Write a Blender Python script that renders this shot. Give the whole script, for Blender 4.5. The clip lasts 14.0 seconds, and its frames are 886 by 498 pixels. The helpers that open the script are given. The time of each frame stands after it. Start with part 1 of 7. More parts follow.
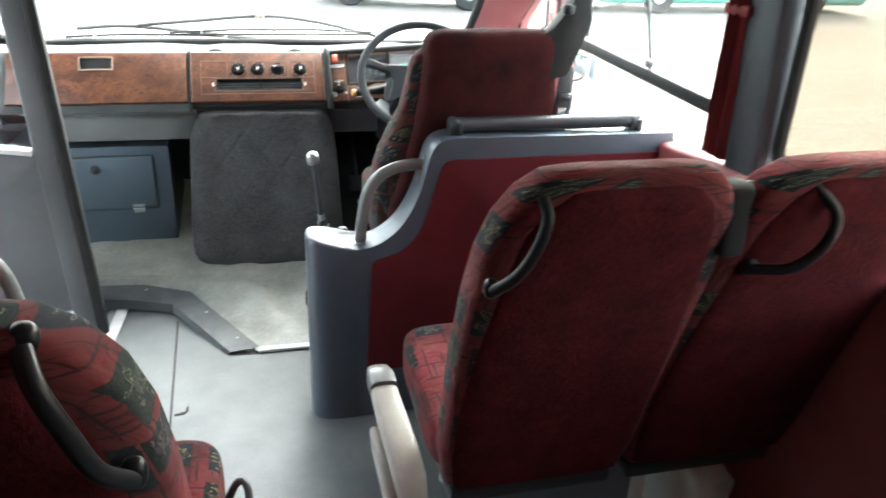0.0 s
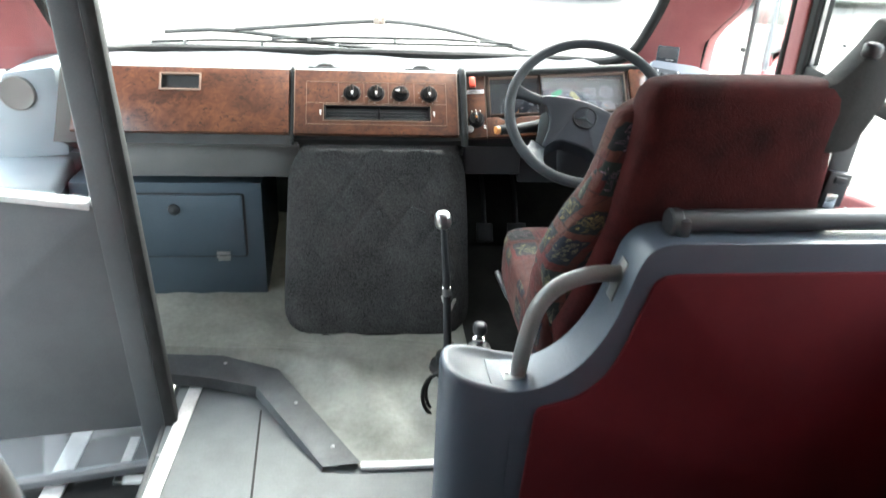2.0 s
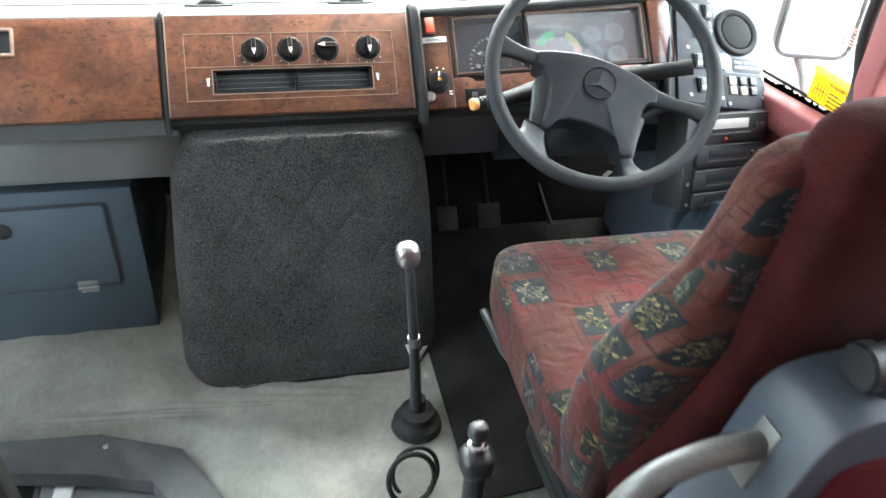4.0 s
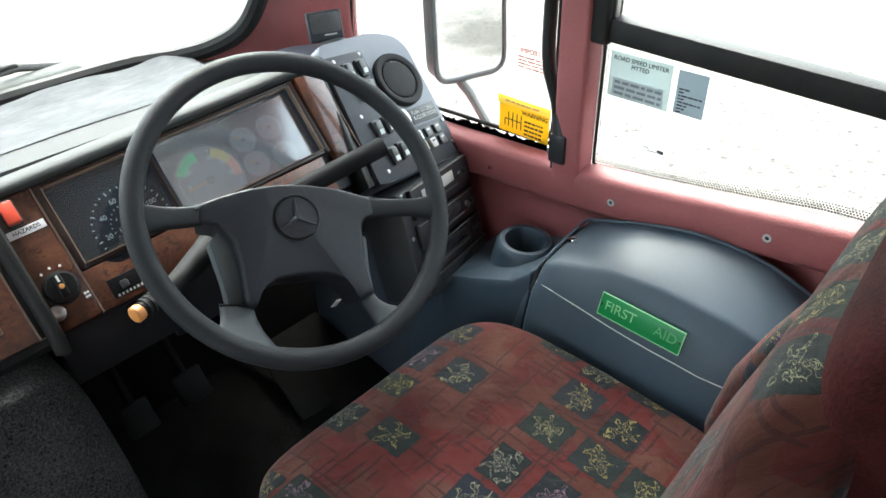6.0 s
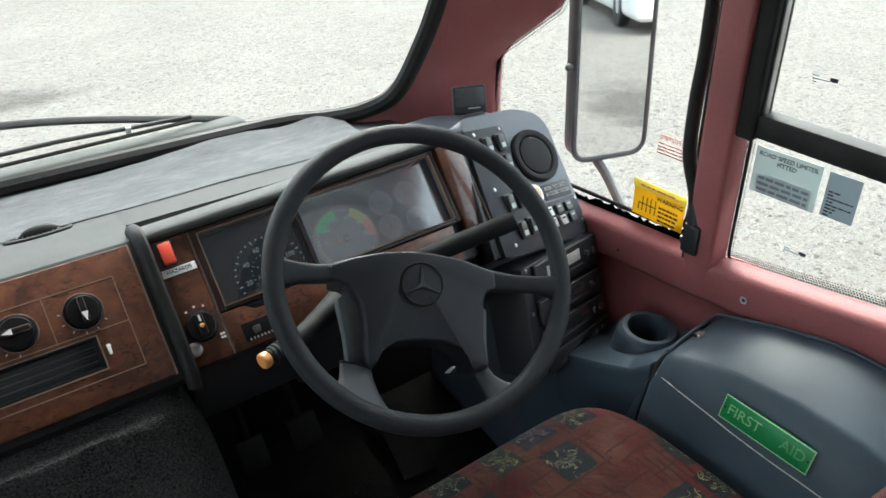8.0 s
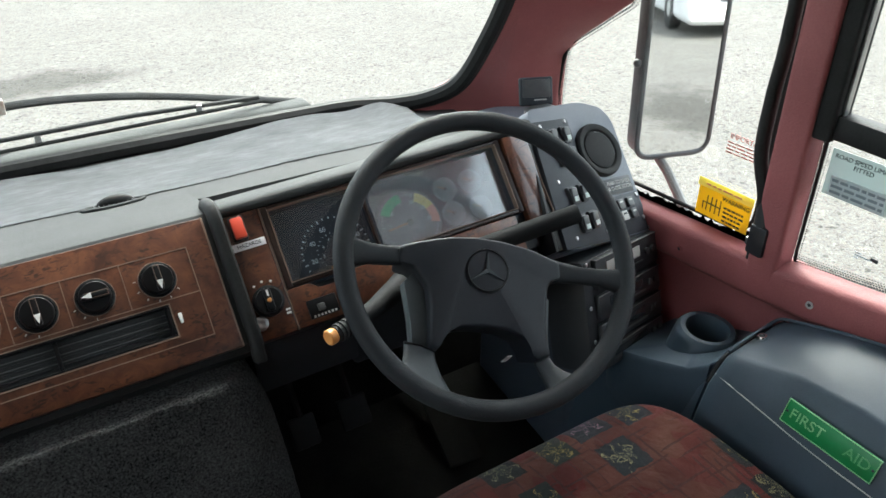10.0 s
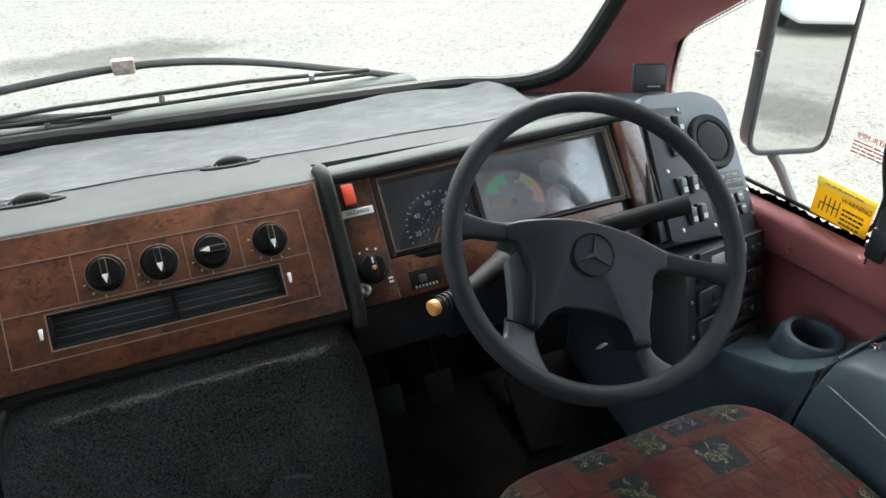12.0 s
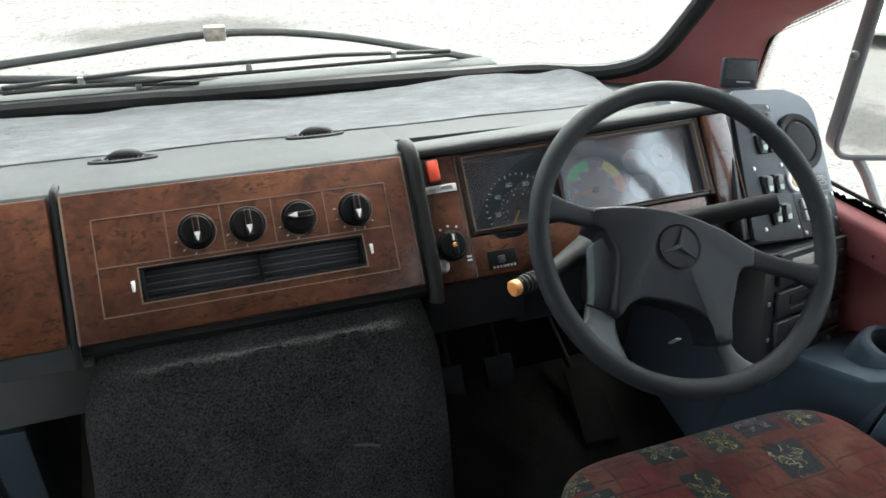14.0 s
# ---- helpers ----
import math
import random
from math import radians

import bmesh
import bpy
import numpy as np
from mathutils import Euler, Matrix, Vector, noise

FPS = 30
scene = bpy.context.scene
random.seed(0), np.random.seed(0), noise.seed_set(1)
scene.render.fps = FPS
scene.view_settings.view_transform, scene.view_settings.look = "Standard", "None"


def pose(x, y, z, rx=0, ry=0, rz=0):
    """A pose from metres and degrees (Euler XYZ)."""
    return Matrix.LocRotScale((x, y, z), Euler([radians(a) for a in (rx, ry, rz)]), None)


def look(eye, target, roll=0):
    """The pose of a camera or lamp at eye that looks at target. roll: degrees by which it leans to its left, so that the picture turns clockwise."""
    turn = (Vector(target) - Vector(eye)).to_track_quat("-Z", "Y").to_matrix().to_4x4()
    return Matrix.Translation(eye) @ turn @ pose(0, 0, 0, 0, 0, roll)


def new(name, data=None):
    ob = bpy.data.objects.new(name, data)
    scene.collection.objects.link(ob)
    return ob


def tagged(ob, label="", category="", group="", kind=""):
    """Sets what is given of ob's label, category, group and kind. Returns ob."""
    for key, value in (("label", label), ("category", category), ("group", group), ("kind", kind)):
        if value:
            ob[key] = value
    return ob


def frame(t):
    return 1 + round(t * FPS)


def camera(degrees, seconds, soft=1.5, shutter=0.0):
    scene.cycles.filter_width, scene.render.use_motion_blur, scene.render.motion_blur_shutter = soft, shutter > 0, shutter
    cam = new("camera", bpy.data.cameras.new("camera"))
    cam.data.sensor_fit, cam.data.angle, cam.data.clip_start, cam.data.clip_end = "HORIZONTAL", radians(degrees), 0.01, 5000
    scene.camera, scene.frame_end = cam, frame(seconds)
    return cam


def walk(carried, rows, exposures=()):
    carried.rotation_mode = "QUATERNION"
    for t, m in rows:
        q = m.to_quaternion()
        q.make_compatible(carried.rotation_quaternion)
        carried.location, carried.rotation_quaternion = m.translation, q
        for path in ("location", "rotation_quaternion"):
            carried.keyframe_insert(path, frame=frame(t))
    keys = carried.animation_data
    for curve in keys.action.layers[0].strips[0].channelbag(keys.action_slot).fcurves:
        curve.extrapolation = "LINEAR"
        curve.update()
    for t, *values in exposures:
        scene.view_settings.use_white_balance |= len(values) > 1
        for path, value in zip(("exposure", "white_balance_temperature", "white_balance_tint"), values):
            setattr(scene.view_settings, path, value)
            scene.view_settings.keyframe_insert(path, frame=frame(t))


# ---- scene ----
cam = camera(62.1, 14.0, shutter=0.35)

PATH = [
    (0, (0.258, -2.981, 1.444), (0.714, -1.221, 0.611), 2.5),
    (0.5, (0.271, -2.788, 1.421), (0.434, -1.014, 0.512), -1.0),
    (1, (0.27, -2.63, 1.435), (0.197, -0.841, 0.545), -1.0),
    (1.5, (0.269, -2.432, 1.394), (0.3, -0.665, 0.459), 0.4),
    (2, (0.195, -2.234, 1.434), (0.424, -0.453, 0.555), 3.0),
    (2.2, (0.205, -2.156, 1.434), (0.398, -0.356, 0.583), 2.1),
    (4.3, (0.197, -1.328, 1.406), (0.641, 0.242, 0.251), 4.0),
    (4.5, (0.235, -1.221, 1.421), (0.572, 0.381, 0.272), -0.1),
    (5, (0.308, -1.07, 1.42), (0.723, 0.477, 0.222), -4.2),
    (5.2, (0.322, -0.985, 1.452), (0.954, 0.397, 0.15), -0.5),
    (5.5, (0.324, -0.982, 1.437), (1.261, 0.309, 0.231), -1.4),
    (6, (0.328, -0.973, 1.436), (1.524, 0.149, 0.291), -1.1),
    (6.3, (0.339, -0.979, 1.45), (1.548, 0.208, 0.387), -2.0),
    (6.5, (0.339, -0.979, 1.454), (1.53, 0.237, 0.403), -2.3),
    (7, (0.344, -0.977, 1.455), (1.491, 0.3, 0.428), -0.8),
    (7.5, (0.351, -0.977, 1.458), (1.425, 0.364, 0.433), -1.6),
    (7.7, (0.346, -0.977, 1.461), (1.393, 0.404, 0.459), -1.6),
    (8, (0.331, -0.971, 1.466), (1.337, 0.434, 0.459), -1.1),
    (8.2, (0.323, -0.96, 1.468), (1.332, 0.438, 0.455), -0.4),
    (10.3, (0.278, -0.954, 1.456), (1.175, 0.514, 0.436), 0.2),
    (10.5, (0.276, -0.954, 1.456), (1.152, 0.524, 0.432), 0.2),
    (11, (0.261, -0.948, 1.455), (1.098, 0.556, 0.436), 0.4),
    (11.5, (0.238, -0.942, 1.451), (1.022, 0.594, 0.438), 0.9),
    (12, (0.233, -0.939, 1.444), (0.974, 0.594, 0.396), 1.0),
    (12.5, (0.223, -0.935, 1.451), (0.934, 0.613, 0.403), 0.9),
    (13, (0.216, -0.935, 1.443), (0.92, 0.613, 0.391), 1.4),
    (13.5, (0.202, -0.931, 1.439), (0.883, 0.623, 0.38), 1.8),
    (14, (0.166, -0.924, 1.424), (0.806, 0.64, 0.356), 3.0),
]
EXPOSURE = [(t, stops, 6300, 0) for t, stops in ((0, 4.66), (1.5, 4.54), (4.3, 4.76), (4.6, 4.76), (5.0, 4.5), (5.5, 4.46), (6.0, 3.5), (6.6, 2.73), (8.0, 2.74), (11.5, 2.85), (14.0, 3.02))]
walk(cam, [(t, look(eye, target, roll)) for t, eye, target, roll in PATH], EXPOSURE)

# ---- world, sun and large lights ----
world = bpy.data.worlds.new("sky")
scene.world = world
world.use_nodes = True
wn = world.node_tree
sky = wn.nodes.new("ShaderNodeTexSky")
sky.sky_type = "NISHITA"
sky.sun_disc = False
sky.sun_elevation, sky.sun_rotation = radians(48), radians(35)
sky.air_density, sky.dust_density, sky.ozone_density = 1.0, 4.0, 1.0
cloud = wn.nodes.new("ShaderNodeHueSaturation")      # a thin white overcast
cloud.inputs["Saturation"].default_value = 0.35
wn.links.new(sky.outputs[0], cloud.inputs["Color"])
wn.links.new(cloud.outputs[0], wn.nodes["Background"].inputs[0])
wn.nodes["Background"].inputs[1].default_value = 0.15
sun = new("sun", bpy.data.lights.new("sun", "SUN"))
sun.data.energy, sun.data.angle, sun.data.color = 0.5, radians(40), (1.0, 0.98, 0.95)
sun.matrix_basis = look((3, 5, 8), (0, 0, 0))


# ---- materials ----
def nodes_of(name):
    m = bpy.data.materials.new(name)
    m.use_nodes = True
    t = m.node_tree
    return m, t, t.nodes["Principled BSDF"]


def add(t, kind, **values):
    n = t.nodes.new(kind)
    for key, value in values.items():
        n.inputs[key].default_value = value
    return n


def ramp(t, fac, stops):
    r = t.nodes.new("ShaderNodeValToRGB")
    el = r.color_ramp.elements
    while len(el) < len(stops):
        el.new(0.5)
    for e, (p, c) in zip(el, stops):
        e.position, e.color = p, (*c, 1)
    t.links.new(fac, r.inputs[0])
    return r.outputs[0]


def math_node(t, op, a, b=0.0, c=0.0):
    n = t.nodes.new("ShaderNodeMath")
    n.operation = op
    for i, v in enumerate((a, b, c)):
        if isinstance(v, (int, float)):
            n.inputs[i].default_value = v
        else:
            t.links.new(v, n.inputs[i])
    return n.outputs[0]


def mix_col(t, fac, a, b, mode="MIX"):
    n = t.nodes.new("ShaderNodeMix")
    n.data_type, n.blend_type = "RGBA", mode
    for i, v in ((0, fac), (6, a), (7, b)):
        if isinstance(v, (int, float)):
            n.inputs[i].default_value = v
        elif isinstance(v, tuple):
            n.inputs[i].default_value = (*v, 1)
        else:
            t.links.new(v, n.inputs[i])
    return n.outputs[2]


def surface(name, dark, light, rough=0.5, metal=0.0, scale=8.0, fine=90.0, bump=0.05, fine_mix=0.3, coat=0.0, spread=0.12, spec=0.5, dist=0.004):
    """A painted, moulded or woven surface: two colours mixed by broad stains and a fine grain, with relief from the grain."""
    m, t, p = nodes_of(name)
    co = t.nodes.new("ShaderNodeTexCoord").outputs["Object"]
    broad = add(t, "ShaderNodeTexNoise", Scale=scale, Detail=6.0, Roughness=0.6)
    grain = add(t, "ShaderNodeTexNoise", Scale=fine, Detail=4.0, Roughness=0.65)
    t.links.new(co, broad.inputs["Vector"])
    t.links.new(co, grain.inputs["Vector"])
    both = math_node(t, "ADD", math_node(t, "MULTIPLY", broad.outputs[0], 1 - fine_mix), math_node(t, "MULTIPLY", grain.outputs[0], fine_mix))
    t.links.new(ramp(t, both, [(0.36, dark), (0.64, light)]), p.inputs["Base Color"])
    t.links.new(math_node(t, "MULTIPLY_ADD", broad.outputs[0], spread, rough - spread / 2), p.inputs["Roughness"])
    b = add(t, "ShaderNodeBump", Strength=bump * 5 if bump < 0.2 else 1.0, Distance=dist)
    t.links.new(grain.outputs[0], b.inputs["Height"])
    t.links.new(b.outputs[0], p.inputs["Normal"])
    p.inputs["Metallic"].default_value = metal
    p.inputs["Coat Weight"].default_value = coat
    p.inputs["Coat Roughness"].default_value = 0.15
    p.inputs["Specular IOR Level"].default_value = spec
    return m


def plain(name, col, rough=0.5, metal=0.0, emit=0.0):
    m, t, p = nodes_of(name)
    p.inputs["Base Color"].default_value = (*col, 1)
    p.inputs["Roughness"].default_value = rough
    p.inputs["Metallic"].default_value = metal
    return m


def paper(name, col):
    """Printed film on the glass: part of the daylight behind it shines through."""
    m, t, p = nodes_of(name)
    p.inputs["Base Color"].default_value = (*col, 1)
    p.inputs["Roughness"].default_value = 0.5
    through_ = t.nodes.new("ShaderNodeBsdfTranslucent")
    through_.inputs[0].default_value = (*col, 1)
    mx = t.nodes.new("ShaderNodeMixShader")
    mx.inputs[0].default_value = 0.45
    t.links.new(p.outputs[0], mx.inputs[1])
    t.links.new(through_.outputs[0], mx.inputs[2])
    t.links.new(mx.outputs[0], t.nodes["Material Output"].inputs[0])
    return m


def glass_pane(name, tint=(0.97, 0.98, 0.97), gloss=0.0, base=0.04):
    """A thin pane: clear, with a reflection that grows towards grazing angles."""
    m, t, p = nodes_of(name)
    t.nodes.remove(p)
    clear, shine = t.nodes.new("ShaderNodeBsdfTransparent"), t.nodes.new("ShaderNodeBsdfGlossy")
    clear.inputs[0].default_value = (*tint, 1)
    shine.inputs["Roughness"].default_value = gloss
    lw = t.nodes.new("ShaderNodeLayerWeight")
    lw.inputs[0].default_value = 0.5
    fac = math_node(t, "MULTIPLY_ADD", math_node(t, "POWER", lw.outputs["Facing"], 4.0), 0.9, base)
    mx = t.nodes.new("ShaderNodeMixShader")
    t.links.new(fac, mx.inputs[0])
    t.links.new(clear.outputs[0], mx.inputs[1])
    t.links.new(shine.outputs[0], mx.inputs[2])
    t.links.new(mx.outputs[0], t.nodes["Material Output"].inputs[0])
    return m


def hazed_lens(name, haze=1.0, base=0.15, gloss=0.1):
    """A glossy clear plastic lens; an uneven pale film paints in a haze of reflected daylight."""
    m = glass_pane(name, (0.97, 0.98, 0.99), gloss, base)
    t = m.node_tree
    clean = t.nodes["Material Output"].inputs[0].links[0].from_socket
    co = t.nodes.new("ShaderNodeTexCoord").outputs["Object"]
    smear = add(t, "ShaderNodeTexNoise", Scale=9.0, Detail=4.0, Roughness=0.6, Distortion=1.0)
    t.links.new(co, smear.inputs["Vector"])
    film = t.nodes.new("ShaderNodeBsdfDiffuse")
    film.inputs[0].default_value = (0.84, 0.87, 0.9, 1)
    mx = t.nodes.new("ShaderNodeMixShader")
    t.links.new(math_node(t, "MULTIPLY_ADD", smear.outputs[0], 0.12 * haze, 0.02 * haze), mx.inputs[0])
    t.links.new(clean, mx.inputs[1])
    t.links.new(film.outputs[0], mx.inputs[2])
    t.links.new(mx.outputs[0], t.nodes["Material Output"].inputs[0])
    return m


def burl_wood(name, coat=0.35, gloss=0.12):
    m, t, p = nodes_of(name)
    co = t.nodes.new("ShaderNodeTexCoord").outputs["Object"]
    warp = add(t, "ShaderNodeTexNoise", Scale=9.0, Detail=3.0, Distortion=1.2)
    t.links.new(co, warp.inputs["Vector"])
    swirl = add(t, "ShaderNodeTexNoise", Scale=26.0, Detail=8.0, Roughness=0.68, Distortion=2.2)
    t.links.new(co, swirl.inputs["Vector"])
    mp = add(t, "ShaderNodeMapping")
    mp.inputs["Scale"].default_value = (0.55, 1.0, 1.0)
    t.links.new(co, mp.inputs["Vector"])
    eyes = add(t, "ShaderNodeTexNoise", Scale=120.0, Detail=4.0, Roughness=0.6, Distortion=1.2)
    t.links.new(mp.outputs[0], eyes.inputs["Vector"])
    both = math_node(t, "ADD", math_node(t, "MULTIPLY", warp.outputs[0], 0.5), math_node(t, "MULTIPLY", swirl.outputs[0], 0.5))
    col = ramp(t, both, [(0.36, (0.042, 0.0135, 0.007)), (0.5, (0.088, 0.03, 0.0145)), (0.62, (0.14, 0.052, 0.024))])
    knots = ramp(t, eyes.outputs[0], [(0.53, (0, 0, 0)), (0.61, (0.92, 0.92, 0.92))])
    where = add(t, "ShaderNodeTexNoise", Scale=30.0, Detail=2.0, Distortion=0.6)
    t.links.new(mp.outputs[0], where.inputs["Vector"])
    knots = mix_col(t, 1.0, knots, ramp(t, where.outputs[0], [(0.43, (0, 0, 0)), (0.54, (1, 1, 1))]), "MULTIPLY")
    col = mix_col(t, knots, col, (0.022, 0.008, 0.005))
    t.links.new(col, p.inputs["Base Color"])
    p.inputs["Roughness"].default_value = 0.33
    p.inputs["Coat Weight"].default_value = coat
    p.inputs["Coat Roughness"].default_value = gloss
    return m


def moquette(name, ground, cell=0.094, bare=0.36):
    """Red seat cloth with scattered dark squares, each with a scribbled yellow flower, and loose dark hatch lines."""
    m, t, p = nodes_of(name)
    uv = t.nodes.new("ShaderNodeTexCoord").outputs["UV"]
    sc = add(t, "ShaderNodeVectorMath")
    sc.operation = "SCALE"
    sc.inputs["Scale"].default_value = 1 / cell
    t.links.new(uv, sc.inputs[0])
    fl = t.nodes.new("ShaderNodeVectorMath")
    fl.operation = "FLOOR"
    t.links.new(sc.outputs[0], fl.inputs[0])
    fr = t.nodes.new("ShaderNodeVectorMath")
    fr.operation = "FRACTION"
    t.links.new(sc.outputs[0], fr.inputs[0])
    rnd = t.nodes.new("ShaderNodeTexWhiteNoise")
    rnd.noise_dimensions = "2D"
    t.links.new(fl.outputs[0], rnd.inputs["Vector"])
    rs, fs = t.nodes.new("ShaderNodeSeparateColor"), t.nodes.new("ShaderNodeSeparateXYZ")
    t.links.new(rnd.outputs["Color"], rs.inputs[0])
    t.links.new(fr.outputs[0], fs.inputs[0])
    wob = add(t, "ShaderNodeTexNoise", Scale=60.0, Detail=2.0)
    t.links.new(uv, wob.inputs["Vector"])
    shift = math_node(t, "MULTIPLY_ADD", wob.outputs[0], 0.12, -0.06)
    cx = math_node(t, "ADD", math_node(t, "SUBTRACT", fs.outputs[0], math_node(t, "MULTIPLY_ADD", rs.outputs[0], 0.24, 0.38)), shift)
    cy = math_node(t, "ADD", math_node(t, "SUBTRACT", fs.outputs[1], math_node(t, "MULTIPLY_ADD", rs.outputs[1], 0.24, 0.38)), shift)
    there = math_node(t, "GREATER_THAN", rs.outputs[2], bare)
    tall = math_node(t, "LESS_THAN", math_node(t, "ABSOLUTE", cy), math_node(t, "MULTIPLY_ADD", rs.outputs[0], 0.14, 0.31))
    wide = math_node(t, "LESS_THAN", math_node(t, "ABSOLUTE", cx), math_node(t, "MULTIPLY_ADD", rs.outputs[1], 0.12, 0.31))
    square = math_node(t, "MULTIPLY", math_node(t, "MULTIPLY", tall, wide), there)
    jig = add(t, "ShaderNodeTexNoise", Scale=48.0, Detail=3.0)
    t.links.new(uv, jig.inputs["Vector"])
    js = t.nodes.new("ShaderNodeSeparateColor")
    t.links.new(jig.outputs["Color"], js.inputs[0])
    fx = math_node(t, "ADD", cx, math_node(t, "MULTIPLY_ADD", js.outputs[0], 0.7, -0.35))
    fy = math_node(t, "ADD", cy, math_node(t, "MULTIPLY_ADD", js.outputs[1], 0.7, -0.35))
    r = math_node(t, "SQRT", math_node(t, "ADD", math_node(t, "MULTIPLY", fx, fx), math_node(t, "MULTIPLY", fy, fy)))
    a = math_node(t, "ARCTAN2", fy, fx)
    petal = math_node(t, "MULTIPLY_ADD", math_node(t, "COSINE", math_node(t, "MULTIPLY_ADD", a, 5.0, math_node(t, "MULTIPLY", rs.outputs[0], 6.0))), 0.115, 0.175)
    ring = math_node(t, "ABSOLUTE", math_node(t, "SUBTRACT", r, petal))
    scrib = add(t, "ShaderNodeTexNoise", Scale=95.0, Detail=1.0, Distortion=1.6)
    t.links.new(uv, scrib.inputs["Vector"])
    vein = math_node(t, "LESS_THAN", math_node(t, "ABSOLUTE", math_node(t, "SUBTRACT", scrib.outputs[0], 0.5)), 0.016)
    vein = math_node(t, "MULTIPLY", vein, math_node(t, "LESS_THAN", r, math_node(t, "ADD", petal, 0.06)))
    line = math_node(t, "MAXIMUM", math_node(t, "LESS_THAN", ring, 0.017), vein)
    # loose straight hatch strokes in two directions
    hatch = None
    su = t.nodes.new("ShaderNodeSeparateXYZ")
    t.links.new(uv, su.inputs[0])
    for ax, sx, sy in ((0, 60.0, 9.0), (1, 9.0, 60.0)):
        mp = add(t, "ShaderNodeMapping")
        mp.inputs["Scale"].default_value = (sx, sy, 1)
        t.links.new(uv, mp.inputs["Vector"])
        gate = add(t, "ShaderNodeTexNoise", Scale=1.0, Detail=1.0)
        t.links.new(mp.outputs[0], gate.inputs["Vector"])
        bend = math_node(t, "MULTIPLY_ADD", wob.outputs[0], 0.35, math_node(t, "MULTIPLY", su.outputs[ax], 75.0))
        h = math_node(t, "LESS_THAN", math_node(t, "FRACT", bend), 0.36)
        h = math_node(t, "MULTIPLY", h, math_node(t, "GREATER_THAN", gate.outputs[0], 0.56))
        hatch = h if hatch is None else math_node(t, "MAXIMUM", hatch, h)
    broad = add(t, "ShaderNodeTexNoise", Scale=7.0, Detail=5.0)
    t.links.new(uv, broad.inputs["Vector"])
    base = ramp(t, broad.outputs[0], [(0.32, tuple(v * 0.6 for v in ground)), (0.55, ground), (0.72, (ground[0] * 1.25, ground[1] * 1.9, ground[2] * 1.9))])
    # a loose patchwork of crimson, rust and tan
    pm = add(t, "ShaderNodeMapping")
    pm.inputs["Scale"].default_value = (23, 15, 1)
    t.links.new(uv, pm.inputs["Vector"])
    pv = add(t, "ShaderNodeTexVoronoi", Scale=1.0)
    pv.distance, pv.voronoi_dimensions = "CHEBYCHEV", "2D"
    t.links.new(pm.outputs[0], pv.inputs["Vector"])
    ps = t.nodes.new("ShaderNodeSeparateColor")
    t.links.new(pv.outputs["Color"], ps.inputs[0])
    patch = ramp(t, ps.outputs[0], [(0.0, (1.25, 0.75, 0.85)), (0.45, (0.85, 0.85, 0.85)), (0.7, (1.05, 1.15, 1.0)), (1.0, (1.15, 1.45, 1.3))])
    base = mix_col(t, 1.0, base, patch, "MULTIPLY")
    base = mix_col(t, math_node(t, "MULTIPLY", hatch, 0.8), base, (0.03, 0.012, 0.012))
    sqc = ramp(t, rs.outputs[0], [(0.0, (0.009, 0.013, 0.011)), (0.5, (0.012, 0.014, 0.022)), (1.0, (0.014, 0.02, 0.016))])
    lnc = ramp(t, rs.outputs[1], [(0.35, (0.2, 0.16, 0.055)), (0.7, (0.16, 0.17, 0.115)), (0.9, (0.15, 0.09, 0.12))])
    base = mix_col(t, square, base, sqc)
    base = mix_col(t, math_node(t, "MULTIPLY", math_node(t, "MULTIPLY", line, square), 0.85), base, lnc)
    t.links.new(base, p.inputs["Base Color"])
    p.inputs["Roughness"].default_value = 0.92
    p.inputs["Specular IOR Level"].default_value = 0.15
    p.inputs["Sheen Weight"].default_value = 0.06
    pile = add(t, "ShaderNodeTexNoise", Scale=900.0, Detail=2.0)
    t.links.new(uv, pile.inputs["Vector"])
    b = add(t, "ShaderNodeBump", Strength=0.5, Distance=0.002)
    t.links.new(pile.outputs[0], b.inputs["Height"])
    crease = add(t, "ShaderNodeTexNoise", Scale=16.0, Detail=3.0, Distortion=1.4)
    t.links.new(uv, crease.inputs["Vector"])
    b2 = add(t, "ShaderNodeBump", Strength=0.45, Distance=0.014)
    t.links.new(crease.outputs[0], b2.inputs["Height"])
    t.links.new(b.outputs[0], b2.inputs["Normal"])
    t.links.new(b2.outputs[0], p.inputs["Normal"])
    return m


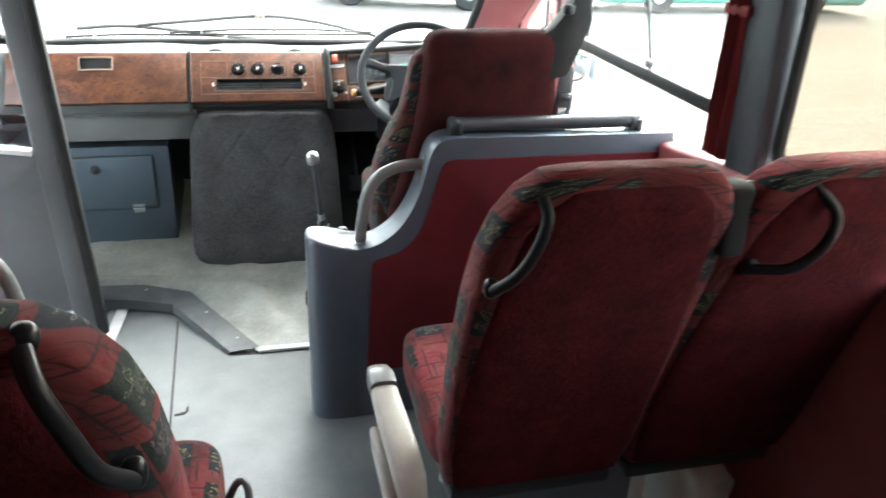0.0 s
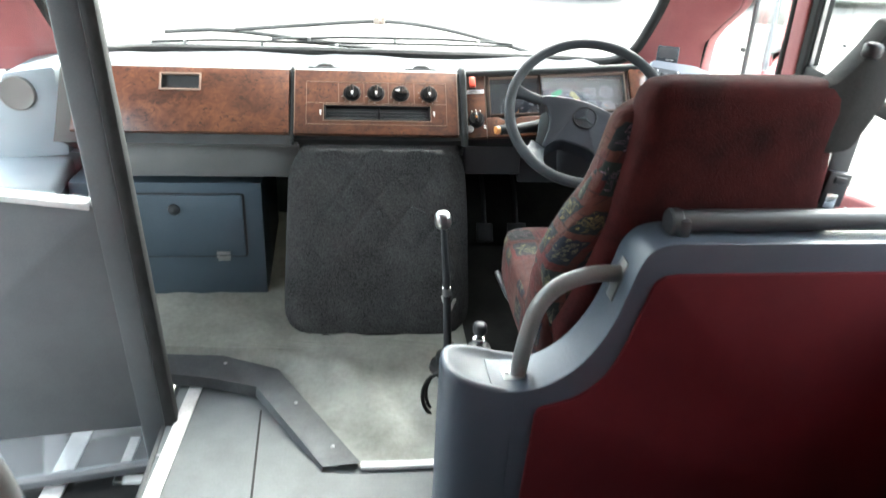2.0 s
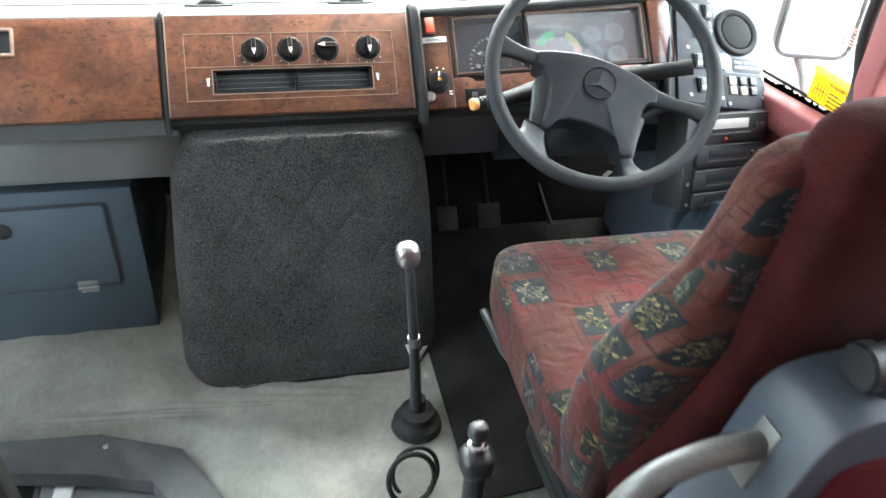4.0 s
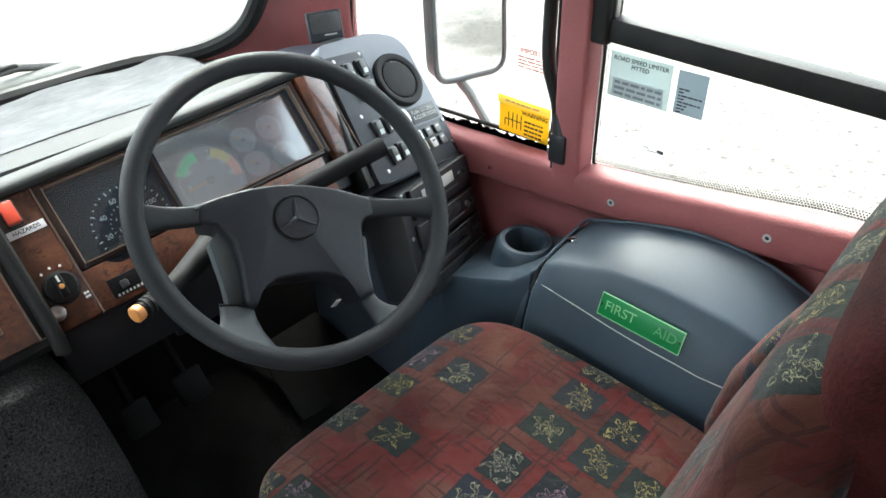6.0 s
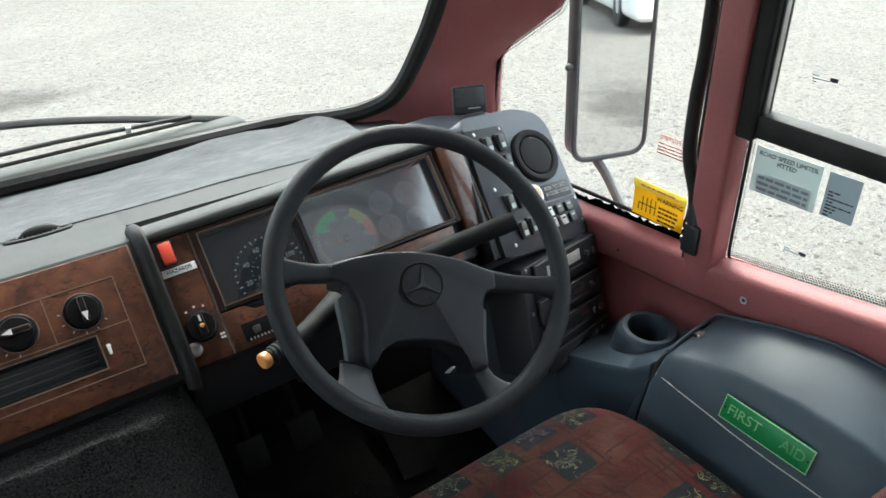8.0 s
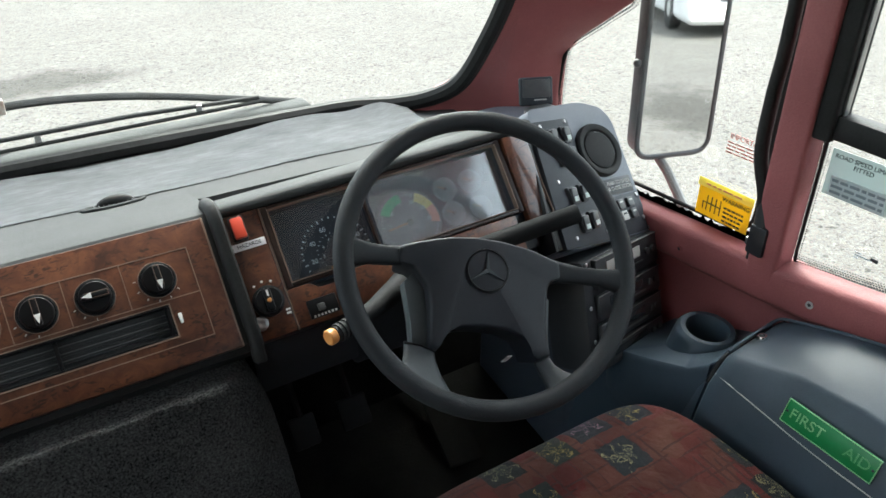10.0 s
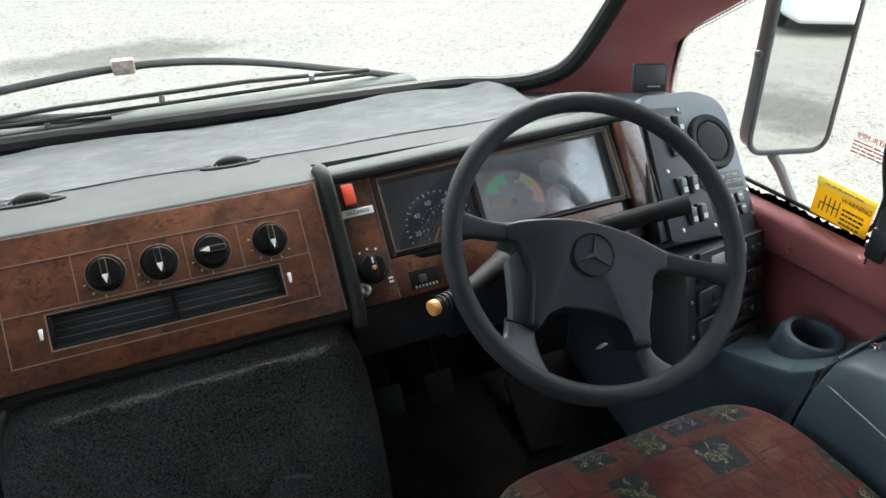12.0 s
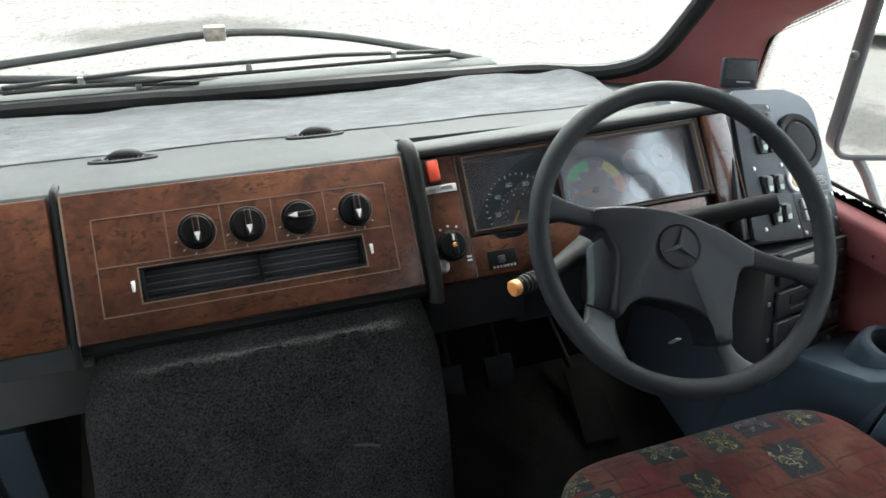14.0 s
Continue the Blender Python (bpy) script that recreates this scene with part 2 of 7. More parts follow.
def gravel(name):
    """Pale crushed stone: fine chips, scattered darker stones, broad trodden patches, and damp patches with ragged soft edges."""
    m, t, p = nodes_of(name)
    co = t.nodes.new("ShaderNodeTexCoord").outputs["Object"]
    layers = []
    for scale, stops in ((75.0, ((0.0, 0.5), (0.1, 0.72), (0.25, 0.92), (0.6, 1.0), (1.0, 1.15))), (31.0, ((0.0, 0.5), (0.04, 0.7), (0.09, 0.98), (0.85, 1.0), (1.0, 1.2)))):
        v = add(t, "ShaderNodeTexVoronoi", Scale=scale)
        t.links.new(co, v.inputs["Vector"])
        sep = t.nodes.new("ShaderNodeSeparateColor")
        t.links.new(v.outputs["Color"], sep.inputs[0])
        layers.append((v, ramp(t, sep.outputs[0], [(a, (b, b, b)) for a, b in stops]), sep))
    chips = mix_col(t, 1.0, layers[0][1], layers[1][1], "MULTIPLY")
    hue = ramp(t, layers[0][2].outputs[1], [(0.0, (0.142, 0.127, 0.11)), (0.5, (0.149, 0.14, 0.129)), (1.0, (0.146, 0.143, 0.137))])
    col = mix_col(t, 1.0, hue, chips, "MULTIPLY")
    for scale, lo, hi in ((0.5, 0.9, 1.07), (3.2, 0.94, 1.05), (14.0, 0.93, 1.06)):
        n = add(t, "ShaderNodeTexNoise", Scale=scale, Detail=5.0, Roughness=0.62)
        t.links.new(co, n.inputs["Vector"])
        col = mix_col(t, 1.0, col, ramp(t, n.outputs[0], [(0.3, (lo, lo, lo)), (0.7, (hi, hi, hi))]), "MULTIPLY")
    sep = t.nodes.new("ShaderNodeSeparateXYZ")
    t.links.new(co, sep.inputs[0])
    rag = add(t, "ShaderNodeTexNoise", Scale=1.7, Detail=8.0, Roughness=0.7)
    t.links.new(co, rag.inputs["Vector"])
    for cx, cy, rx, ry, deep in ((0.4, 7.5, 1.5, 0.55, 0.5), (4.0, -7.7, 0.9, 1.7, 0.5)):
        dx = math_node(t, "DIVIDE", math_node(t, "SUBTRACT", sep.outputs[0], cx), rx)
        dy = math_node(t, "DIVIDE", math_node(t, "SUBTRACT", sep.outputs[1], cy), ry)
        d = math_node(t, "SQRT", math_node(t, "ADD", math_node(t, "MULTIPLY", dx, dx), math_node(t, "MULTIPLY", dy, dy)))
        d = math_node(t, "ADD", d, math_node(t, "MULTIPLY_ADD", rag.outputs[0], 1.5, -0.75))
        col = mix_col(t, 1.0, col, ramp(t, d, [(0.5, (deep, deep, deep * 0.98)), (1.0, (1, 1, 1))]), "MULTIPLY")
    t.links.new(col, p.inputs["Base Color"])
    p.inputs["Roughness"].default_value = 0.95
    p.inputs["Specular IOR Level"].default_value = 0.25
    b = add(t, "ShaderNodeBump", Strength=0.6, Distance=0.012)
    t.links.new(layers[0][0].outputs["Distance"], b.inputs["Height"])
    b.invert = True
    t.links.new(b.outputs[0], p.inputs["Normal"])
    return m


def streaked_felt(name):
    """Dusty grey felt, brushed into long streaks across the cab."""
    m, t, p = nodes_of(name)
    co = t.nodes.new("ShaderNodeTexCoord").outputs["Object"]
    parts = []
    for sx, sy, scale in ((1.0, 3.0, 14.0), (0.6, 4.0, 60.0), (1.0, 1.6, 6.0)):
        mp = add(t, "ShaderNodeMapping")
        mp.inputs["Scale"].default_value = (sx, sy, 1)
        mp.inputs["Rotation"].default_value = (0, 0, radians(6))
        t.links.new(co, mp.inputs["Vector"])
        n = add(t, "ShaderNodeTexNoise", Scale=scale, Detail=6.0, Roughness=0.65)
        t.links.new(mp.outputs[0], n.inputs["Vector"])
        parts.append(n.outputs[0])
    both = math_node(t, "ADD", math_node(t, "MULTIPLY", parts[0], 0.4), math_node(t, "ADD", math_node(t, "MULTIPLY", parts[1], 0.3), math_node(t, "MULTIPLY", parts[2], 0.3)))
    t.links.new(ramp(t, both, [(0.32, (0.125, 0.131, 0.139)), (0.5, (0.19, 0.197, 0.208)), (0.68, (0.275, 0.284, 0.297))]), p.inputs["Base Color"])
    p.inputs["Roughness"].default_value = 0.85
    p.inputs["Specular IOR Level"].default_value = 0.2
    b = add(t, "ShaderNodeBump", Strength=0.6, Distance=0.005)
    t.links.new(parts[1], b.inputs["Height"])
    t.links.new(b.outputs[0], p.inputs["Normal"])
    return m


M_GRAVEL = gravel("gravel")
M_FLOOR = surface("grey_lino", (0.078, 0.086, 0.088), (0.125, 0.134, 0.135), rough=0.5, scale=7, fine=160, bump=0.02)
M_BEIGE = surface("beige_lino", (0.19, 0.198, 0.178), (0.34, 0.347, 0.318), rough=0.38, scale=6, fine=60, bump=0.03)
M_TRIM = surface("dark_edge_trim", (0.045, 0.048, 0.05), (0.085, 0.088, 0.09), rough=0.35, scale=12, fine=150, bump=0.01)
M_EDGING = surface("worn_grey_edging", (0.075, 0.08, 0.083), (0.13, 0.136, 0.138), rough=0.38, scale=12, fine=150, bump=0.01)
M_ALU = surface("white_nosing", (0.42, 0.42, 0.41), (0.62, 0.62, 0.61), rough=0.4, scale=14, fine=120, bump=0.02)
M_VINYL = surface("dusky_red_vinyl", (0.245, 0.07, 0.073), (0.33, 0.104, 0.106), rough=0.6, scale=5, fine=260, bump=0.06)
M_REDPANEL = surface("crimson_trim_cloth", (0.074, 0.0078, 0.0115), (0.098, 0.0112, 0.0155), rough=0.9, scale=6, fine=500, bump=0.08, spec=0.15)
M_BLUEGREY = surface("blue_grey_plastic", (0.044, 0.055, 0.073), (0.059, 0.072, 0.093), rough=0.34, scale=6, fine=420, bump=0.05)
M_LOCKER = surface("blue_locker_plastic", (0.038, 0.056, 0.075), (0.052, 0.074, 0.098), rough=0.44, scale=6, fine=420, bump=0.025, spec=0.4)
M_POD = surface("blue_grey_facia", (0.115, 0.13, 0.158), (0.15, 0.165, 0.196), rough=0.45, scale=6, fine=420, bump=0.04)
M_DASHTOP = surface("grey_dash_plastic", (0.04, 0.042, 0.043), (0.06, 0.062, 0.063), rough=0.72, scale=8, fine=500, bump=0.05, spec=0.18)
M_SCUTTLE = surface("dull_grey_scuttle_paint", (0.055, 0.058, 0.057), (0.095, 0.098, 0.095), rough=0.85, scale=6, fine=150, bump=0.02, spec=0.12)
M_KNEE = surface("grey_knee_panel_plastic", (0.075, 0.076, 0.074), (0.1, 0.101, 0.098), rough=0.5, scale=8, fine=400, bump=0.04)
M_MAT = streaked_felt("dusty_felt_mat")
M_BLACK = surface("black_plastic", (0.017, 0.0185, 0.021), (0.028, 0.03, 0.034), rough=0.42, scale=9, fine=300, bump=0.03)
M_WHEEL = surface("black_wheel_leatherette", (0.0165, 0.0185, 0.021), (0.026, 0.029, 0.033), rough=0.58, scale=10, fine=420, bump=0.05, spec=0.22)
M_PAD = surface("black_horn_pad_vinyl", (0.014, 0.016, 0.0205), (0.0225, 0.025, 0.0315), rough=0.44, scale=10, fine=500, bump=0.04, spec=0.32)
M_SPOKE = surface("dark_grey_spoke_plastic", (0.026, 0.0315, 0.0365), (0.04, 0.047, 0.053), rough=0.42, scale=10, fine=420, bump=0.04, spec=0.35)
M_INSERT = surface("grey_spoke_insert_plastic", (0.085, 0.1, 0.104), (0.11, 0.127, 0.132), rough=0.45, scale=10, fine=420, bump=0.04, spec=0.35)
M_WIPER = surface("weathered_black_wiper_metal", (0.02, 0.021, 0.021), (0.045, 0.046, 0.046), rough=0.62, scale=20, fine=200, bump=0.03, spec=0.2)
M_VENT = surface("matt_black_vent_plastic", (0.021, 0.0215, 0.022), (0.032, 0.033, 0.034), rough=0.75, scale=12, fine=250, bump=0.03, spec=0.2)
M_RUBBER = surface("black_rubber", (0.008, 0.008, 0.008), (0.02, 0.02, 0.02), rough=0.6, scale=12, fine=200, bump=0.03, spec=0.25)
M_CARPET = surface("charcoal_carpet", (0.004, 0.0042, 0.0045), (0.103, 0.103, 0.102), rough=0.97, scale=5, fine=290, bump=0.19, fine_mix=0.72, spec=0.05, dist=0.005)
M_DARKFLOOR = surface("dark_footwell_mat", (0.009, 0.009, 0.0085), (0.021, 0.0205, 0.0185), rough=0.9, scale=8, fine=150, bump=0.06, spec=0.1)
M_CABINET = surface("blue_painted_steel", (0.045, 0.065, 0.083), (0.06, 0.083, 0.103), rough=0.42, scale=4, fine=200, bump=0.02)
M_DOOR = surface("grey_door_panel", (0.072, 0.077, 0.081), (0.106, 0.111, 0.116), rough=0.5, scale=4, fine=250, bump=0.03)
M_DOORPOST = surface("dark_grey_door_edging", (0.045, 0.049, 0.052), (0.075, 0.08, 0.084), rough=0.5, scale=4, fine=250, bump=0.03)
M_GREYTUBE = surface("grey_coated_tube", (0.12, 0.12, 0.115), (0.17, 0.17, 0.165), rough=0.33, scale=14, fine=200, bump=0.01)
M_LIGHTGREY = surface("pale_grey_plastic", (0.4, 0.4, 0.38), (0.52, 0.52, 0.5), rough=0.45, scale=10, fine=200, bump=0.02)
M_PALEPOD = surface("pale_blue_grey_plastic", (0.2, 0.23, 0.26), (0.26, 0.29, 0.32), rough=0.5, scale=8, fine=300, bump=0.03)
M_SEAT = moquette("patterned_red_moquette", (0.062, 0.0175, 0.0145), 0.086, 0.26)
M_COACHSEAT = moquette("crimson_patterned_moquette", (0.115, 0.0175, 0.0205), 0.1, 0.4)
M_SEATBACK = surface("plain_dark_red_moquette", (0.03, 0.0046, 0.0058), (0.084, 0.0108, 0.013), rough=0.95, scale=16, fine=110, bump=0.12, spec=0.1, fine_mix=0.45)
M_DRIVERBACK = surface("plain_maroon_moquette", (0.017, 0.0042, 0.0044), (0.055, 0.011, 0.011), rough=0.95, scale=9, fine=300, bump=0.12, spec=0.1)
M_WOOD = burl_wood("burr_walnut_veneer")
M_GLOSSWOOD = burl_wood("lacquered_burr_walnut", 1.0, 0.04)
M_DARKWOOD = surface("dark_walnut_edging", (0.012, 0.006, 0.004), (0.03, 0.014, 0.009), rough=0.35, scale=30, fine=200, bump=0.02)
M_CHROME = plain("chrome", (0.7, 0.7, 0.7), 0.2, 1.0)
M_STEEL = surface("brushed_steel", (0.3, 0.3, 0.3), (0.5, 0.5, 0.5), rough=0.35, metal=1.0, scale=20, fine=200, bump=0.02)
M_RUSTY = surface("rust_stained_grey_metal", (0.22, 0.15, 0.11), (0.42, 0.4, 0.37), rough=0.6, scale=60, fine=200, bump=0.03)
M_WHITE = plain("white_marking", (0.8, 0.8, 0.78), 0.6)
M_SYMBOL = plain("dull_green_switch_print", (0.55, 0.63, 0.6), 0.6)
M_LABEL = plain("white_label_tape", (0.9, 0.91, 0.92), 0.4)
M_KNOB = surface("glossy_black_knob_plastic", (0.005, 0.005, 0.006), (0.009, 0.009, 0.01), rough=0.35, scale=20, fine=300, bump=0.01, spec=0.25)
M_PLATE = surface("dark_blue_grey_plate", (0.029, 0.033, 0.04), (0.042, 0.047, 0.056), rough=0.5, scale=12, fine=400, bump=0.03, spec=0.3)
M_SILVERLINE = plain("worn_bronze_outline", (0.22, 0.155, 0.118), 0.4)
M_STALK = surface("matt_black_stalk_plastic", (0.012, 0.0125, 0.013), (0.02, 0.021, 0.022), rough=0.7, scale=12, fine=300, bump=0.04, spec=0.2)
M_ORANGE = plain("amber_plastic", (0.62, 0.27, 0.08), 0.35)
M_RED = plain("red_switch", (0.55, 0.06, 0.03), 0.35)
M_GREEN = surface("green_sign", (0.01, 0.19, 0.05), (0.015, 0.24, 0.07), rough=0.35, scale=20, fine=200, bump=0.01)
M_GREENTEXT = plain("pale_green_lettering", (0.25, 0.55, 0.25), 0.5)
M_GREENWORN = plain("worn_green_lettering", (0.1, 0.36, 0.13), 0.5)
M_YELLOW = paper("yellow_sticker", (0.85, 0.6, 0.03))
M_YELLOWHEAD = paper("lemon_sticker_heading", (0.95, 0.85, 0.2))
M_PALEYELLOW = plain("pale_yellow_plastic", (0.72, 0.55, 0.26), 0.5)
M_STICKER = paper("pale_green_sticker", (0.53, 0.59, 0.585))
M_STICKER2 = paper("grey_sticker", (0.34, 0.39, 0.42))
M_NOTE = paper("white_note_paper", (0.74, 0.79, 0.81))
M_INK = plain("dark_ink", (0.03, 0.035, 0.04), 0.6)
M_REDINK = plain("faded_red_ink", (0.62, 0.25, 0.21), 0.6)
M_DIAL = surface("dark_dial_face", (0.021, 0.033, 0.05), (0.03, 0.045, 0.066), rough=0.5, scale=20, fine=300, bump=0.01)
M_BIGFACE = surface("grey_blue_dial_face", (0.2, 0.22, 0.25), (0.25, 0.27, 0.3), rough=0.5, scale=30, fine=300, bump=0.01)
M_DIALBLUE = plain("pale_blue_dial_print", (0.78, 0.92, 1.0), 0.6)
M_DIALGREEN = plain("green_dial_band", (0.06, 0.75, 0.3), 0.6)
M_DIALYELLOW = plain("yellow_dial_band", (0.95, 0.86, 0.35), 0.6)
M_DIALRED = plain("red_dial_band", (1.0, 0.5, 0.4), 0.6)
M_GLASS = glass_pane("window_glass")
M_TINTED = glass_pane("bronze_tinted_glass", (0.3, 0.26, 0.21))
M_HAZYPANE = hazed_lens("hazy_pane", 1.2)
# the pale film stands in for the bright window mirrored in the lens
M_LENS = hazed_lens("instrument_lens", 0.04, 0.05, 0.03)
M_HAZYLENS = hazed_lens("hazy_instrument_lens", 1.25, 0.18, 0.1)
M_MIRROR = plain("mirror_silver", (0.85, 0.86, 0.86), 0.02, 1.0)
M_CREAM = surface("white_ceiling_lining", (0.76, 0.75, 0.72), (0.84, 0.83, 0.8), rough=0.9, scale=5, fine=300, bump=0.05)
M_CREAMPLASTIC = surface("cream_armrest_plastic", (0.4, 0.38, 0.34), (0.5, 0.48, 0.44), rough=0.45, scale=12, fine=200, bump=0.02)
M_COACHWHITE = surface("white_coach_paint", (0.7, 0.7, 0.7), (0.8, 0.8, 0.8), rough=0.3, scale=2, fine=40, bump=0.005)
M_TEAL = surface("teal_coach_paint", (0.05, 0.2, 0.17), (0.07, 0.26, 0.22), rough=0.3, scale=2, fine=40, bump=0.005)
M_DARKGLASS = plain("dark_tinted_glass", (0.03, 0.035, 0.04), 0.05)
M_CURTAIN = surface("red_curtain", (0.14, 0.02, 0.025), (0.2, 0.035, 0.04), rough=0.95, scale=8, fine=300, bump=0.1)


# ---- modelling helpers ----
def put(name, bm, mat, parent=None, label="", crisp=35, uv=False):
    """Links a bmesh, built in world coordinates, as one mesh object, under its thing if one is given."""
    bmesh.ops.recalc_face_normals(bm, faces=bm.faces)
    me = bpy.data.meshes.new(name)
    bm.to_mesh(me)
    bm.free()
    for f in me.polygons:
        f.use_smooth = True
    me.set_sharp_from_angle(angle=radians(crisp))
    if uv:
        layer = me.uv_layers.new(name="cloth")
        for f in me.polygons:
            n = f.normal
            if uv is not True:
                us = [uv[v] for v in f.vertices]
                far = max(q[0] for q in us)
                for li, (u, v, around) in zip(f.loop_indices, us):
                    layer.data[li].uv = (u + around if far - u > around / 2 else u, v)
                continue
            a, b = (1, 2) if abs(n.x) > max(abs(n.y), abs(n.z)) else ((0, 1) if abs(n.z) > abs(n.y) else (0, 2))
            for li in f.loop_indices:
                co = me.vertices[me.loops[li].vertex_index].co
                layer.data[li].uv = (co[a], co[b])
    me.materials.append(mat)
    ob = new(name, me)
    if parent is not None:
        ob.parent = parent
        ob.matrix_parent_inverse = world_of(parent).inverted()
    if label:
        ob["label"] = label
    return ob


def world_of(ob):
    return ob.matrix_basis if ob.parent is None else world_of(ob.parent) @ ob.matrix_parent_inverse @ ob.matrix_basis


def thing(name, at, label, category, group="", kind=""):
    ob = new(name)
    ob.empty_display_size = 0.05
    ob.location = at
    ob.matrix_basis = Matrix.Translation(at)
    return tagged(ob, label, category, group, kind)


def joined(*bms):
    out = bmesh.new()
    for b in bms:
        me = bpy.data.meshes.new("tmp")
        b.to_mesh(me)
        b.free()
        out.from_mesh(me)
        bpy.data.meshes.remove(me)
    return out


I4 = Matrix.Identity(4)


def box(size, m=I4, bev=0.004, seg=2):
    bm = bmesh.new()
    bmesh.ops.create_cube(bm, size=1.0)
    bmesh.ops.scale(bm, vec=size, verts=bm.verts)
    if bev:
        bmesh.ops.bevel(bm, geom=bm.edges[:], offset=min(bev, min(size) * 0.45), segments=seg, affect="EDGES", profile=0.5)
    bm.transform(m)
    return bm


def box_at(x0, x1, y0, y1, z0, z1, bev=0.004, seg=2):
    return box((x1 - x0, y1 - y0, z1 - z0), Matrix.Translation(((x0 + x1) / 2, (y0 + y1) / 2, (z0 + z1) / 2)), bev, seg)


def prism(pts, depth, m=I4, bev=0.003, seg=2):
    """An outline in local x and y, pushed out along local z from 0 to depth."""
    bm = bmesh.new()
    f = bm.faces.new([bm.verts.new((x, y, 0)) for x, y in pts])
    ext = bmesh.ops.extrude_face_region(bm, geom=[f])
    bmesh.ops.translate(bm, vec=(0, 0, depth), verts=[v for v in ext["geom"] if isinstance(v, bmesh.types.BMVert)])
    bmesh.ops.recalc_face_normals(bm, faces=bm.faces)
    if bev:
        bmesh.ops.bevel(bm, geom=bm.edges[:], offset=bev, segments=seg, affect="EDGES", profile=0.5, clamp_overlap=True)
    bm.transform(m)
    return bm


def round_pts(pts, r, n=4):
    """An outline with its corners rounded by r."""
    out = []
    k = len(pts)
    for i in range(k):
        a, b, c = Vector(pts[i - 1]), Vector(pts[i]), Vector(pts[(i + 1) % k])
        q = min(r, (a - b).length * 0.49, (c - b).length * 0.49)
        p0, p1 = b + (a - b).normalized() * q, b + (c - b).normalized() * q
        for j in range(n + 1):
            s = j / n
            out.append(tuple(p0 * (1 - s) ** 2 + b * 2 * s * (1 - s) + p1 * s * s))
    return out


def smooth_line(pts, n=6):
    """A Catmull-Rom line through the points."""
    p = [Vector(v) for v in pts]
    p = [2 * p[0] - p[1]] + p + [2 * p[-1] - p[-2]]
    out = []
    for i in range(1, len(p) - 2):
        for j in range(n):
            s = j / n
            out.append(0.5 * ((2 * p[i]) + (p[i + 1] - p[i - 1]) * s + (2 * p[i - 1] - 5 * p[i] + 4 * p[i + 1] - p[i + 2]) * s * s + (3 * p[i] - p[i - 1] - 3 * p[i + 1] + p[i + 2]) * s ** 3))
    return out + [p[-2]]


def loft(rings, cap=True, closed=False):
    bm = bmesh.new()
    vs = [[bm.verts.new(c) for c in r] for r in rings]
    n = len(vs[0])
    pairs = list(zip(vs, vs[1:])) + ([(vs[-1], vs[0])] if closed else [])
    for a, b in pairs:
        for i in range(n):
            bm.faces.new((a[i], a[(i + 1) % n], b[(i + 1) % n], b[i]))
    if cap and not closed:
        bm.faces.new(vs[0][::-1])
        bm.faces.new(vs[-1])
    return bm


def tube(pts, r, n=12, closed=False, flat=1.0):
    pts = [Vector(p) for p in pts]
    rings, up = [], None
    for i, p in enumerate(pts):
        a = pts[i - 1] if (i or closed) else p
        b = pts[(i + 1) % len(pts)] if (i < len(pts) - 1 or closed) else p
        d = (b - a).normalized()
        if up is None:
            up = d.orthogonal().normalized()
        up = (up - d * up.dot(d)).normalized()
        side = d.cross(up)
        rr = r[i] if isinstance(r, (list, tuple)) else r
        rings.append([p + rr * (math.cos(q) * up + flat * math.sin(q) * side) for q in (2 * math.pi * k / n for k in range(n))])
    return loft(rings, closed=closed)


def rod(a, b, r, r2=None, n=16):
    return tube([a, b], [r, r2 if r2 is not None else r], n)


def lathe(profile, m=I4, n=28):
    """A profile of (radius, height) turned round local z."""
    return_bm = loft([[(max(r, 1e-5) * math.cos(2 * math.pi * k / n), max(r, 1e-5) * math.sin(2 * math.pi * k / n), z) for k in range(n)] for r, z in profile])
    return_bm.transform(m)
    return return_bm


def sgnpow(v, e):
    return math.copysign(abs(v) ** e, v)


def superblob(m, size, e1=0.35, e2=0.35, nu=40, nv=20, shape=None):
    """A rounded block; shape may move each point, in units of the half sizes."""
    rings = []
    for j in range(nv + 1):
        p = -math.pi / 2 + math.pi * j / nv
        row = []
        for i in range(nu):
            q = 2 * math.pi * i / nu
            c = sgnpow(math.cos(p), e1)
            v = Vector((c * sgnpow(math.cos(q), e2), c * sgnpow(math.sin(q), e2), sgnpow(math.sin(p), e1)))
            if shape:
                v = Vector(shape(*v))
            row.append((v.x * size[0] / 2, v.y * size[1] / 2, v.z * size[2] / 2))
        rings.append(row)
    bm = loft(rings)
    bmesh.ops.remove_doubles(bm, verts=bm.verts, dist=1e-5)
    bm.transform(m)
    return bm


def ring_xy(w, d, y, z, x, e=0.4, n=36, front=1.0):
    """A rounded oblong ring lying level, w wide and d deep, round x, y at height z."""
    return [(x + w / 2 * sgnpow(math.cos(q), e), y + d / 2 * sgnpow(math.sin(q), e), z) for q in (2 * math.pi * k / n for k in range(n))]


def lettering(name, words, size, m, mat, parent=None, lift=0.0006, label=""):
    cu = bpy.data.curves.new(name, "FONT")
    cu.body, cu.size, cu.align_x, cu.align_y, cu.extrude = words, size, "CENTER", "CENTER", lift
    tmp = bpy.data.objects.new("tmp", cu)
    scene.collection.objects.link(tmp)
    dg = bpy.context.evaluated_depsgraph_get()
    dg.update()
    me = bpy.data.meshes.new_from_object(tmp.evaluated_get(dg))
    bpy.data.objects.remove(tmp)
    bpy.data.curves.remove(cu)
    bm = bmesh.new()
    bm.from_mesh(me)
    bpy.data.meshes.remove(me)
    bm.transform(m)
    return put(name, bm, mat, parent, label)


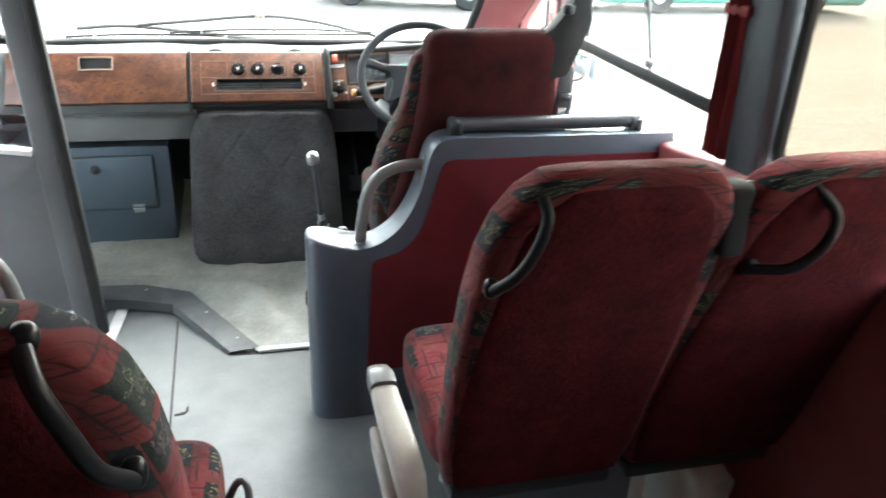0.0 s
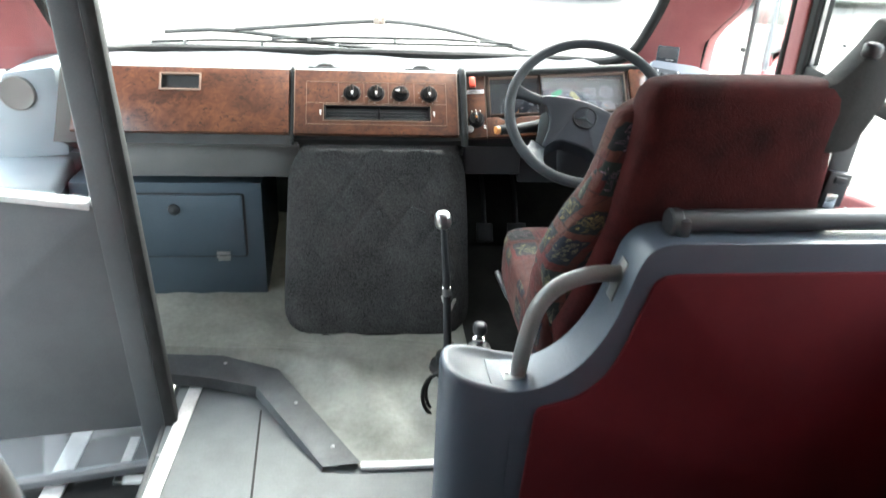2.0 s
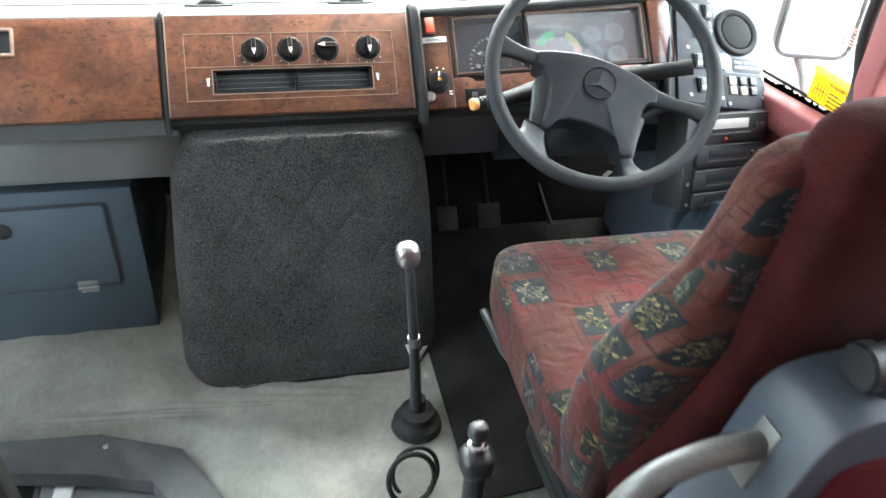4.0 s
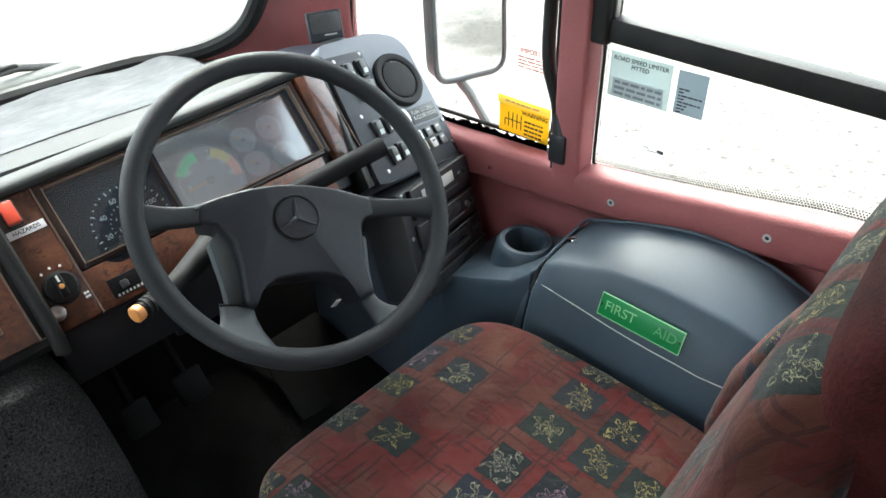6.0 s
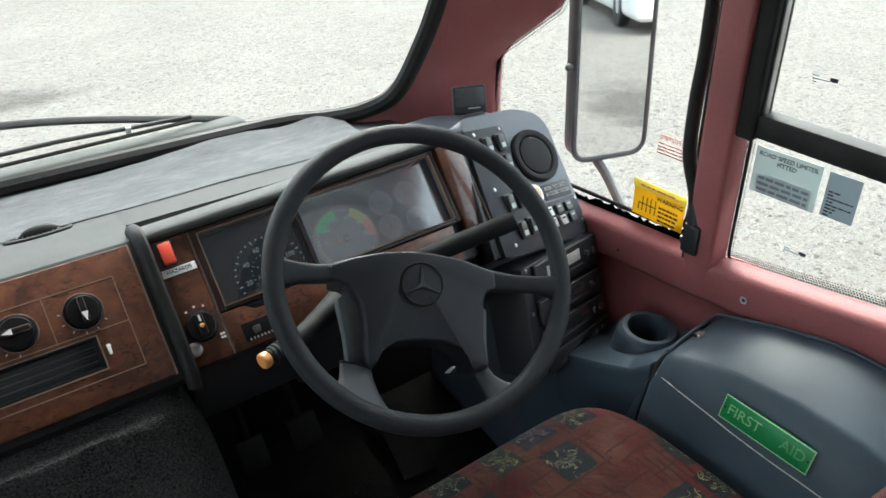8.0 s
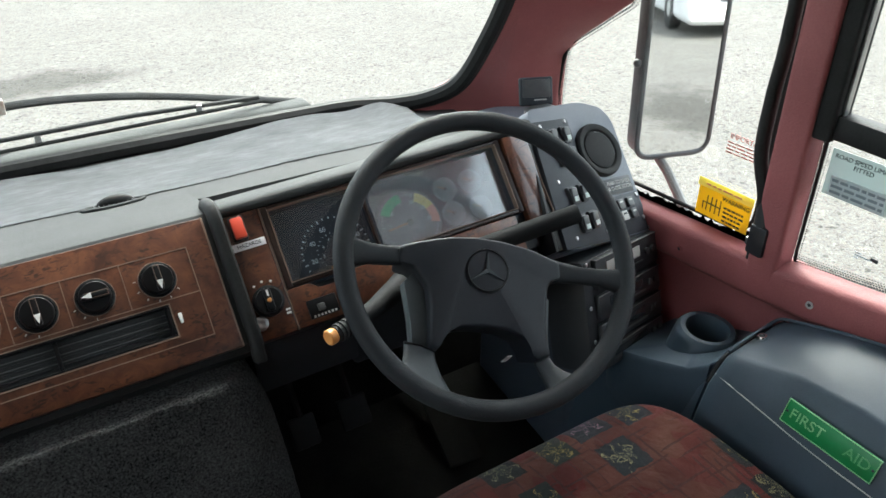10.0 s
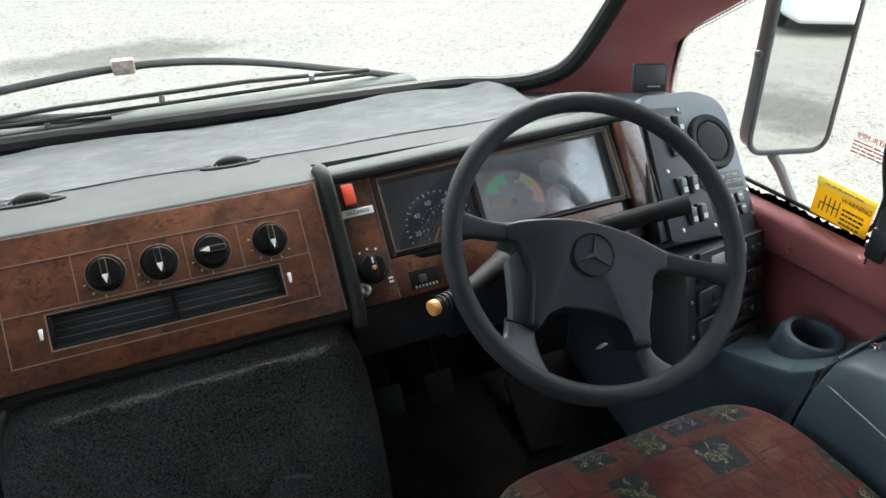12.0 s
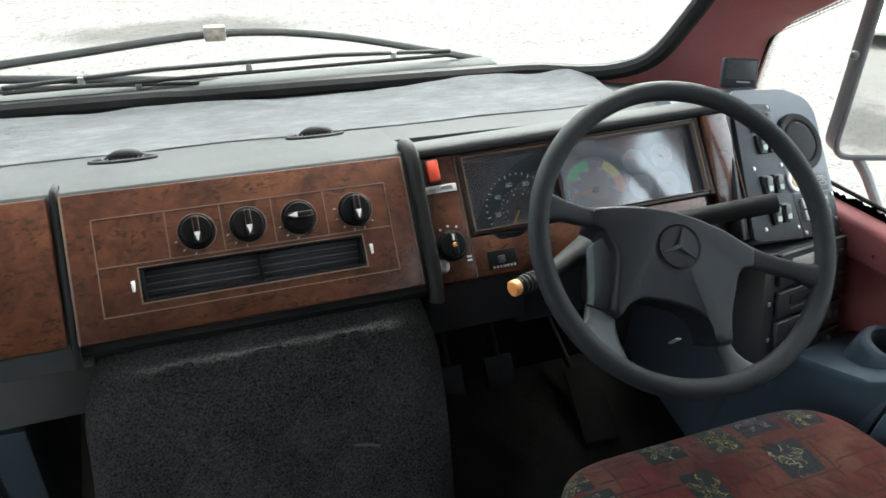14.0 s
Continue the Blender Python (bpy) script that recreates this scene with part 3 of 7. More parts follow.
def frame_at(o, u, v):
    """A pose with its origin at o, local x along u, local y near v."""
    x = Vector(u).normalized()
    z = x.cross(Vector(v)).normalized()
    y = z.cross(x)
    m = Matrix((x, y, z)).transposed().to_4x4()
    m.translation = o
    return m


def bars(name, m, w, h, rows, mat, parent, seed=1, fill=0.85):
    """Plain bars in place of writing that cannot be read."""
    rng = random.Random(seed)
    parts = []
    for k in range(rows):
        y = h / 2 - (k + 0.5) * h / rows
        x = -w / 2
        while x < w / 2 - w * 0.06:
            ln = min(rng.uniform(0.08, 0.25) * w, w / 2 - x)
            parts.append(box((ln, h / rows * 0.45, 0.0008), m @ Matrix.Translation((x + ln / 2, y, 0.0004)), 0))
            x += ln + w * 0.04
            if rng.random() > fill:
                break
    return put(name, joined(*parts), mat, parent)


def screw(m, r=0.004, parent=None, mat=None):
    return put("screw", lathe([(r, 0), (r, 0.001), (r * 0.75, 0.0022), (0, 0.0026)], m, 12), mat or M_STEEL, parent)


# ---- the setting: ground, floor, walls, roof ----
GROUND_Z = -0.95
bm = bmesh.new()
bmesh.ops.create_grid(bm, x_segments=40, y_segments=40, size=400)
bm.transform(Matrix.Translation((0, 0, GROUND_Z)))
tagged(put("ground", bm, M_GRAVEL), "pale gravel yard with darker damp patches", "ground", kind="structure")


XL, XR = -1.0, 1.42          # inner faces of the side walls
Y_BACK, Y_WS = -5.2, 0.6
ROOF_Z = 1.98


def slab(name, pts, z, thick, mat, label, bev=0.002):
    return tagged(put(name, prism(pts, thick, Matrix.Translation((0, 0, z - thick)), bev), mat), label, "floor", kind="structure")


AISLE = [(XL, Y_BACK), (XR, Y_BACK), (XR, -0.68), (0.2, -0.68), (-0.06, -0.22), (-0.36, -0.16), (-0.36, -1.36), (XL, -1.36)]
slab("floor", AISLE, 0.0, 0.05, M_FLOOR, "worn grey lino aisle floor with a lifting seam")
seam = prism([(-0.1, -0.42), (-0.094, -0.42), (-0.055, -1.3), (-0.062, -1.3)], 0.0015, I4, 0)
tear = prism([(-0.062, -1.0), (-0.03, -0.99), (-0.024, -0.955), (-0.02, -0.99), (-0.03, -1.003), (-0.06, -1.008)], 0.002, I4, 0)
tagged(put("floor_seam", joined(seam, tear), M_RUBBER), "dark open seam and tear in the lino", "floor seam", kind="structure")


def ramp_z(y):
    """Height of the beige cab floor, which climbs towards the toe board."""
    return 0.012 + 0.17 * (y + 0.68)


def beige_floor():
    nx, ny = 60, 66
    bm = bmesh.new()
    grid = {}
    for j in range(ny + 1):
        y = -0.68 + 1.3 * j / ny
        for i in range(nx + 1):
            x0 = float(np.interp(y, (-0.68, -0.292, -0.228, -0.212, -0.19), (0.19, -0.062, -0.24, -0.45, -0.75)))
            x = x0 + (XR - x0) * i / nx
            fold = math.exp(-(((x - 0.2) + 0.55 * (y + 0.38)) / 0.042) ** 2 - ((y + 0.4) / 0.16) ** 2)
            wr = 0.007 * noise.noise((x * 7, y * 9, 0)) + 0.014 * max(0, noise.noise((x * 11 + 3, y * 4 + 2, 1))) * (1 if x < 0.6 else 0) + 0.02 * fold
            grid[i, j] = bm.verts.new((x, y, ramp_z(y) + wr * min(1, (y + 0.68) * 8) - 0.03 * min(1, max(0, (y + 0.66) * 3)) * max(0.0, 1 - (x - x0) / 0.16)))
    for j in range(ny):
        for i in range(nx):
            bm.faces.new((grid[i, j], grid[i + 1, j], grid[i + 1, j + 1], grid[i, j + 1]))
    bmesh.ops.solidify(bm, geom=bm.faces[:], thickness=0.02)
    return bm


tagged(put("cab_floor", beige_floor(), M_BEIGE), "rumpled beige lino over the cab floor", "floor", kind="structure")

# dark metal edging between the two floors
outer = [(-0.44, -0.218, 0.075), (-0.235, -0.228, 0.07), (-0.056, -0.292, 0.058), (0.2, -0.685, 0.022)]
inner = [(-0.44, -0.288, 0.055), (-0.25, -0.322, 0.051), (-0.115, -0.36, 0.043), (0.098, -0.685, 0.012)]
bm = bmesh.new()
top = [bm.verts.new(v) for v in outer]
low = [bm.verts.new(v) for v in inner]
lip = [bm.verts.new((x - 0.004, y - 0.004, max(z - 0.035, 0.0))) for x, y, z in inner]
for i in range(3):
    bm.faces.new((top[i], top[i + 1], low[i + 1], low[i]))
    bm.faces.new((low[i], low[i + 1], lip[i + 1], lip[i]))
bmesh.ops.solidify(bm, geom=bm.faces[:], thickness=0.003)
trim = tagged(put("trim_cab", bm, M_EDGING), "dark metal edging strip along the raised cab floor", "floor trim", kind="structure")
for p in ((0.01, -0.45, 0.048), (0.122, -0.62, 0.026), (-0.22, -0.262, 0.064)):
    screw(Matrix.Translation(p) @ pose(0, 0, 0, 8), 0.006, trim)
tagged(put("trim_strip", box_at(0.2, 0.5, -0.695, -0.67, 0.002, 0.014, 0.002), M_ALU), "white metal threshold strip", "floor trim", kind="structure")

# the doorway steps
for k, (z, x1) in enumerate(((-0.2, -0.36), (-0.42, -0.68))):
    tagged(put("step_%d" % (k + 1), box_at(XL - 0.15 * k, x1, -1.36, -0.1, z - 0.03, z, 0.003), M_RUBBER), "ribbed black rubber entrance step", "step", kind="structure")
tagged(put("riser_1", box_at(-0.375, -0.362, -1.36, -0.16, -0.2, -0.004, 0.001), M_TRIM), "dark riser below the aisle floor", "step riser", kind="structure")
tagged(put("riser_2", box_at(-0.7, -0.682, -1.36, -0.1, -0.42, -0.202, 0.001), M_TRIM), "dark riser between the entrance steps", "step riser", kind="structure")
tagged(put("wall_step_rear", box_at(XL - 0.1, -0.36, -1.4, -1.362, -0.5, -0.002, 0.001), M_TRIM), "dark side of the stairwell", "wall", kind="structure")
ribs = [box((0.012, 0.006, 0.004), Matrix.Translation((-0.375 - 0.02 * i, -1.3 + 0.018 * j + (0.009 if i % 2 else 0), -0.199)), 0) for i in range(1, 14) for j in range(34)]
tagged(put("step_studs", joined(*ribs), M_TRIM), "raised studs on the rubber entrance step", "step studs", kind="stuff")
nose = tagged(put("trim_nosing", joined(box((0.04, 1.1, 0.011), Matrix.Translation((-0.338, -0.82, 0.0015)) @ pose(0, 0, 0, 0, 0, -3.2), 0.003), box((0.007, 1.1, 0.03), Matrix.Translation((-0.3545, -0.82, -0.015)) @ pose(0, 0, 0, 0, 0, -3.2), 0.002)), M_ALU), "white metal nosing along the stairwell edge", "floor trim", kind="structure")
for k in range(7):
    screw(Matrix.Translation((-0.338 + 0.056 * (0.43 - 0.16 * k), -1.25 + 0.16 * k, 0.007)), 0.006, nose)
tagged(put("trim_step", joined(box_at(-0.62, -0.376, -0.72, -0.685, -0.199, -0.19, 0.002), box_at(-0.72, -0.66, -1.3, -0.2, -0.2, -0.19, 0.002)), M_ALU), "white metal strip across the entrance step", "floor trim", kind="structure")
put_l = joined(box_at(-0.53, -0.385, -0.5, -0.47, -0.199, -0.185, 0.002), box_at(-0.53, -0.5, -0.5, -0.3, -0.199, -0.185, 0.002))
tagged(put("trim_corner", put_l, M_LIGHTGREY), "grey angle strip on the entrance step", "floor trim", kind="structure")


def rail_z(y):
    """The lower window line, which drops towards the front."""
    return float(np.interp(-y, (-0.4, -0.04, 0.085, 0.23, 0.33, 0.46, 0.61, 0.75, 1.16, 1.3, 1.6), (0.728, 0.738, 0.747, 0.755, 0.762, 0.78, 0.803, 0.826, 0.862, 0.88, 0.9)))


def wall_prism(name, pts, x0, x1, mat, label, bev=0.006, cat="wall"):
    """A panel in the plane of a side wall: points are (y, z)."""
    m = Matrix(((0, 0, 1, x0), (1, 0, 0, 0), (0, 1, 0, 0), (0, 0, 0, 1)))
    return tagged(put(name, prism(pts, x1 - x0, m, bev), mat), label, cat, kind="structure")


# right wall; aft of y -3.1, unseen, it is closed up against daylight
wall_prism("wall_right", [(Y_BACK, -0.05), (0.62, -0.05), (0.62, rail_z(0.62) - 0.06), (-1.5, rail_z(-1.5) - 0.06), (-3.1, 0.9), (-3.1, 1.75), (Y_BACK, 1.75)], XR, XR + 0.06, M_VINYL, "dusky red vinyl side wall, unseen rear part closed against daylight")
# the padded rail below the windows
rail = loft([[(XR - 0.04 + dx, y, rail_z(y) + dz) for dx, dz in ((0.046, 0.0), (0.03, 0.002), (0.01, -0.002), (0.002, -0.008), (0.0, -0.016), (0.0, -0.07), (0.006, -0.08), (0.03, -0.086), (0.046, -0.086))] for y in (0.4, 0.25, 0.1, -0.0, -0.1, -0.2, -0.3, -0.4, -0.5, -0.6, -0.7, -0.8, -0.95, -1.1, -1.3, -1.6)])
rail_ob = tagged(put("trim_rail", rail, M_VINYL, crisp=50), "padded dusky red window rail with chrome-ringed rivets", "window rail", kind="structure")
for y, z in ((-0.124, 0.699), (-0.411, 0.729), (-0.691, 0.775), (-0.98, 0.81)):
    put("rivet", lathe([(0.0064, 0), (0.0073, 0.0015), (0.007, 0.003), (0.0038, 0.003), (0.0034, 0.001), (0, 0.001)], frame_at((XR - 0.04, y, z), (0, -1, 0), (0, 0, 1)), 14), M_ALU if y < -0.2 else M_VINYL, rail_ob)
    put("rivet_hole", lathe([(0.0036, 0), (0.0036, 0.0018), (0, 0.0018)], frame_at((XR - 0.04, y, z), (0, -1, 0), (0, 0, 1)), 10), M_BLACK, rail_ob)
wall_prism("wall_right_header", [(Y_BACK, 1.72), (0.45, 1.72), (0.35, ROOF_Z), (Y_BACK, ROOF_Z)], XR - 0.02, XR + 0.06, M_VINYL, "dusky red panel above the side windows")


def pillar(name, low, high, wide, deep, mat, label, z0, z1):
    """A post from (x, y) at z0 to (x, y) at z1."""
    rings = []
    for k in range(9):
        s = k / 8
        x, y = low[0] + (high[0] - low[0]) * s, low[1] + (high[1] - low[1]) * s
        rings.append(ring_xy(deep, wide, y, z0 + (z1 - z0) * s, x, 0.3, 24))
    return tagged(put(name, loft(rings), mat, crisp=60), label, "pillar", kind="structure")


pillar("pillar_b", (1.405, -0.304), (1.388, -0.298), 0.062, 0.052, M_VINYL, "dusky red padded pillar behind the quarter window", 0.73, 1.75)
pillar("pillar_c", (1.42, -1.47), (1.4, -1.44), 0.13, 0.06, M_PLATE, "grey-blue pillar behind the driver's window", 0.85, 1.75)


def window(name, pts, x, label, inner_frame=0.03, glass=None):
    """A side window: rubber frame and a pane, from points (y, z)."""
    w = tagged(new(name), label, "window", kind="structure")
    line = [(x, y, z) for y, z in round_pts(pts, 0.05, 5)]
    put("window_frame", tube(line, inner_frame / 2, 8, closed=True), M_RUBBER, w)
    bm = bmesh.new()
    bm.faces.new([bm.verts.new((x + 0.004, y, z)) for _, y, z in line])
    p = put("pane", bm, glass or M_GLASS, w)
    p.visible_shadow = False
    return w


# quarter window ahead of pillar b, driver's sliding window behind it
window("window_1", [(-0.24, rail_z(-0.24) + 0.015), (0.34, rail_z(0.34) + 0.02), (0.345, 0.87), (0.325, 1.0), (0.235, 1.09), (-0.05, 1.66), (-0.23, 1.7)], 1.43, "driver's quarter window with dotted border", 0.009)
w2 = window("window_2", [(-1.38, rail_z(-1.38) - 0.03), (-0.9, rail_z(-0.9) - 0.03), (-0.335, rail_z(-0.335) - 0.03), (-0.33, 1.74), (-1.38, 1.74)], 1.43, "driver's sliding side window with a dark crossbar", 0.006)
bar = box((0.035, 1.06, 0.04), Matrix.Translation((1.405, -0.87, 1.022)) @ pose(0, 0, 0, 1.46), 0.004)
put("crossbar", bar, M_RUBBER, w2)
put("catch_rod", tube([(1.403, -0.959, 1.03), (1.4, -0.93, 1.12), (1.395, -0.88, 1.27), (1.39, -0.74, 1.71)], 0.006, 10), M_TRIM, w2, "slim rod of the sliding pane")
put("catch_knob", lathe([(0.0, -0.012), (0.011, -0.01), (0.0125, -0.005), (0.0125, 0.005), (0.011, 0.01), (0, 0.012)], frame_at((1.397, -0.951, 1.055), (0, 1, 0), (0, 0, 1)), 18), M_GREYTUBE, w2, "small grey catch knob")
put("upright", box((0.046, 0.034, 0.725), Matrix.Translation((1.403, -0.346, 1.372)), 0.006, 3), M_RUBBER, w2)
put("upright_bead", box((0.012, 0.006, 0.69), Matrix.Translation((1.4, -0.365, 1.38)), 0.001), M_STEEL, w2, "thin bright bead")
window("window_3", [(-3.1, 0.93), (-1.55, 0.93), (-1.55, 1.7), (-3.1, 1.7)], 1.43, "bronze-tinted saloon side window", 0.03, M_TINTED)

# left wall, with the doorway between y -1.36 and -0.2; aft, unseen, windowless to keep the rear dark
wall_prism("wall_left", [(Y_BACK, -0.05), (-1.36, -0.05), (-1.36, 1.75), (Y_BACK, 1.75)], XL - 0.06, XL, M_VINYL, "dusky red vinyl side wall, unseen rear part closed against daylight")
wall_prism("wall_left_front", [(-0.2, -0.5), (0.62, -0.5), (0.62, 0.5), (-0.2, 0.6)], XL - 0.06, XL, M_VINYL, "dusky red vinyl lower wall ahead of the doorway")
wall_prism("wall_left_header", [(Y_BACK, 1.72), (0.45, 1.72), (0.35, ROOF_Z), (Y_BACK, ROOF_Z)], XL - 0.06, XL + 0.02, M_VINYL, "dusky red panel above the side windows")
pillar("pillar_e", (XL, -0.2), (XL, -0.2), 0.07, 0.06, M_VINYL, "dusky red doorway pillar", -0.4, 1.75)
pillar("pillar_f", (XL, -1.4), (XL, -1.4), 0.09, 0.06, M_VINYL, "dusky red doorway pillar", -0.05, 1.75)
window("window_5", [(-0.17, 0.62), (0.34, 0.56), (0.345, 0.87), (0.325, 1.0), (0.235, 1.09), (-0.05, 1.66), (-0.17, 1.7)], XL - 0.02, "clear quarter window ahead of the doorway", 0.02)
# added rear wall, out of view, shuts daylight out of the saloon
tagged(put("wall_back", box_at(XL - 0.06, XR + 0.06, Y_BACK - 0.05, Y_BACK, -0.05, ROOF_Z, 0.003), M_VINYL), "dusky red rear wall, unseen, closing off the saloon", "wall", kind="structure")
# ceiling is out of view; its white is chosen to bounce light onto the dash
tagged(put("ceiling", box_at(XL - 0.06, XR + 0.06, Y_BACK - 0.05, 0.42, ROOF_Z, ROOF_Z + 0.06, 0.01), M_CREAM), "unseen ceiling, white to bounce daylight", "ceiling", kind="structure")
tagged(put("wall_front", box_at(XL - 0.06, XR + 0.06, 0.56, 0.64, -0.5, 0.8, 0.003), M_BLACK), "dark bulkhead below the windscreen", "wall", kind="structure")
tagged(put("wall_front_header", prism([(-0.02, 1.7), (0.08, 1.7), (-0.02, ROOF_Z), (-0.12, ROOF_Z)], XR - XL + 0.1, Matrix(((0, 0, 1, XL - 0.05), (1, 0, 0, 0.33), (0, 1, 0, 0), (0, 0, 0, 1))), 0.004), M_VINYL), "dusky red panel above the windscreen", "wall", kind="structure")

# windscreen: rounded lower corners, raked back
WS_LOW, WS_TOP = (0.585, 0.865), (0.37, 1.72)


def on_screen(x, z):
    s = (z - WS_LOW[1]) / (WS_TOP[1] - WS_LOW[1])
    bow = 0.02 * ((x - 0.21) / 1.1) ** 2 + 1.5 * max(0, abs(x - 0.21) / 1.05 - 0.72) ** 1.6
    return (x, WS_LOW[0] + (WS_TOP[0] - WS_LOW[0]) * s - bow, z)


ws = tagged(new("window_8"), "wide raked windscreen in a black rubber seal", "windscreen", kind="structure")
half = [(0.0, 0.862), (0.35, 0.862), (0.79, 0.862), (0.89, 0.868), (0.95, 0.89), (0.99, 0.93), (1.015, 1.01), (1.04, 1.15), (1.06, 1.4), (1.075, 1.62), (1.04, 1.69), (0.95, 1.705), (0.4, 1.71)]
edge = [(0.21 + a, b) for a, b in half] + [(0.21 - a, b) for a, b in half[:0:-1]]
dense = [tuple(p) for p in smooth_line(edge + edge[:1], 6)][:-1]
line = [on_screen(x, z) for x, z in dense]
put("seal", tube(line, 0.02, 10, closed=True), M_RUBBER, ws, "black rubber windscreen seal")
bm = bmesh.new()
gx, gz = 40, 8
vs = [[bm.verts.new(on_screen(-0.85 + 2.12 * i / gx, 0.87 + 0.83 * j / gz)) for i in range(gx + 1)] for j in range(gz + 1)]
for j in range(gz):
    for i in range(gx):
        bm.faces.new((vs[j][i], vs[j][i + 1], vs[j + 1][i + 1], vs[j + 1][i]))
p = put("pane", bm, M_GLASS, ws)
p.visible_shadow = False


def quarter_edge(z):
    """The front edge of the quarter windows: upright low down, then raked back."""
    return 0.345 - 0.1 * max(0, z - 0.9) if z < 1.0 else 0.335 - 0.5 * (z - 1.0) - 0.12 * min(1, max(0, (z - 1.0) * 8))


def a_pillar(name, sign, label):
    """The broad slanting pillar between windscreen and quarter window."""
    rings = []
    cx = 0.21
    for k in range(19):
        z = 0.83 + 0.9 * k / 18
        a, b = next(((p, q) for p, q in zip(half[3:], half[4:]) if q[1] >= z), (half[8], half[9])) if z > 0.868 else (half[3], half[4])
        s = min(1.0, max(0.0, (z - a[1]) / max(1e-4, b[1] - a[1])))
        xi = 0.21 + a[0] + (b[0] - a[0]) * s - 0.004
        yi = on_screen(xi, z)[1] - 0.012
        xo, yo = 1.445, quarter_edge(z)
        ring = [(xi, yi, z), (xi + 0.03, yi - 0.018 + 0.1 * (yo - yi) * 0.2, z), (xi + 0.55 * (xo - xi), 0.45 * yi + 0.55 * yo - 0.02, z), (xo - 0.03, yo - 0.012, z), (xo + 0.0, yo - 0.002, z), (xo + 0.05, yo + 0.05, z), (xi + 0.1, yi + 0.08, z), (xi + 0.02, yi + 0.03, z)]
        rings.append([(cx + sign * (x - cx), y, zz) for x, y, zz in ring])
    return tagged(put(name, loft(rings), M_VINYL, crisp=70), label, "pillar", kind="structure")


a_pillar("pillar_a", 1, "dusky red padded windscreen pillar")
a_pillar("pillar_h", -1, "dusky red padded windscreen pillar")


# ---- the dashboard ----
DM = frame_at((0, 0, 0.722), (1, 0, 0), (0, 0.653, 0.757))      # on the fascia: u across, v up the slope, w out


def D(u, v, w=0.0):
    return DM @ Matrix.Translation((u, v, w))


def fascia_panel(u0, u1, v0, v1, w0, w1, bev=0.006):
    return box((u1 - u0, v1 - v0, w1 - w0), D((u0 + u1) / 2, (v0 + v1) / 2, (w0 + w1) / 2), bev)


def holed_panel(u0, u1, v0, v1, h0, h1, k0, k1, w0, w1):
    """A fascia panel with one rectangular hole from h0 to h1 across and k0 to k1 up."""
    bm = bmesh.new()
    def ring(a, b, c, d, w):
        return [bm.verts.new(D(u, v, w).translation) for u, v in ((a, c), (b, c), (b, d), (a, d))]
    e = 0.004
    rows = [ring(u0, u1, v0, v1, w0), ring(u0, u1, v0, v1, w1 - e), ring(u0 + e * 0.3, u1 - e * 0.3, v0 + e * 0.3, v1 - e * 0.3, w1 - e * 0.3), ring(u0 + e, u1 - e, v0 + e, v1 - e, w1), ring(h0 - 0.001, h1 + 0.001, k0 - 0.001, k1 + 0.001, w1), ring(h0, h1, k0, k1, w1 - 0.001), ring(h0, h1, k0, k1, w0)]
    for a, b in zip(rows, rows[1:] + rows[:1]):
        for i in range(4):
            bm.faces.new((a[i], a[(i + 1) % 4], b[(i + 1) % 4], b[i]))
    return bm


dash = thing("dashboard", (0.2, 0.3, 0.7), "grey moulded dashboard faced with burr walnut panels", "dashboard")
# moulded carcass: a section run across the cab
sec = [(-0.012, 0.70), (0.004, 0.712), (0.138, 0.884), (0.155, 0.894), (0.185, 0.892), (0.33, 0.862), (0.5, 0.852), (0.59, 0.852), (0.59, 0.62), (0.16, 0.62), (0.03, 0.69)]
put("carcass", loft([[(x, y, z) for y, z in sec] for x in (-0.71, -0.4, -0.008)]), M_DASHTOP, dash, "grey dashboard moulding", crisp=30)
sec[:2] = [(0.02, 0.712), (0.012, 0.722)]
put("carcass", loft([[(x, y, z) for y, z in sec] for x in (-0.008, 0.2, 0.536)]), M_DASHTOP, dash, "grey dashboard moulding", crisp=30)
put("lower_lip", loft([[(x, y, z) for y, z in ((0.0, 0.714), (0.008, 0.722), (0.03, 0.722), (0.03, 0.692), (0.012, 0.695))] for x in (-0.002, 0.26, 0.524)]), M_RUBBER, dash, "thin black lip below the panel", crisp=30)
sec = [(0.1, 0.63), (0.238, 0.80), (0.27, 0.866), (0.33, 0.862), (0.5, 0.852), (0.59, 0.852), (0.59, 0.6), (0.14, 0.6)]
put("carcass", loft([[(x, y, z) for y, z in sec] for x in (0.536, 0.8, 1.0, 1.2)]), M_DASHTOP, dash, "grey moulding behind the instruments", crisp=30)
put("knee_panel", joined(box((0.62, 0.02, 0.12), Matrix.Translation((-0.3, 0.045, 0.635)) @ pose(0, 0, 0, -8), 0.008), box_at(-0.62, 0.01, 0.0, 0.06, 0.688, 0.702, 0.004)), M_KNEE, dash, "grey lower dash panel")
# same grey panel right of the engine cover, coloured black for the shade there
put("knee_panel", box((0.19, 0.02, 0.115), Matrix.Translation((0.635, 0.05, 0.645)) @ pose(0, 0, 0, -8), 0.008), M_BLACK, dash, "black lower dash panel")
put("underside", box_at(0.73, 1.2, 0.06, 0.09, 0.55, 0.7, 0.01), M_BLACK, dash, "black lower dash panel")
# glovebox lid with a recessed pull
glove = put("glovebox_lid", holed_panel(-0.66, -0.018, 0.006, 0.222, -0.408, -0.289, 0.145, 0.2, 0, 0.014), M_WOOD, dash, "burr walnut glovebox lid")
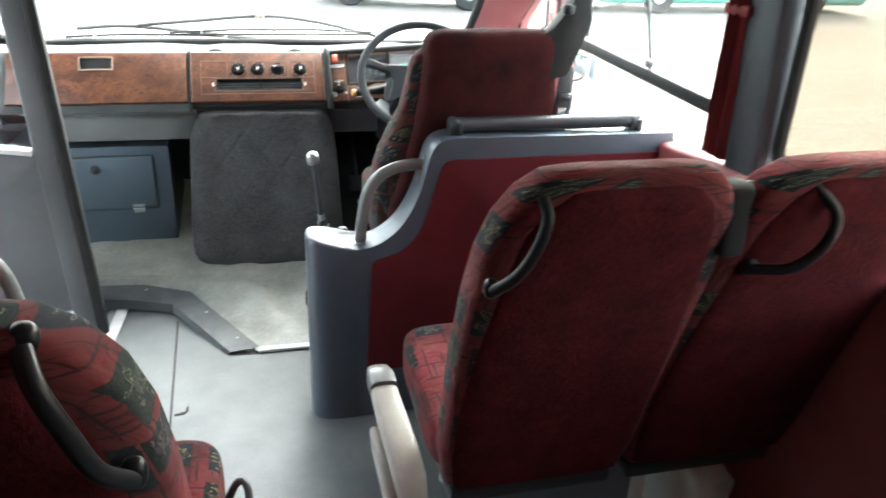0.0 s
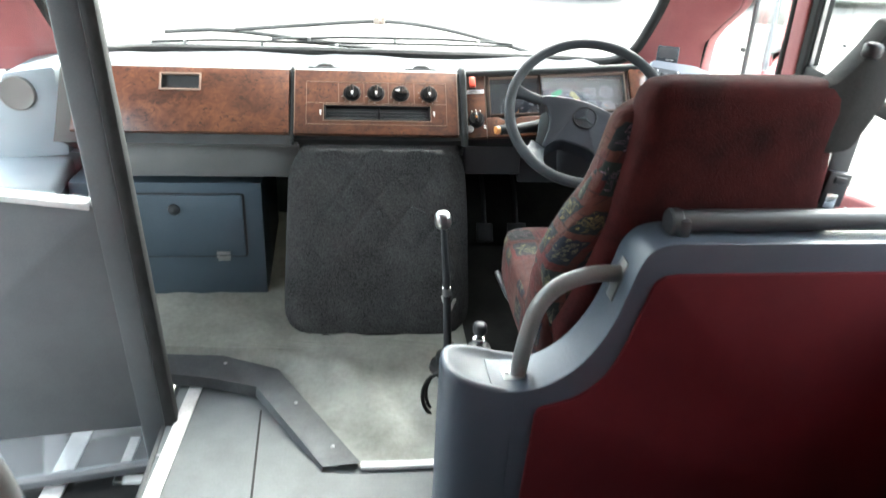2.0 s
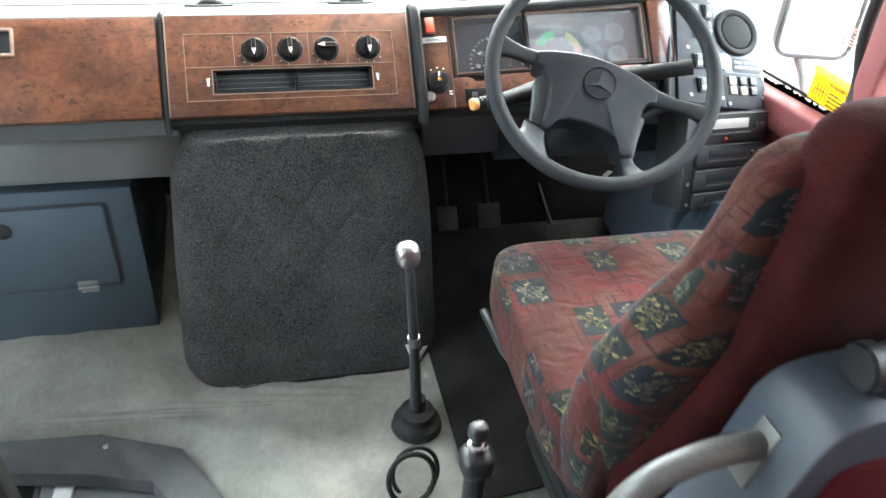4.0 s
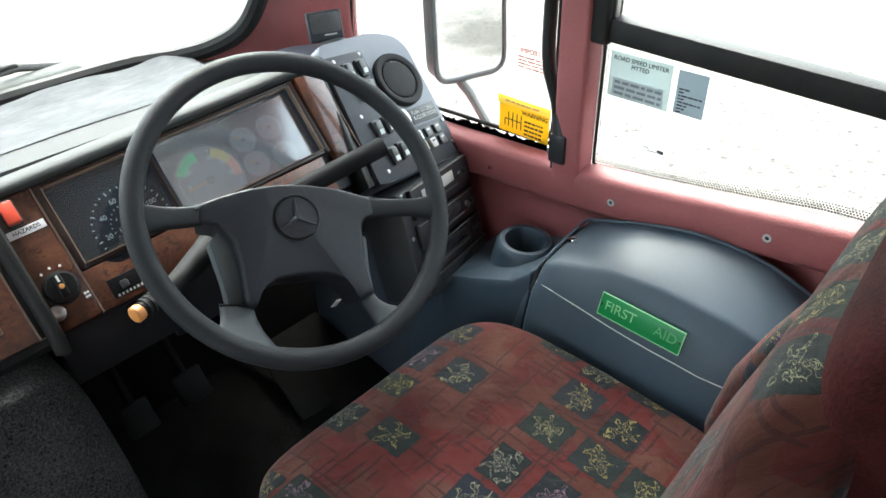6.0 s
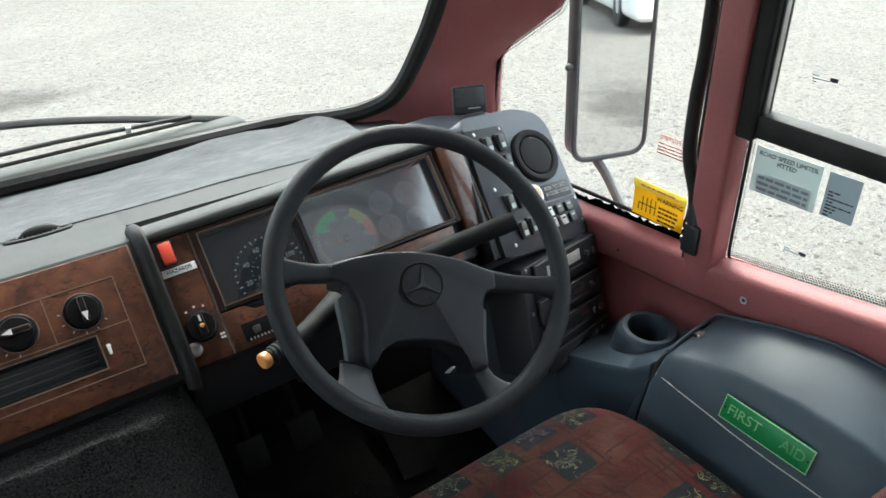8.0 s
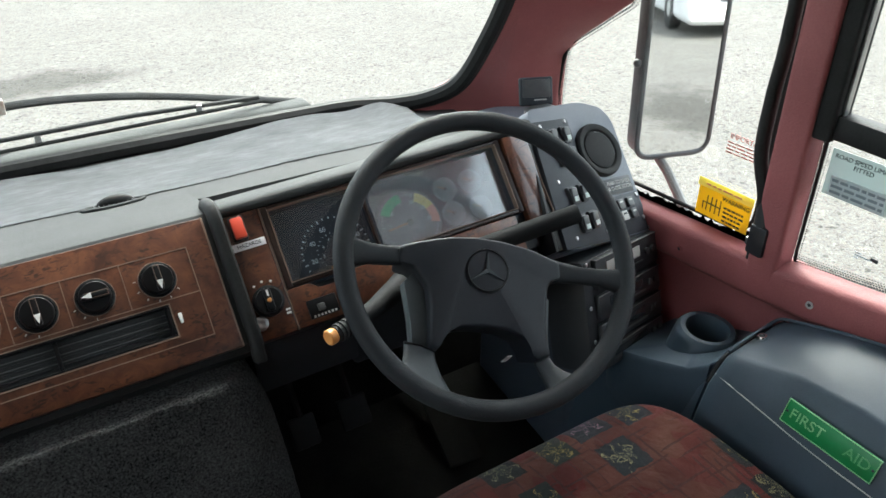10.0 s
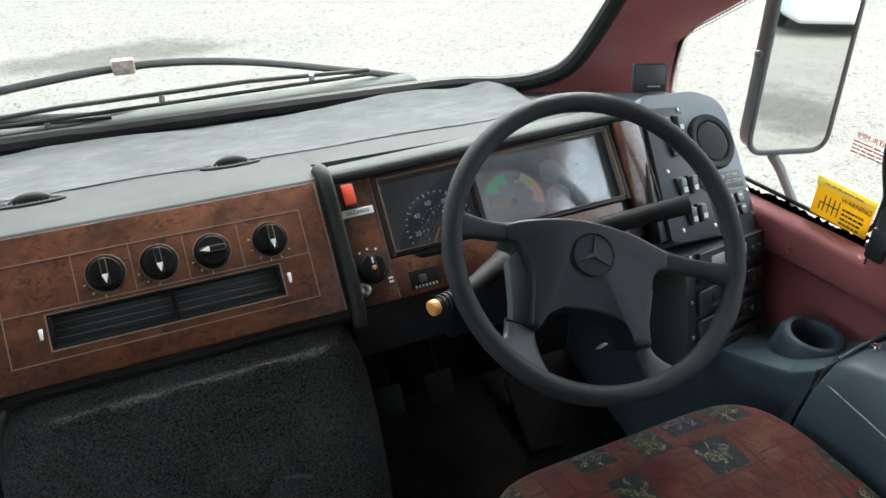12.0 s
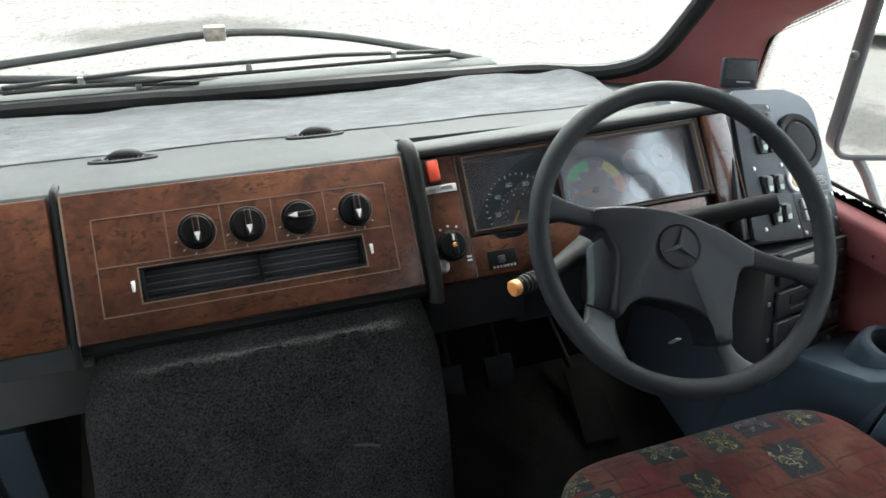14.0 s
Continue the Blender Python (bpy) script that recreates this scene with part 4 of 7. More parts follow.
put("pull_frame", joined(*[fascia_panel(*q, 0.01, 0.0175, 0.001) for q in ((-0.41, -0.287, 0.196, 0.202), (-0.41, -0.287, 0.143, 0.149), (-0.411, -0.405, 0.145, 0.2), (-0.292, -0.286, 0.145, 0.2))]), M_SILVERLINE, glove, "pale framed pull recess")
put("pull_recess", fascia_panel(-0.407, -0.29, 0.146, 0.199, -0.02, -0.002, 0.001), M_WOOD, glove)
# centre panel: a frame round the heater controls and vent
centre = put("centre_panel", holed_panel(0.0, 0.512, 0.004, 0.222, 0.09, 0.425, 0.05, 0.102, 0, 0.016), M_WOOD, dash, "burr walnut heater control panel")
lines = []
for u0, u1, v0, v1 in ((0.036, 0.476, 0.18, 0.1815), (0.036, 0.476, 0.108, 0.1095), (0.036, 0.476, 0.036, 0.0375)):
    lines.append(fascia_panel(u0, u1, v0, v1, 0.0155, 0.0168, 0))
for u, v0, v1 in ((0.036, 0.036, 0.181), (0.476, 0.036, 0.181), (0.136, 0.109, 0.181), (0.215, 0.109, 0.181), (0.292, 0.109, 0.181), (0.374, 0.109, 0.181)):
    lines.append(fascia_panel(u - 0.0007, u + 0.0007, v0, v1, 0.0155, 0.0168, 0))
for u, v0, v1 in ((0.0, 0.004, 0.222), (0.512, 0.004, 0.222)):
    lines.append(fascia_panel(u - 0.002, u + 0.002, v0, v1, 0.004, 0.0145, 0.001))
for bm in lines:
    put("outline_strip", bm, M_SILVERLINE, centre)
for k, (u, turn) in enumerate(((0.178, 0), (0.253, 0), (0.331, 90), (0.421, 0))):
    m = D(u, 0.143, 0.016)
    kn = put("heater_knob", lathe([(0.0275, 0), (0.0275, 0.003), (0.025, 0.004), (0.0235, 0.0035), (0.0225, 0.012), (0.021, 0.014), (0, 0.0145)], m, 30), M_KNOB, centre, "black rotary heater knob")
    mk = m @ pose(0, 0, 0, 0, 0, -turn)
    put("grip", box((0.009, 0.04, 0.014), mk @ Matrix.Translation((0, 0, 0.02)), 0.003), M_KNOB, kn)
    for q in ((-0.0041, 0.003, 0.0007, 0.032), (0.0041, 0.003, 0.0007, 0.032), (0.0, 0.0187, 0.0085, 0.0007)):
        put("grip_edge", box((q[2], q[3], 0.0006), mk @ Matrix.Translation((q[0], q[1] - 0.001, 0.0272)), 0), M_SILVERLINE, kn)
    put("pointer", prism([(-0.0045, -0.005), (0.0045, -0.005), (0, -0.0195)], 0.001, mk @ Matrix.Translation((0, 0, 0.0272)), 0), M_WHITE, kn, "white pointer")
    put("bezel_ring", tube([m @ Vector((0.028 * math.cos(a), 0.028 * math.sin(a), 0.001)) for a in (2 * math.pi * i / 30 for i in range(30))], 0.0007, 6, closed=True), M_SILVERLINE, kn)
    marks = [box((0.004, 0.0016, 0.0006), m @ pose(0, 0, 0, 0, 0, a) @ Matrix.Translation((0.033, 0, 0.0006)), 0) for a in ((200, 230, 260) if k != 3 else (170, 200, 230, 260, 290, 320))]
    put("scale", joined(*marks), M_LIGHTGREY, kn)
vent = put("vent_box", joined(fascia_panel(0.09, 0.425, 0.05, 0.102, -0.06, -0.05, 0), fascia_panel(0.09, 0.425, 0.098, 0.102, -0.05, 0.0172, 0.001), fascia_panel(0.09, 0.425, 0.05, 0.054, -0.05, 0.0172, 0.001), fascia_panel(0.09, 0.096, 0.054, 0.098, -0.05, 0.0172, 0.001), fascia_panel(0.419, 0.425, 0.054, 0.098, -0.05, 0.0172, 0.001)), M_KNOB, centre, "deep black air vent")
for k in range(3):
    put("slat", box((0.322, 0.0018, 0.016), D(0.257, 0.065 + 0.011 * k, -0.012) @ pose(0, 0, 0, 20), 0.0006), M_BLACK, vent)
    # grey strip paints the light caught on the slat's front edge
    put("slat_glint", box((0.322, 0.0014, 0.0014), D(0.257, 0.065 + 0.011 * k + 0.0027, -0.0042) @ pose(0, 0, 0, 20), 0), M_GREYTUBE, vent)
put("divider", box((0.006, 0.044, 0.03), D(0.262, 0.076, -0.006), 0.001), M_KNOB, vent)
put("edge_line", joined(*[fascia_panel(*q, 0.0165, 0.0178, 0) for q in ((0.088, 0.427, 0.0485, 0.0505), (0.425, 0.427, 0.0485, 0.103), (0.088, 0.427, 0.1015, 0.103), (0.088, 0.09, 0.0485, 0.103))]), M_SILVERLINE, vent)
for u in (0.08, 0.436):
    put("thumb_wheel", prism([(-0.002, -0.009), (0.002, -0.009), (0.003, 0.007), (-0.003, 0.007)], 0.004, D(u, 0.077, 0.0155), 0.001), M_WHITE, vent)
# black ridge between the panels
for u, vv, nm in ((0.532, 0.238, "ridge"), (-0.008, 0.232, "gap_strip")):
    wd = 0.019 if nm == "ridge" else 0.011
    hh = 0.022 if nm == "ridge" else 0.006
    pts = smooth_line([D(u, -0.025, -0.01 + hh * 0.4).translation, D(u, 0.02, hh * 0.75).translation, D(u, 0.15, hh * 0.85).translation, D(u, 0.215, hh * 0.9).translation, D(u, vv, hh * 0.3).translation, D(u, vv + 0.012, -0.02).translation], 5)
    put(nm, tube(pts, wd / 2, 10, flat=1.3), M_RUBBER, dash, "black upright dash ridge")
# small slotted demister vents on the top
for x, y, z in ((0.083, 0.305, 0.868), (0.413, 0.335, 0.862)):
    m = Matrix.Translation((x, y, z)) @ pose(0, 0, 0, -11)
    ol = [(0.052 * math.cos(a), 0.013 * math.sin(a)) for a in (2 * math.pi * i / 24 for i in range(24))]
    dv = put("demister_slot", tube([m @ Vector((a, b, 0.001)) for a, b in ol], 0.0035, 8, closed=True), M_DASHTOP, dash, "oval demister slot")
    put("dome", superblob(m @ Matrix.Translation((0.004, 0.006, 0.0)), (0.066, 0.022, 0.034), 1.0, 1.0, 20, 10), M_RUBBER, dv, "black domed grille")
    put("slot_mouth", prism([(a * 0.95, b * 0.95) for a, b in ol], 0.002, m @ Matrix.Translation((0, 0, -0.0005)), 0), M_BLACK, dv)
    for k in range(9):
        put("slat", box((0.002, 0.017, 0.003), m @ Matrix.Translation((-0.032 + 0.008 * k, 0.002, 0.003)), 0), M_BLACK, dv)

# the dusty mat on the dash top, with a raised corner
def felt():
    bm = bmesh.new()
    nx, ny = 80, 16
    g = {}
    for j in range(ny + 1):
        for i in range(nx + 1):
            x = -0.8 + 1.9 * i / nx
            y0 = 0.345 + 0.006 * noise.noise((x * 6, 0, 4))
            y1 = 0.548 + 0.012 * noise.noise((x * 4, 3, 0)) - 0.05 * max(0, (abs(x - 0.21) - 0.6)) ** 1.4
            y = y0 + (y1 - y0) * j / ny
            s = j / ny
            z = 0.8635 - 0.11 * (min(y, 0.5) - 0.33) * 0.5 + 0.0005 + 0.0035 * s + (0.15 + 0.85 * s) * (0.004 * noise.noise((x * 5, y * 12, 0)) + 0.003 * noise.noise((x * 14, y * 20, 5)))
            z += 0.02 * s ** 3 * max(0, noise.noise((x * 3.1, 7, 2)) + 0.25)
            z += 0.02 * s ** 2 * math.exp(-((x - 1.06) / 0.05) ** 2)
            g[i, j] = bm.verts.new((x, y, z))
    for j in range(ny):
        for i in range(nx):
            bm.faces.new((g[i, j], g[i + 1, j], g[i + 1, j + 1], g[i, j + 1]))
    bmesh.ops.solidify(bm, geom=bm.faces[:], thickness=-0.003)
    return bm


tagged(put("dash_mat", felt(), M_MAT), "dusty grey felt mat lying on the dashboard", "mat")

# instrument binnacle, turned a little towards the aisle
BM = DM @ Matrix.Translation((0.545, 0, 0.002)) @ pose(0, 0, 0, 0, -7.5, 0)


def B(u, v, w=0.0):
    return BM @ Matrix.Translation((u, v, w))


def bpanel(u0, u1, v0, v1, w0, w1, bev=0.003):
    return box((u1 - u0, v1 - v0, w1 - w0), B((u0 + u1) / 2, (v0 + v1) / 2, (w0 + w1) / 2), bev)


put("binnacle_base", joined(bpanel(0, 0.59, 0.0, 0.225, -0.13, -0.076, 0.004), bpanel(0.0, 0.064, 0.0, 0.215, -0.076, -0.012, 0.002), bpanel(0.535, 0.59, 0.0, 0.215, -0.076, -0.012, 0.002), bpanel(0.064, 0.535, 0.0, 0.066, -0.076, -0.012, 0.002), bpanel(0.064, 0.535, 0.214, 0.225, -0.076, -0.012, 0.002)), M_BLACK, dash, "black instrument binnacle")
hood = loft([[BM @ Vector((u, v, w)) for v, w in ((0.2155, 0.002), (0.2165, 0.0115), (0.2195, 0.0155), (0.2245, 0.0165), (0.23, 0.0135), (0.2365, 0.004), (0.262, -0.06), (0.27, -0.16), (0.226, -0.16), (0.217, -0.02))] for u in (0.0, 0.15, 0.3, 0.45, 0.56, 0.595)])
put("hood", hood, M_DASHTOP, dash, "grey hood over the instruments", crisp=40)
put("switch_panel", bpanel(-0.006, 0.06, 0.0, 0.214, -0.011, 0.006, 0.003), M_WOOD, dash, "burr walnut switch panel")
put("lower_panel", prism(round_pts([(0.062, 0.0), (0.5, 0.0), (0.5, 0.068), (0.17, 0.068), (0.15, 0.056), (0.115, 0.056), (0.1, 0.068), (0.062, 0.068)], 0.004, 2), 0.017, BM @ Matrix.Translation((0, 0, -0.011)), 0.002), M_WOOD, dash, "burr walnut strip under the instruments")
put("lower_tray", joined(bpanel(0.4, 0.535, 0.052, 0.08, -0.05, -0.011, 0.002)), M_BLACK, dash, "black recess under the gauges")
put("end_panel", box((0.054, 0.184, 0.019), B(0.5505, 0.122, -0.0015) @ pose(0, 0, 0, 3, 6, 0), 0.004), M_GLOSSWOOD, dash, "burr walnut panel beside the instruments")
put("surround", joined(bpanel(0.063, 0.074, 0.07, 0.213, -0.011, 0.006, 0.002), bpanel(0.512, 0.522, 0.07, 0.213, -0.011, 0.006, 0.002), bpanel(0.074, 0.512, 0.209, 0.213, -0.011, 0.005, 0.001), bpanel(0.074, 0.512, 0.07, 0.077, -0.011, 0.005, 0.002), bpanel(0.236, 0.241, 0.078, 0.209, -0.011, 0.004, 0.001)), M_DARKWOOD, dash, "dark veneered surround of the instruments")
for q in ((0.0735, 0.0755, 0.077, 0.207, -0.008, 0.0066), (0.074, 0.234, 0.2055, 0.207, -0.008, 0.0066), (0.243, 0.512, 0.2055, 0.207, -0.008, 0.0066), (0.0605, 0.062, 0.0, 0.213, -0.008, 0.0068), (0.074, 0.234, 0.0775, 0.079, -0.008, 0.0066), (0.243, 0.512, 0.0775, 0.079, -0.008, 0.0066), (0.5105, 0.5125, 0.078, 0.206, -0.008, 0.0066), (0.5775, 0.579, 0.035, 0.21, -0.006, 0.006)):
    put("outline_strip", bpanel(*q, 0), M_SILVERLINE, dash)
# dial cluster
cl = put("instrument_cluster", joined(bpanel(0.066, 0.25, 0.066, 0.214, -0.046, -0.04, 0), bpanel(0.25, 0.534, 0.066, 0.214, -0.046, -0.04, 0)), M_DIAL, dash, "dark instrument cluster behind a glossy lens")
put("shroud", joined(bpanel(0.064, 0.0755, 0.066, 0.214, -0.07, -0.011, 0), bpanel(0.511, 0.522, 0.066, 0.214, -0.07, -0.011, 0), bpanel(0.0755, 0.511, 0.206, 0.214, -0.07, -0.011, 0), bpanel(0.0755, 0.511, 0.066, 0.077, -0.07, -0.011, 0), bpanel(0.2345, 0.2425, 0.077, 0.206, -0.07, -0.011, 0)), M_DIAL, cl, "dark inner wall of the cluster")


def dial(u, v, r, numbers, a0, a1, bands=(), fs=0.0095, needle=None, minor=2, ground=None):
    m = B(u, v, -0.039)
    face = put("dial", lathe([(r * 1.12, 0), (r * 1.12, 0.0015), (0, 0.0015)], m, 36), ground or M_DIAL, cl)
    tick = []
    n = (len(numbers) - 1) * minor
    for k in range(n + 1):
        a = radians(a0 + (a1 - a0) * k / n)
        ln = r * (0.1 if k % minor == 0 else 0.055)
        tick.append(box((ln, r * (0.035 if r > 0.03 else 0.07), 0.0006), m @ pose(0, 0, 0, 0, 0, math.degrees(a)) @ Matrix.Translation((r - ln / 2, 0, 0.002)), 0))
    put("ticks", joined(*tick), M_DIALBLUE, face)
    for k, s in enumerate(numbers):
        if s:
            a = radians(a0 + (a1 - a0) * k / (len(numbers) - 1))
            lettering("numeral", s, fs, m @ Matrix.Translation((r * 0.7 * math.cos(a), r * 0.7 * math.sin(a), 0.002)), M_DIALBLUE, face)
    for b0, b1, mt in bands:
        bm = bmesh.new()
        pts = [(b0 + (b1 - b0) * k / 10) for k in range(11)]
        rows = [[bm.verts.new(m @ Vector((q * r * math.cos(radians(a)), q * r * math.sin(radians(a)), 0.0024))) for a in pts] for q in (0.74, 1.05)]
        for i in range(10):
            bm.faces.new((rows[0][i], rows[0][i + 1], rows[1][i + 1], rows[1][i]))
        put("band", bm, mt, face)
    if needle is not None:
        nd = put("needle", box((r * 0.85, r * 0.05, 0.0012), m @ pose(0, 0, 0, 0, 0, needle) @ Matrix.Translation((r * 0.4, 0, 0.005)), 0), M_ORANGE, face, "orange needle")
        put("hub", lathe([(r * 0.13, 0), (r * 0.12, 0.006), (0, 0.007)], m, 14), M_BLACK, face)


dial(0.172, 0.112, 0.062, ["", "20", "40", "60", "80", "100", ""], 232, -20, (), 0.0118, 238, 4)
dial(0.172, 0.112, 0.034, ["", "2", "4", "6", "8", "", ""], 232, -20, (), 0.0062, None, 3)
dial(0.318, 0.12, 0.054, ["", "5", "10", "15", "20", "25", "30", ""], 212, -40, ((150, 95, M_DIALGREEN), (62, 22, M_DIALYELLOW), (22, -14, M_DIALRED)), 0.0095, 185, 5, M_BIGFACE)
for u, v in ((0.404, 0.16), (0.458, 0.162), (0.461, 0.108), (0.405, 0.112)):
    dial(u, v, 0.021, ["", "", "", "", ""], 220, -20, (), 0.007, 150, 4, M_BIGFACE)
put("lamp_strip", bpanel(0.12, 0.19, 0.078, 0.09, -0.039, -0.034, 0.001), M_TRIM, cl)
for u0, u1, ry, mt in ((0.0765, 0.2335, 1, M_LENS), (0.2435, 0.5105, 3.5, M_HAZYLENS)):
    lens = box(((u1 - u0) * 0.985, 0.124, 0.0012), B((u0 + u1) / 2, 0.142, -0.005 - 0.0012 * ry) @ pose(0, 0, 0, 1, ry, 0), 0)
    put("lens", lens, mt, cl, "glossy clear instrument lens").visible_shadow = False
# hazard switch, its label, light switch, rheostat
hz = put("hazard_switch", box((0.024, 0.042, 0.012), B(0.02, 0.188, 0.009), 0.003), M_BLACK, dash, "red hazard rocker switch")
put("rocker", box((0.02, 0.037, 0.01), B(0.02, 0.188, 0.016) @ pose(0, 0, 0, -8), 0.003), M_RED, hz, "red rocker")
tag = put("hazard_label", bpanel(0.002, 0.056, 0.152, 0.165, 0.006, 0.0072, 0.0005), M_LABEL, dash, "white label strip")
lettering("hazard_word", "HAZARDS", 0.0088, B(0.029, 0.1585, 0.0074), M_INK, tag)
ig = put("light_switch", lathe([(0.026, 0), (0.026, 0.006), (0.0215, 0.008), (0.0205, 0.016), (0, 0.017)], B(0.028, 0.06, 0.006), 28), M_KNOB, dash, "black rotary light switch")
put("grip", box((0.012, 0.036, 0.012), B(0.028, 0.06, 0.027), 0.003), M_KNOB, ig)
put("pointer", box((0.003, 0.01, 0.001), B(0.028, 0.071, 0.0335), 0), M_WHITE, ig)
put("lamp", lathe([(0.004, 0), (0.003, 0.002), (0, 0.003)], B(0.028, 0.059, 0.033), 10), M_ORANGE, ig)
for a, b in ((-0.014, 0.03), (0.0, 0.034), (0.014, 0.031), (0.024, -0.022), (0.028, -0.022), (0.024, -0.028), (0.028, -0.028)):
    put("mark", lathe([(0.0022, 0), (0.0022, 0.001), (0, 0.001)], B(0.028 + a, 0.06 + b, 0.006), 8), M_WHITE, ig)
put("ignition_lock", lathe([(0.012, 0), (0.012, 0.004), (0.009, 0.006), (0.004, 0.006), (0.0, 0.004)], B(0.006, 0.029, 0.005), 16), M_STEEL, dash, "metal ignition lock")
ins = put("switch_insert", bpanel(0.084, 0.135, 0.008, 0.04, 0.0045, 0.009, 0.003), M_KNOB, dash, "black switch insert")
put("slider", bpanel(0.1, 0.112, 0.018, 0.03, 0.008, 0.014, 0.002), M_TRIM, ins)
put("ridges", joined(*[bpanel(0.09 + 0.006 * k, 0.093 + 0.006 * k, 0.0095, 0.0135, 0.008, 0.0105, 0) for k in range(7)]), M_LIGHTGREY, ins)

# ---- switch pod on the driver's right ----
PM = frame_at((1.143, -0.085, 0.742), (0.965, 0.215, -0.13), (0.09, 0.68, 0.73))


def Q(u, v, w=0.0):
    return PM @ Matrix.Translation((u, v, w))


pod = thing("switch_pod", (1.25, 0.05, 0.7), "blue-grey side switch pod with vent, rocker switches and radio stack", "switch panel")
face = round_pts([(-0.03, 0.012), (0.254, -0.014), (0.272, 0.135), (0.284, 0.245), (0.262, 0.275), (0.195, 0.295), (0.022, 0.297), (0.004, 0.2)], 0.02, 4)
put("pod_body", prism(face, 0.16, PM @ Matrix.Translation((0, 0, -0.16)), 0.014, 4), M_POD, pod, "blue-grey pod moulding")
put("switch_plate", prism(round_pts([(-0.035, 0.015), (0.115, 0.0), (0.12, 0.135), (0.13, 0.265), (0.0125, 0.27), (-0.006, 0.165)], 0.006, 2), 0.0235, PM @ Matrix.Translation((0, 0, -0.02)), 0.001), M_PLATE, pod, "dark switch plate")
put("lower_plate", prism(round_pts([(0.118, -0.002), (0.25, -0.008), (0.258, 0.077), (0.12, 0.084)], 0.006, 2), 0.003, PM, 0.001), M_PLATE, pod, "dark switch plate")
for a0, a1, b0, b1, deep in ((-0.062, -0.002, -0.053, 0.006, 0.0), (-0.05, 0.009, -0.037, 0.0105, -0.003)):
    put("edge_rib", prism([(a0, 0.02), (b0, 0.02), (b1, 0.272), (a1, 0.272)], 0.045, PM @ Matrix.Translation((0, 0, -0.045 + deep)), 0.0015), M_KNOB, pod, "narrow black rib beside the dash")
ventm = Q(0.188, 0.183, 0.0) @ Matrix.Diagonal((1.26, 1.06, 1, 1))
av = put("air_vent", lathe([(0.055, 0), (0.055, 0.008), (0.0525, 0.012), (0.046, 0.0125), (0.042, 0.01), (0.0405, 0.004), (0.0385, 0.004), (0.0375, 0.0085), (0.036, 0.0095), (0.0, 0.0088)], ventm, 44), M_VENT, pod, "round black air vent")
put("vent_flap", tube([ventm @ Vector((0.036 * math.cos(a), 0.036 * math.sin(a), 0.0092)) for a in (radians(-30 + 6 * i) for i in range(21))], 0.0013, 6), M_TRIM, av)


def rocker(u, v, w=0.022, h=0.036, lit=None):
    b = put("rocker_switch", box((w, h, 0.01), Q(u, v, 0.006), 0.002), M_BLACK, pod, "black rocker switch")
    put("cap", box((w * 0.78, h * 0.8, 0.009), Q(u, v, 0.011) @ pose(0, 0, 0, 12), 0.002), M_TRIM, b)
    put("symbol", box((w * 0.55, h * 0.26, 0.0008), Q(u, v - h * 0.24, 0.0146) @ pose(0, 0, 0, 12), 0), lit or M_SYMBOL, b)


for u, v in ((0.057, 0.23), (0.098, 0.23), (0.06, 0.187), (0.091, 0.187), (0.041, 0.109), (0.076, 0.109), (0.04, 0.051), (0.073, 0.052)):
    rocker(u, v)
for u, v, c in ((0.144, 0.062, M_WHITE), (0.142, 0.038, M_CREAMPLASTIC), (0.179, 0.061, M_TRIM), (0.176, 0.036, M_LIGHTGREY), (0.213, 0.06, M_TRIM), (0.211, 0.035, M_TRIM)):
    pb = put("push_button", box((0.02, 0.02, 0.008), Q(u, v, 0.006), 0.0015), c, pod, "small square push button")
    put("button_mark", box((0.011, 0.0035, 0.0006), Q(u, v + 0.004, 0.0103), 0), M_INK if c in (M_WHITE, M_CREAMPLASTIC, M_LIGHTGREY) else M_LIGHTGREY, pb)
db = put("door_button", lathe([(0.021, 0), (0.021, 0.005), (0.0195, 0.007), (0.0, 0.007)], Q(0.13, 0.107, 0.003), 28), M_LABEL, pod, "pale ringed door button")
put("button_cap", lathe([(0.0125, 0), (0.0115, 0.002), (0.0, 0.0025)], Q(0.13, 0.107, 0.0095), 24), M_PALEYELLOW, db, "pale yellow button cap")
pl = put("door_plate", prism(round_pts([(0.16, 0.086), (0.252, 0.08), (0.256, 0.116), (0.162, 0.12)], 0.003, 2), 0.002, PM, 0.0005), M_BLACK, pod, "black engraved door plate")
lettering("plate_words", "PUSH TO OPEN\n& CLOSE DOOR", 0.0115, Q(0.208, 0.101, 0.0024) @ pose(0, 0, 0, 0, 0, -3), M_LIGHTGREY, pl)
for u, v in ((0.038, 0.258), (0.119, 0.259), (0.022, 0.143), (0.006, 0.029), (0.25, 0.07), (0.242, 0.02), (0.246, -0.004), (0.127, 0.006), (0.106, 0.02), (0.11, 0.143)):
    screw(Q(u, v, 0.003), 0.0045, pod)
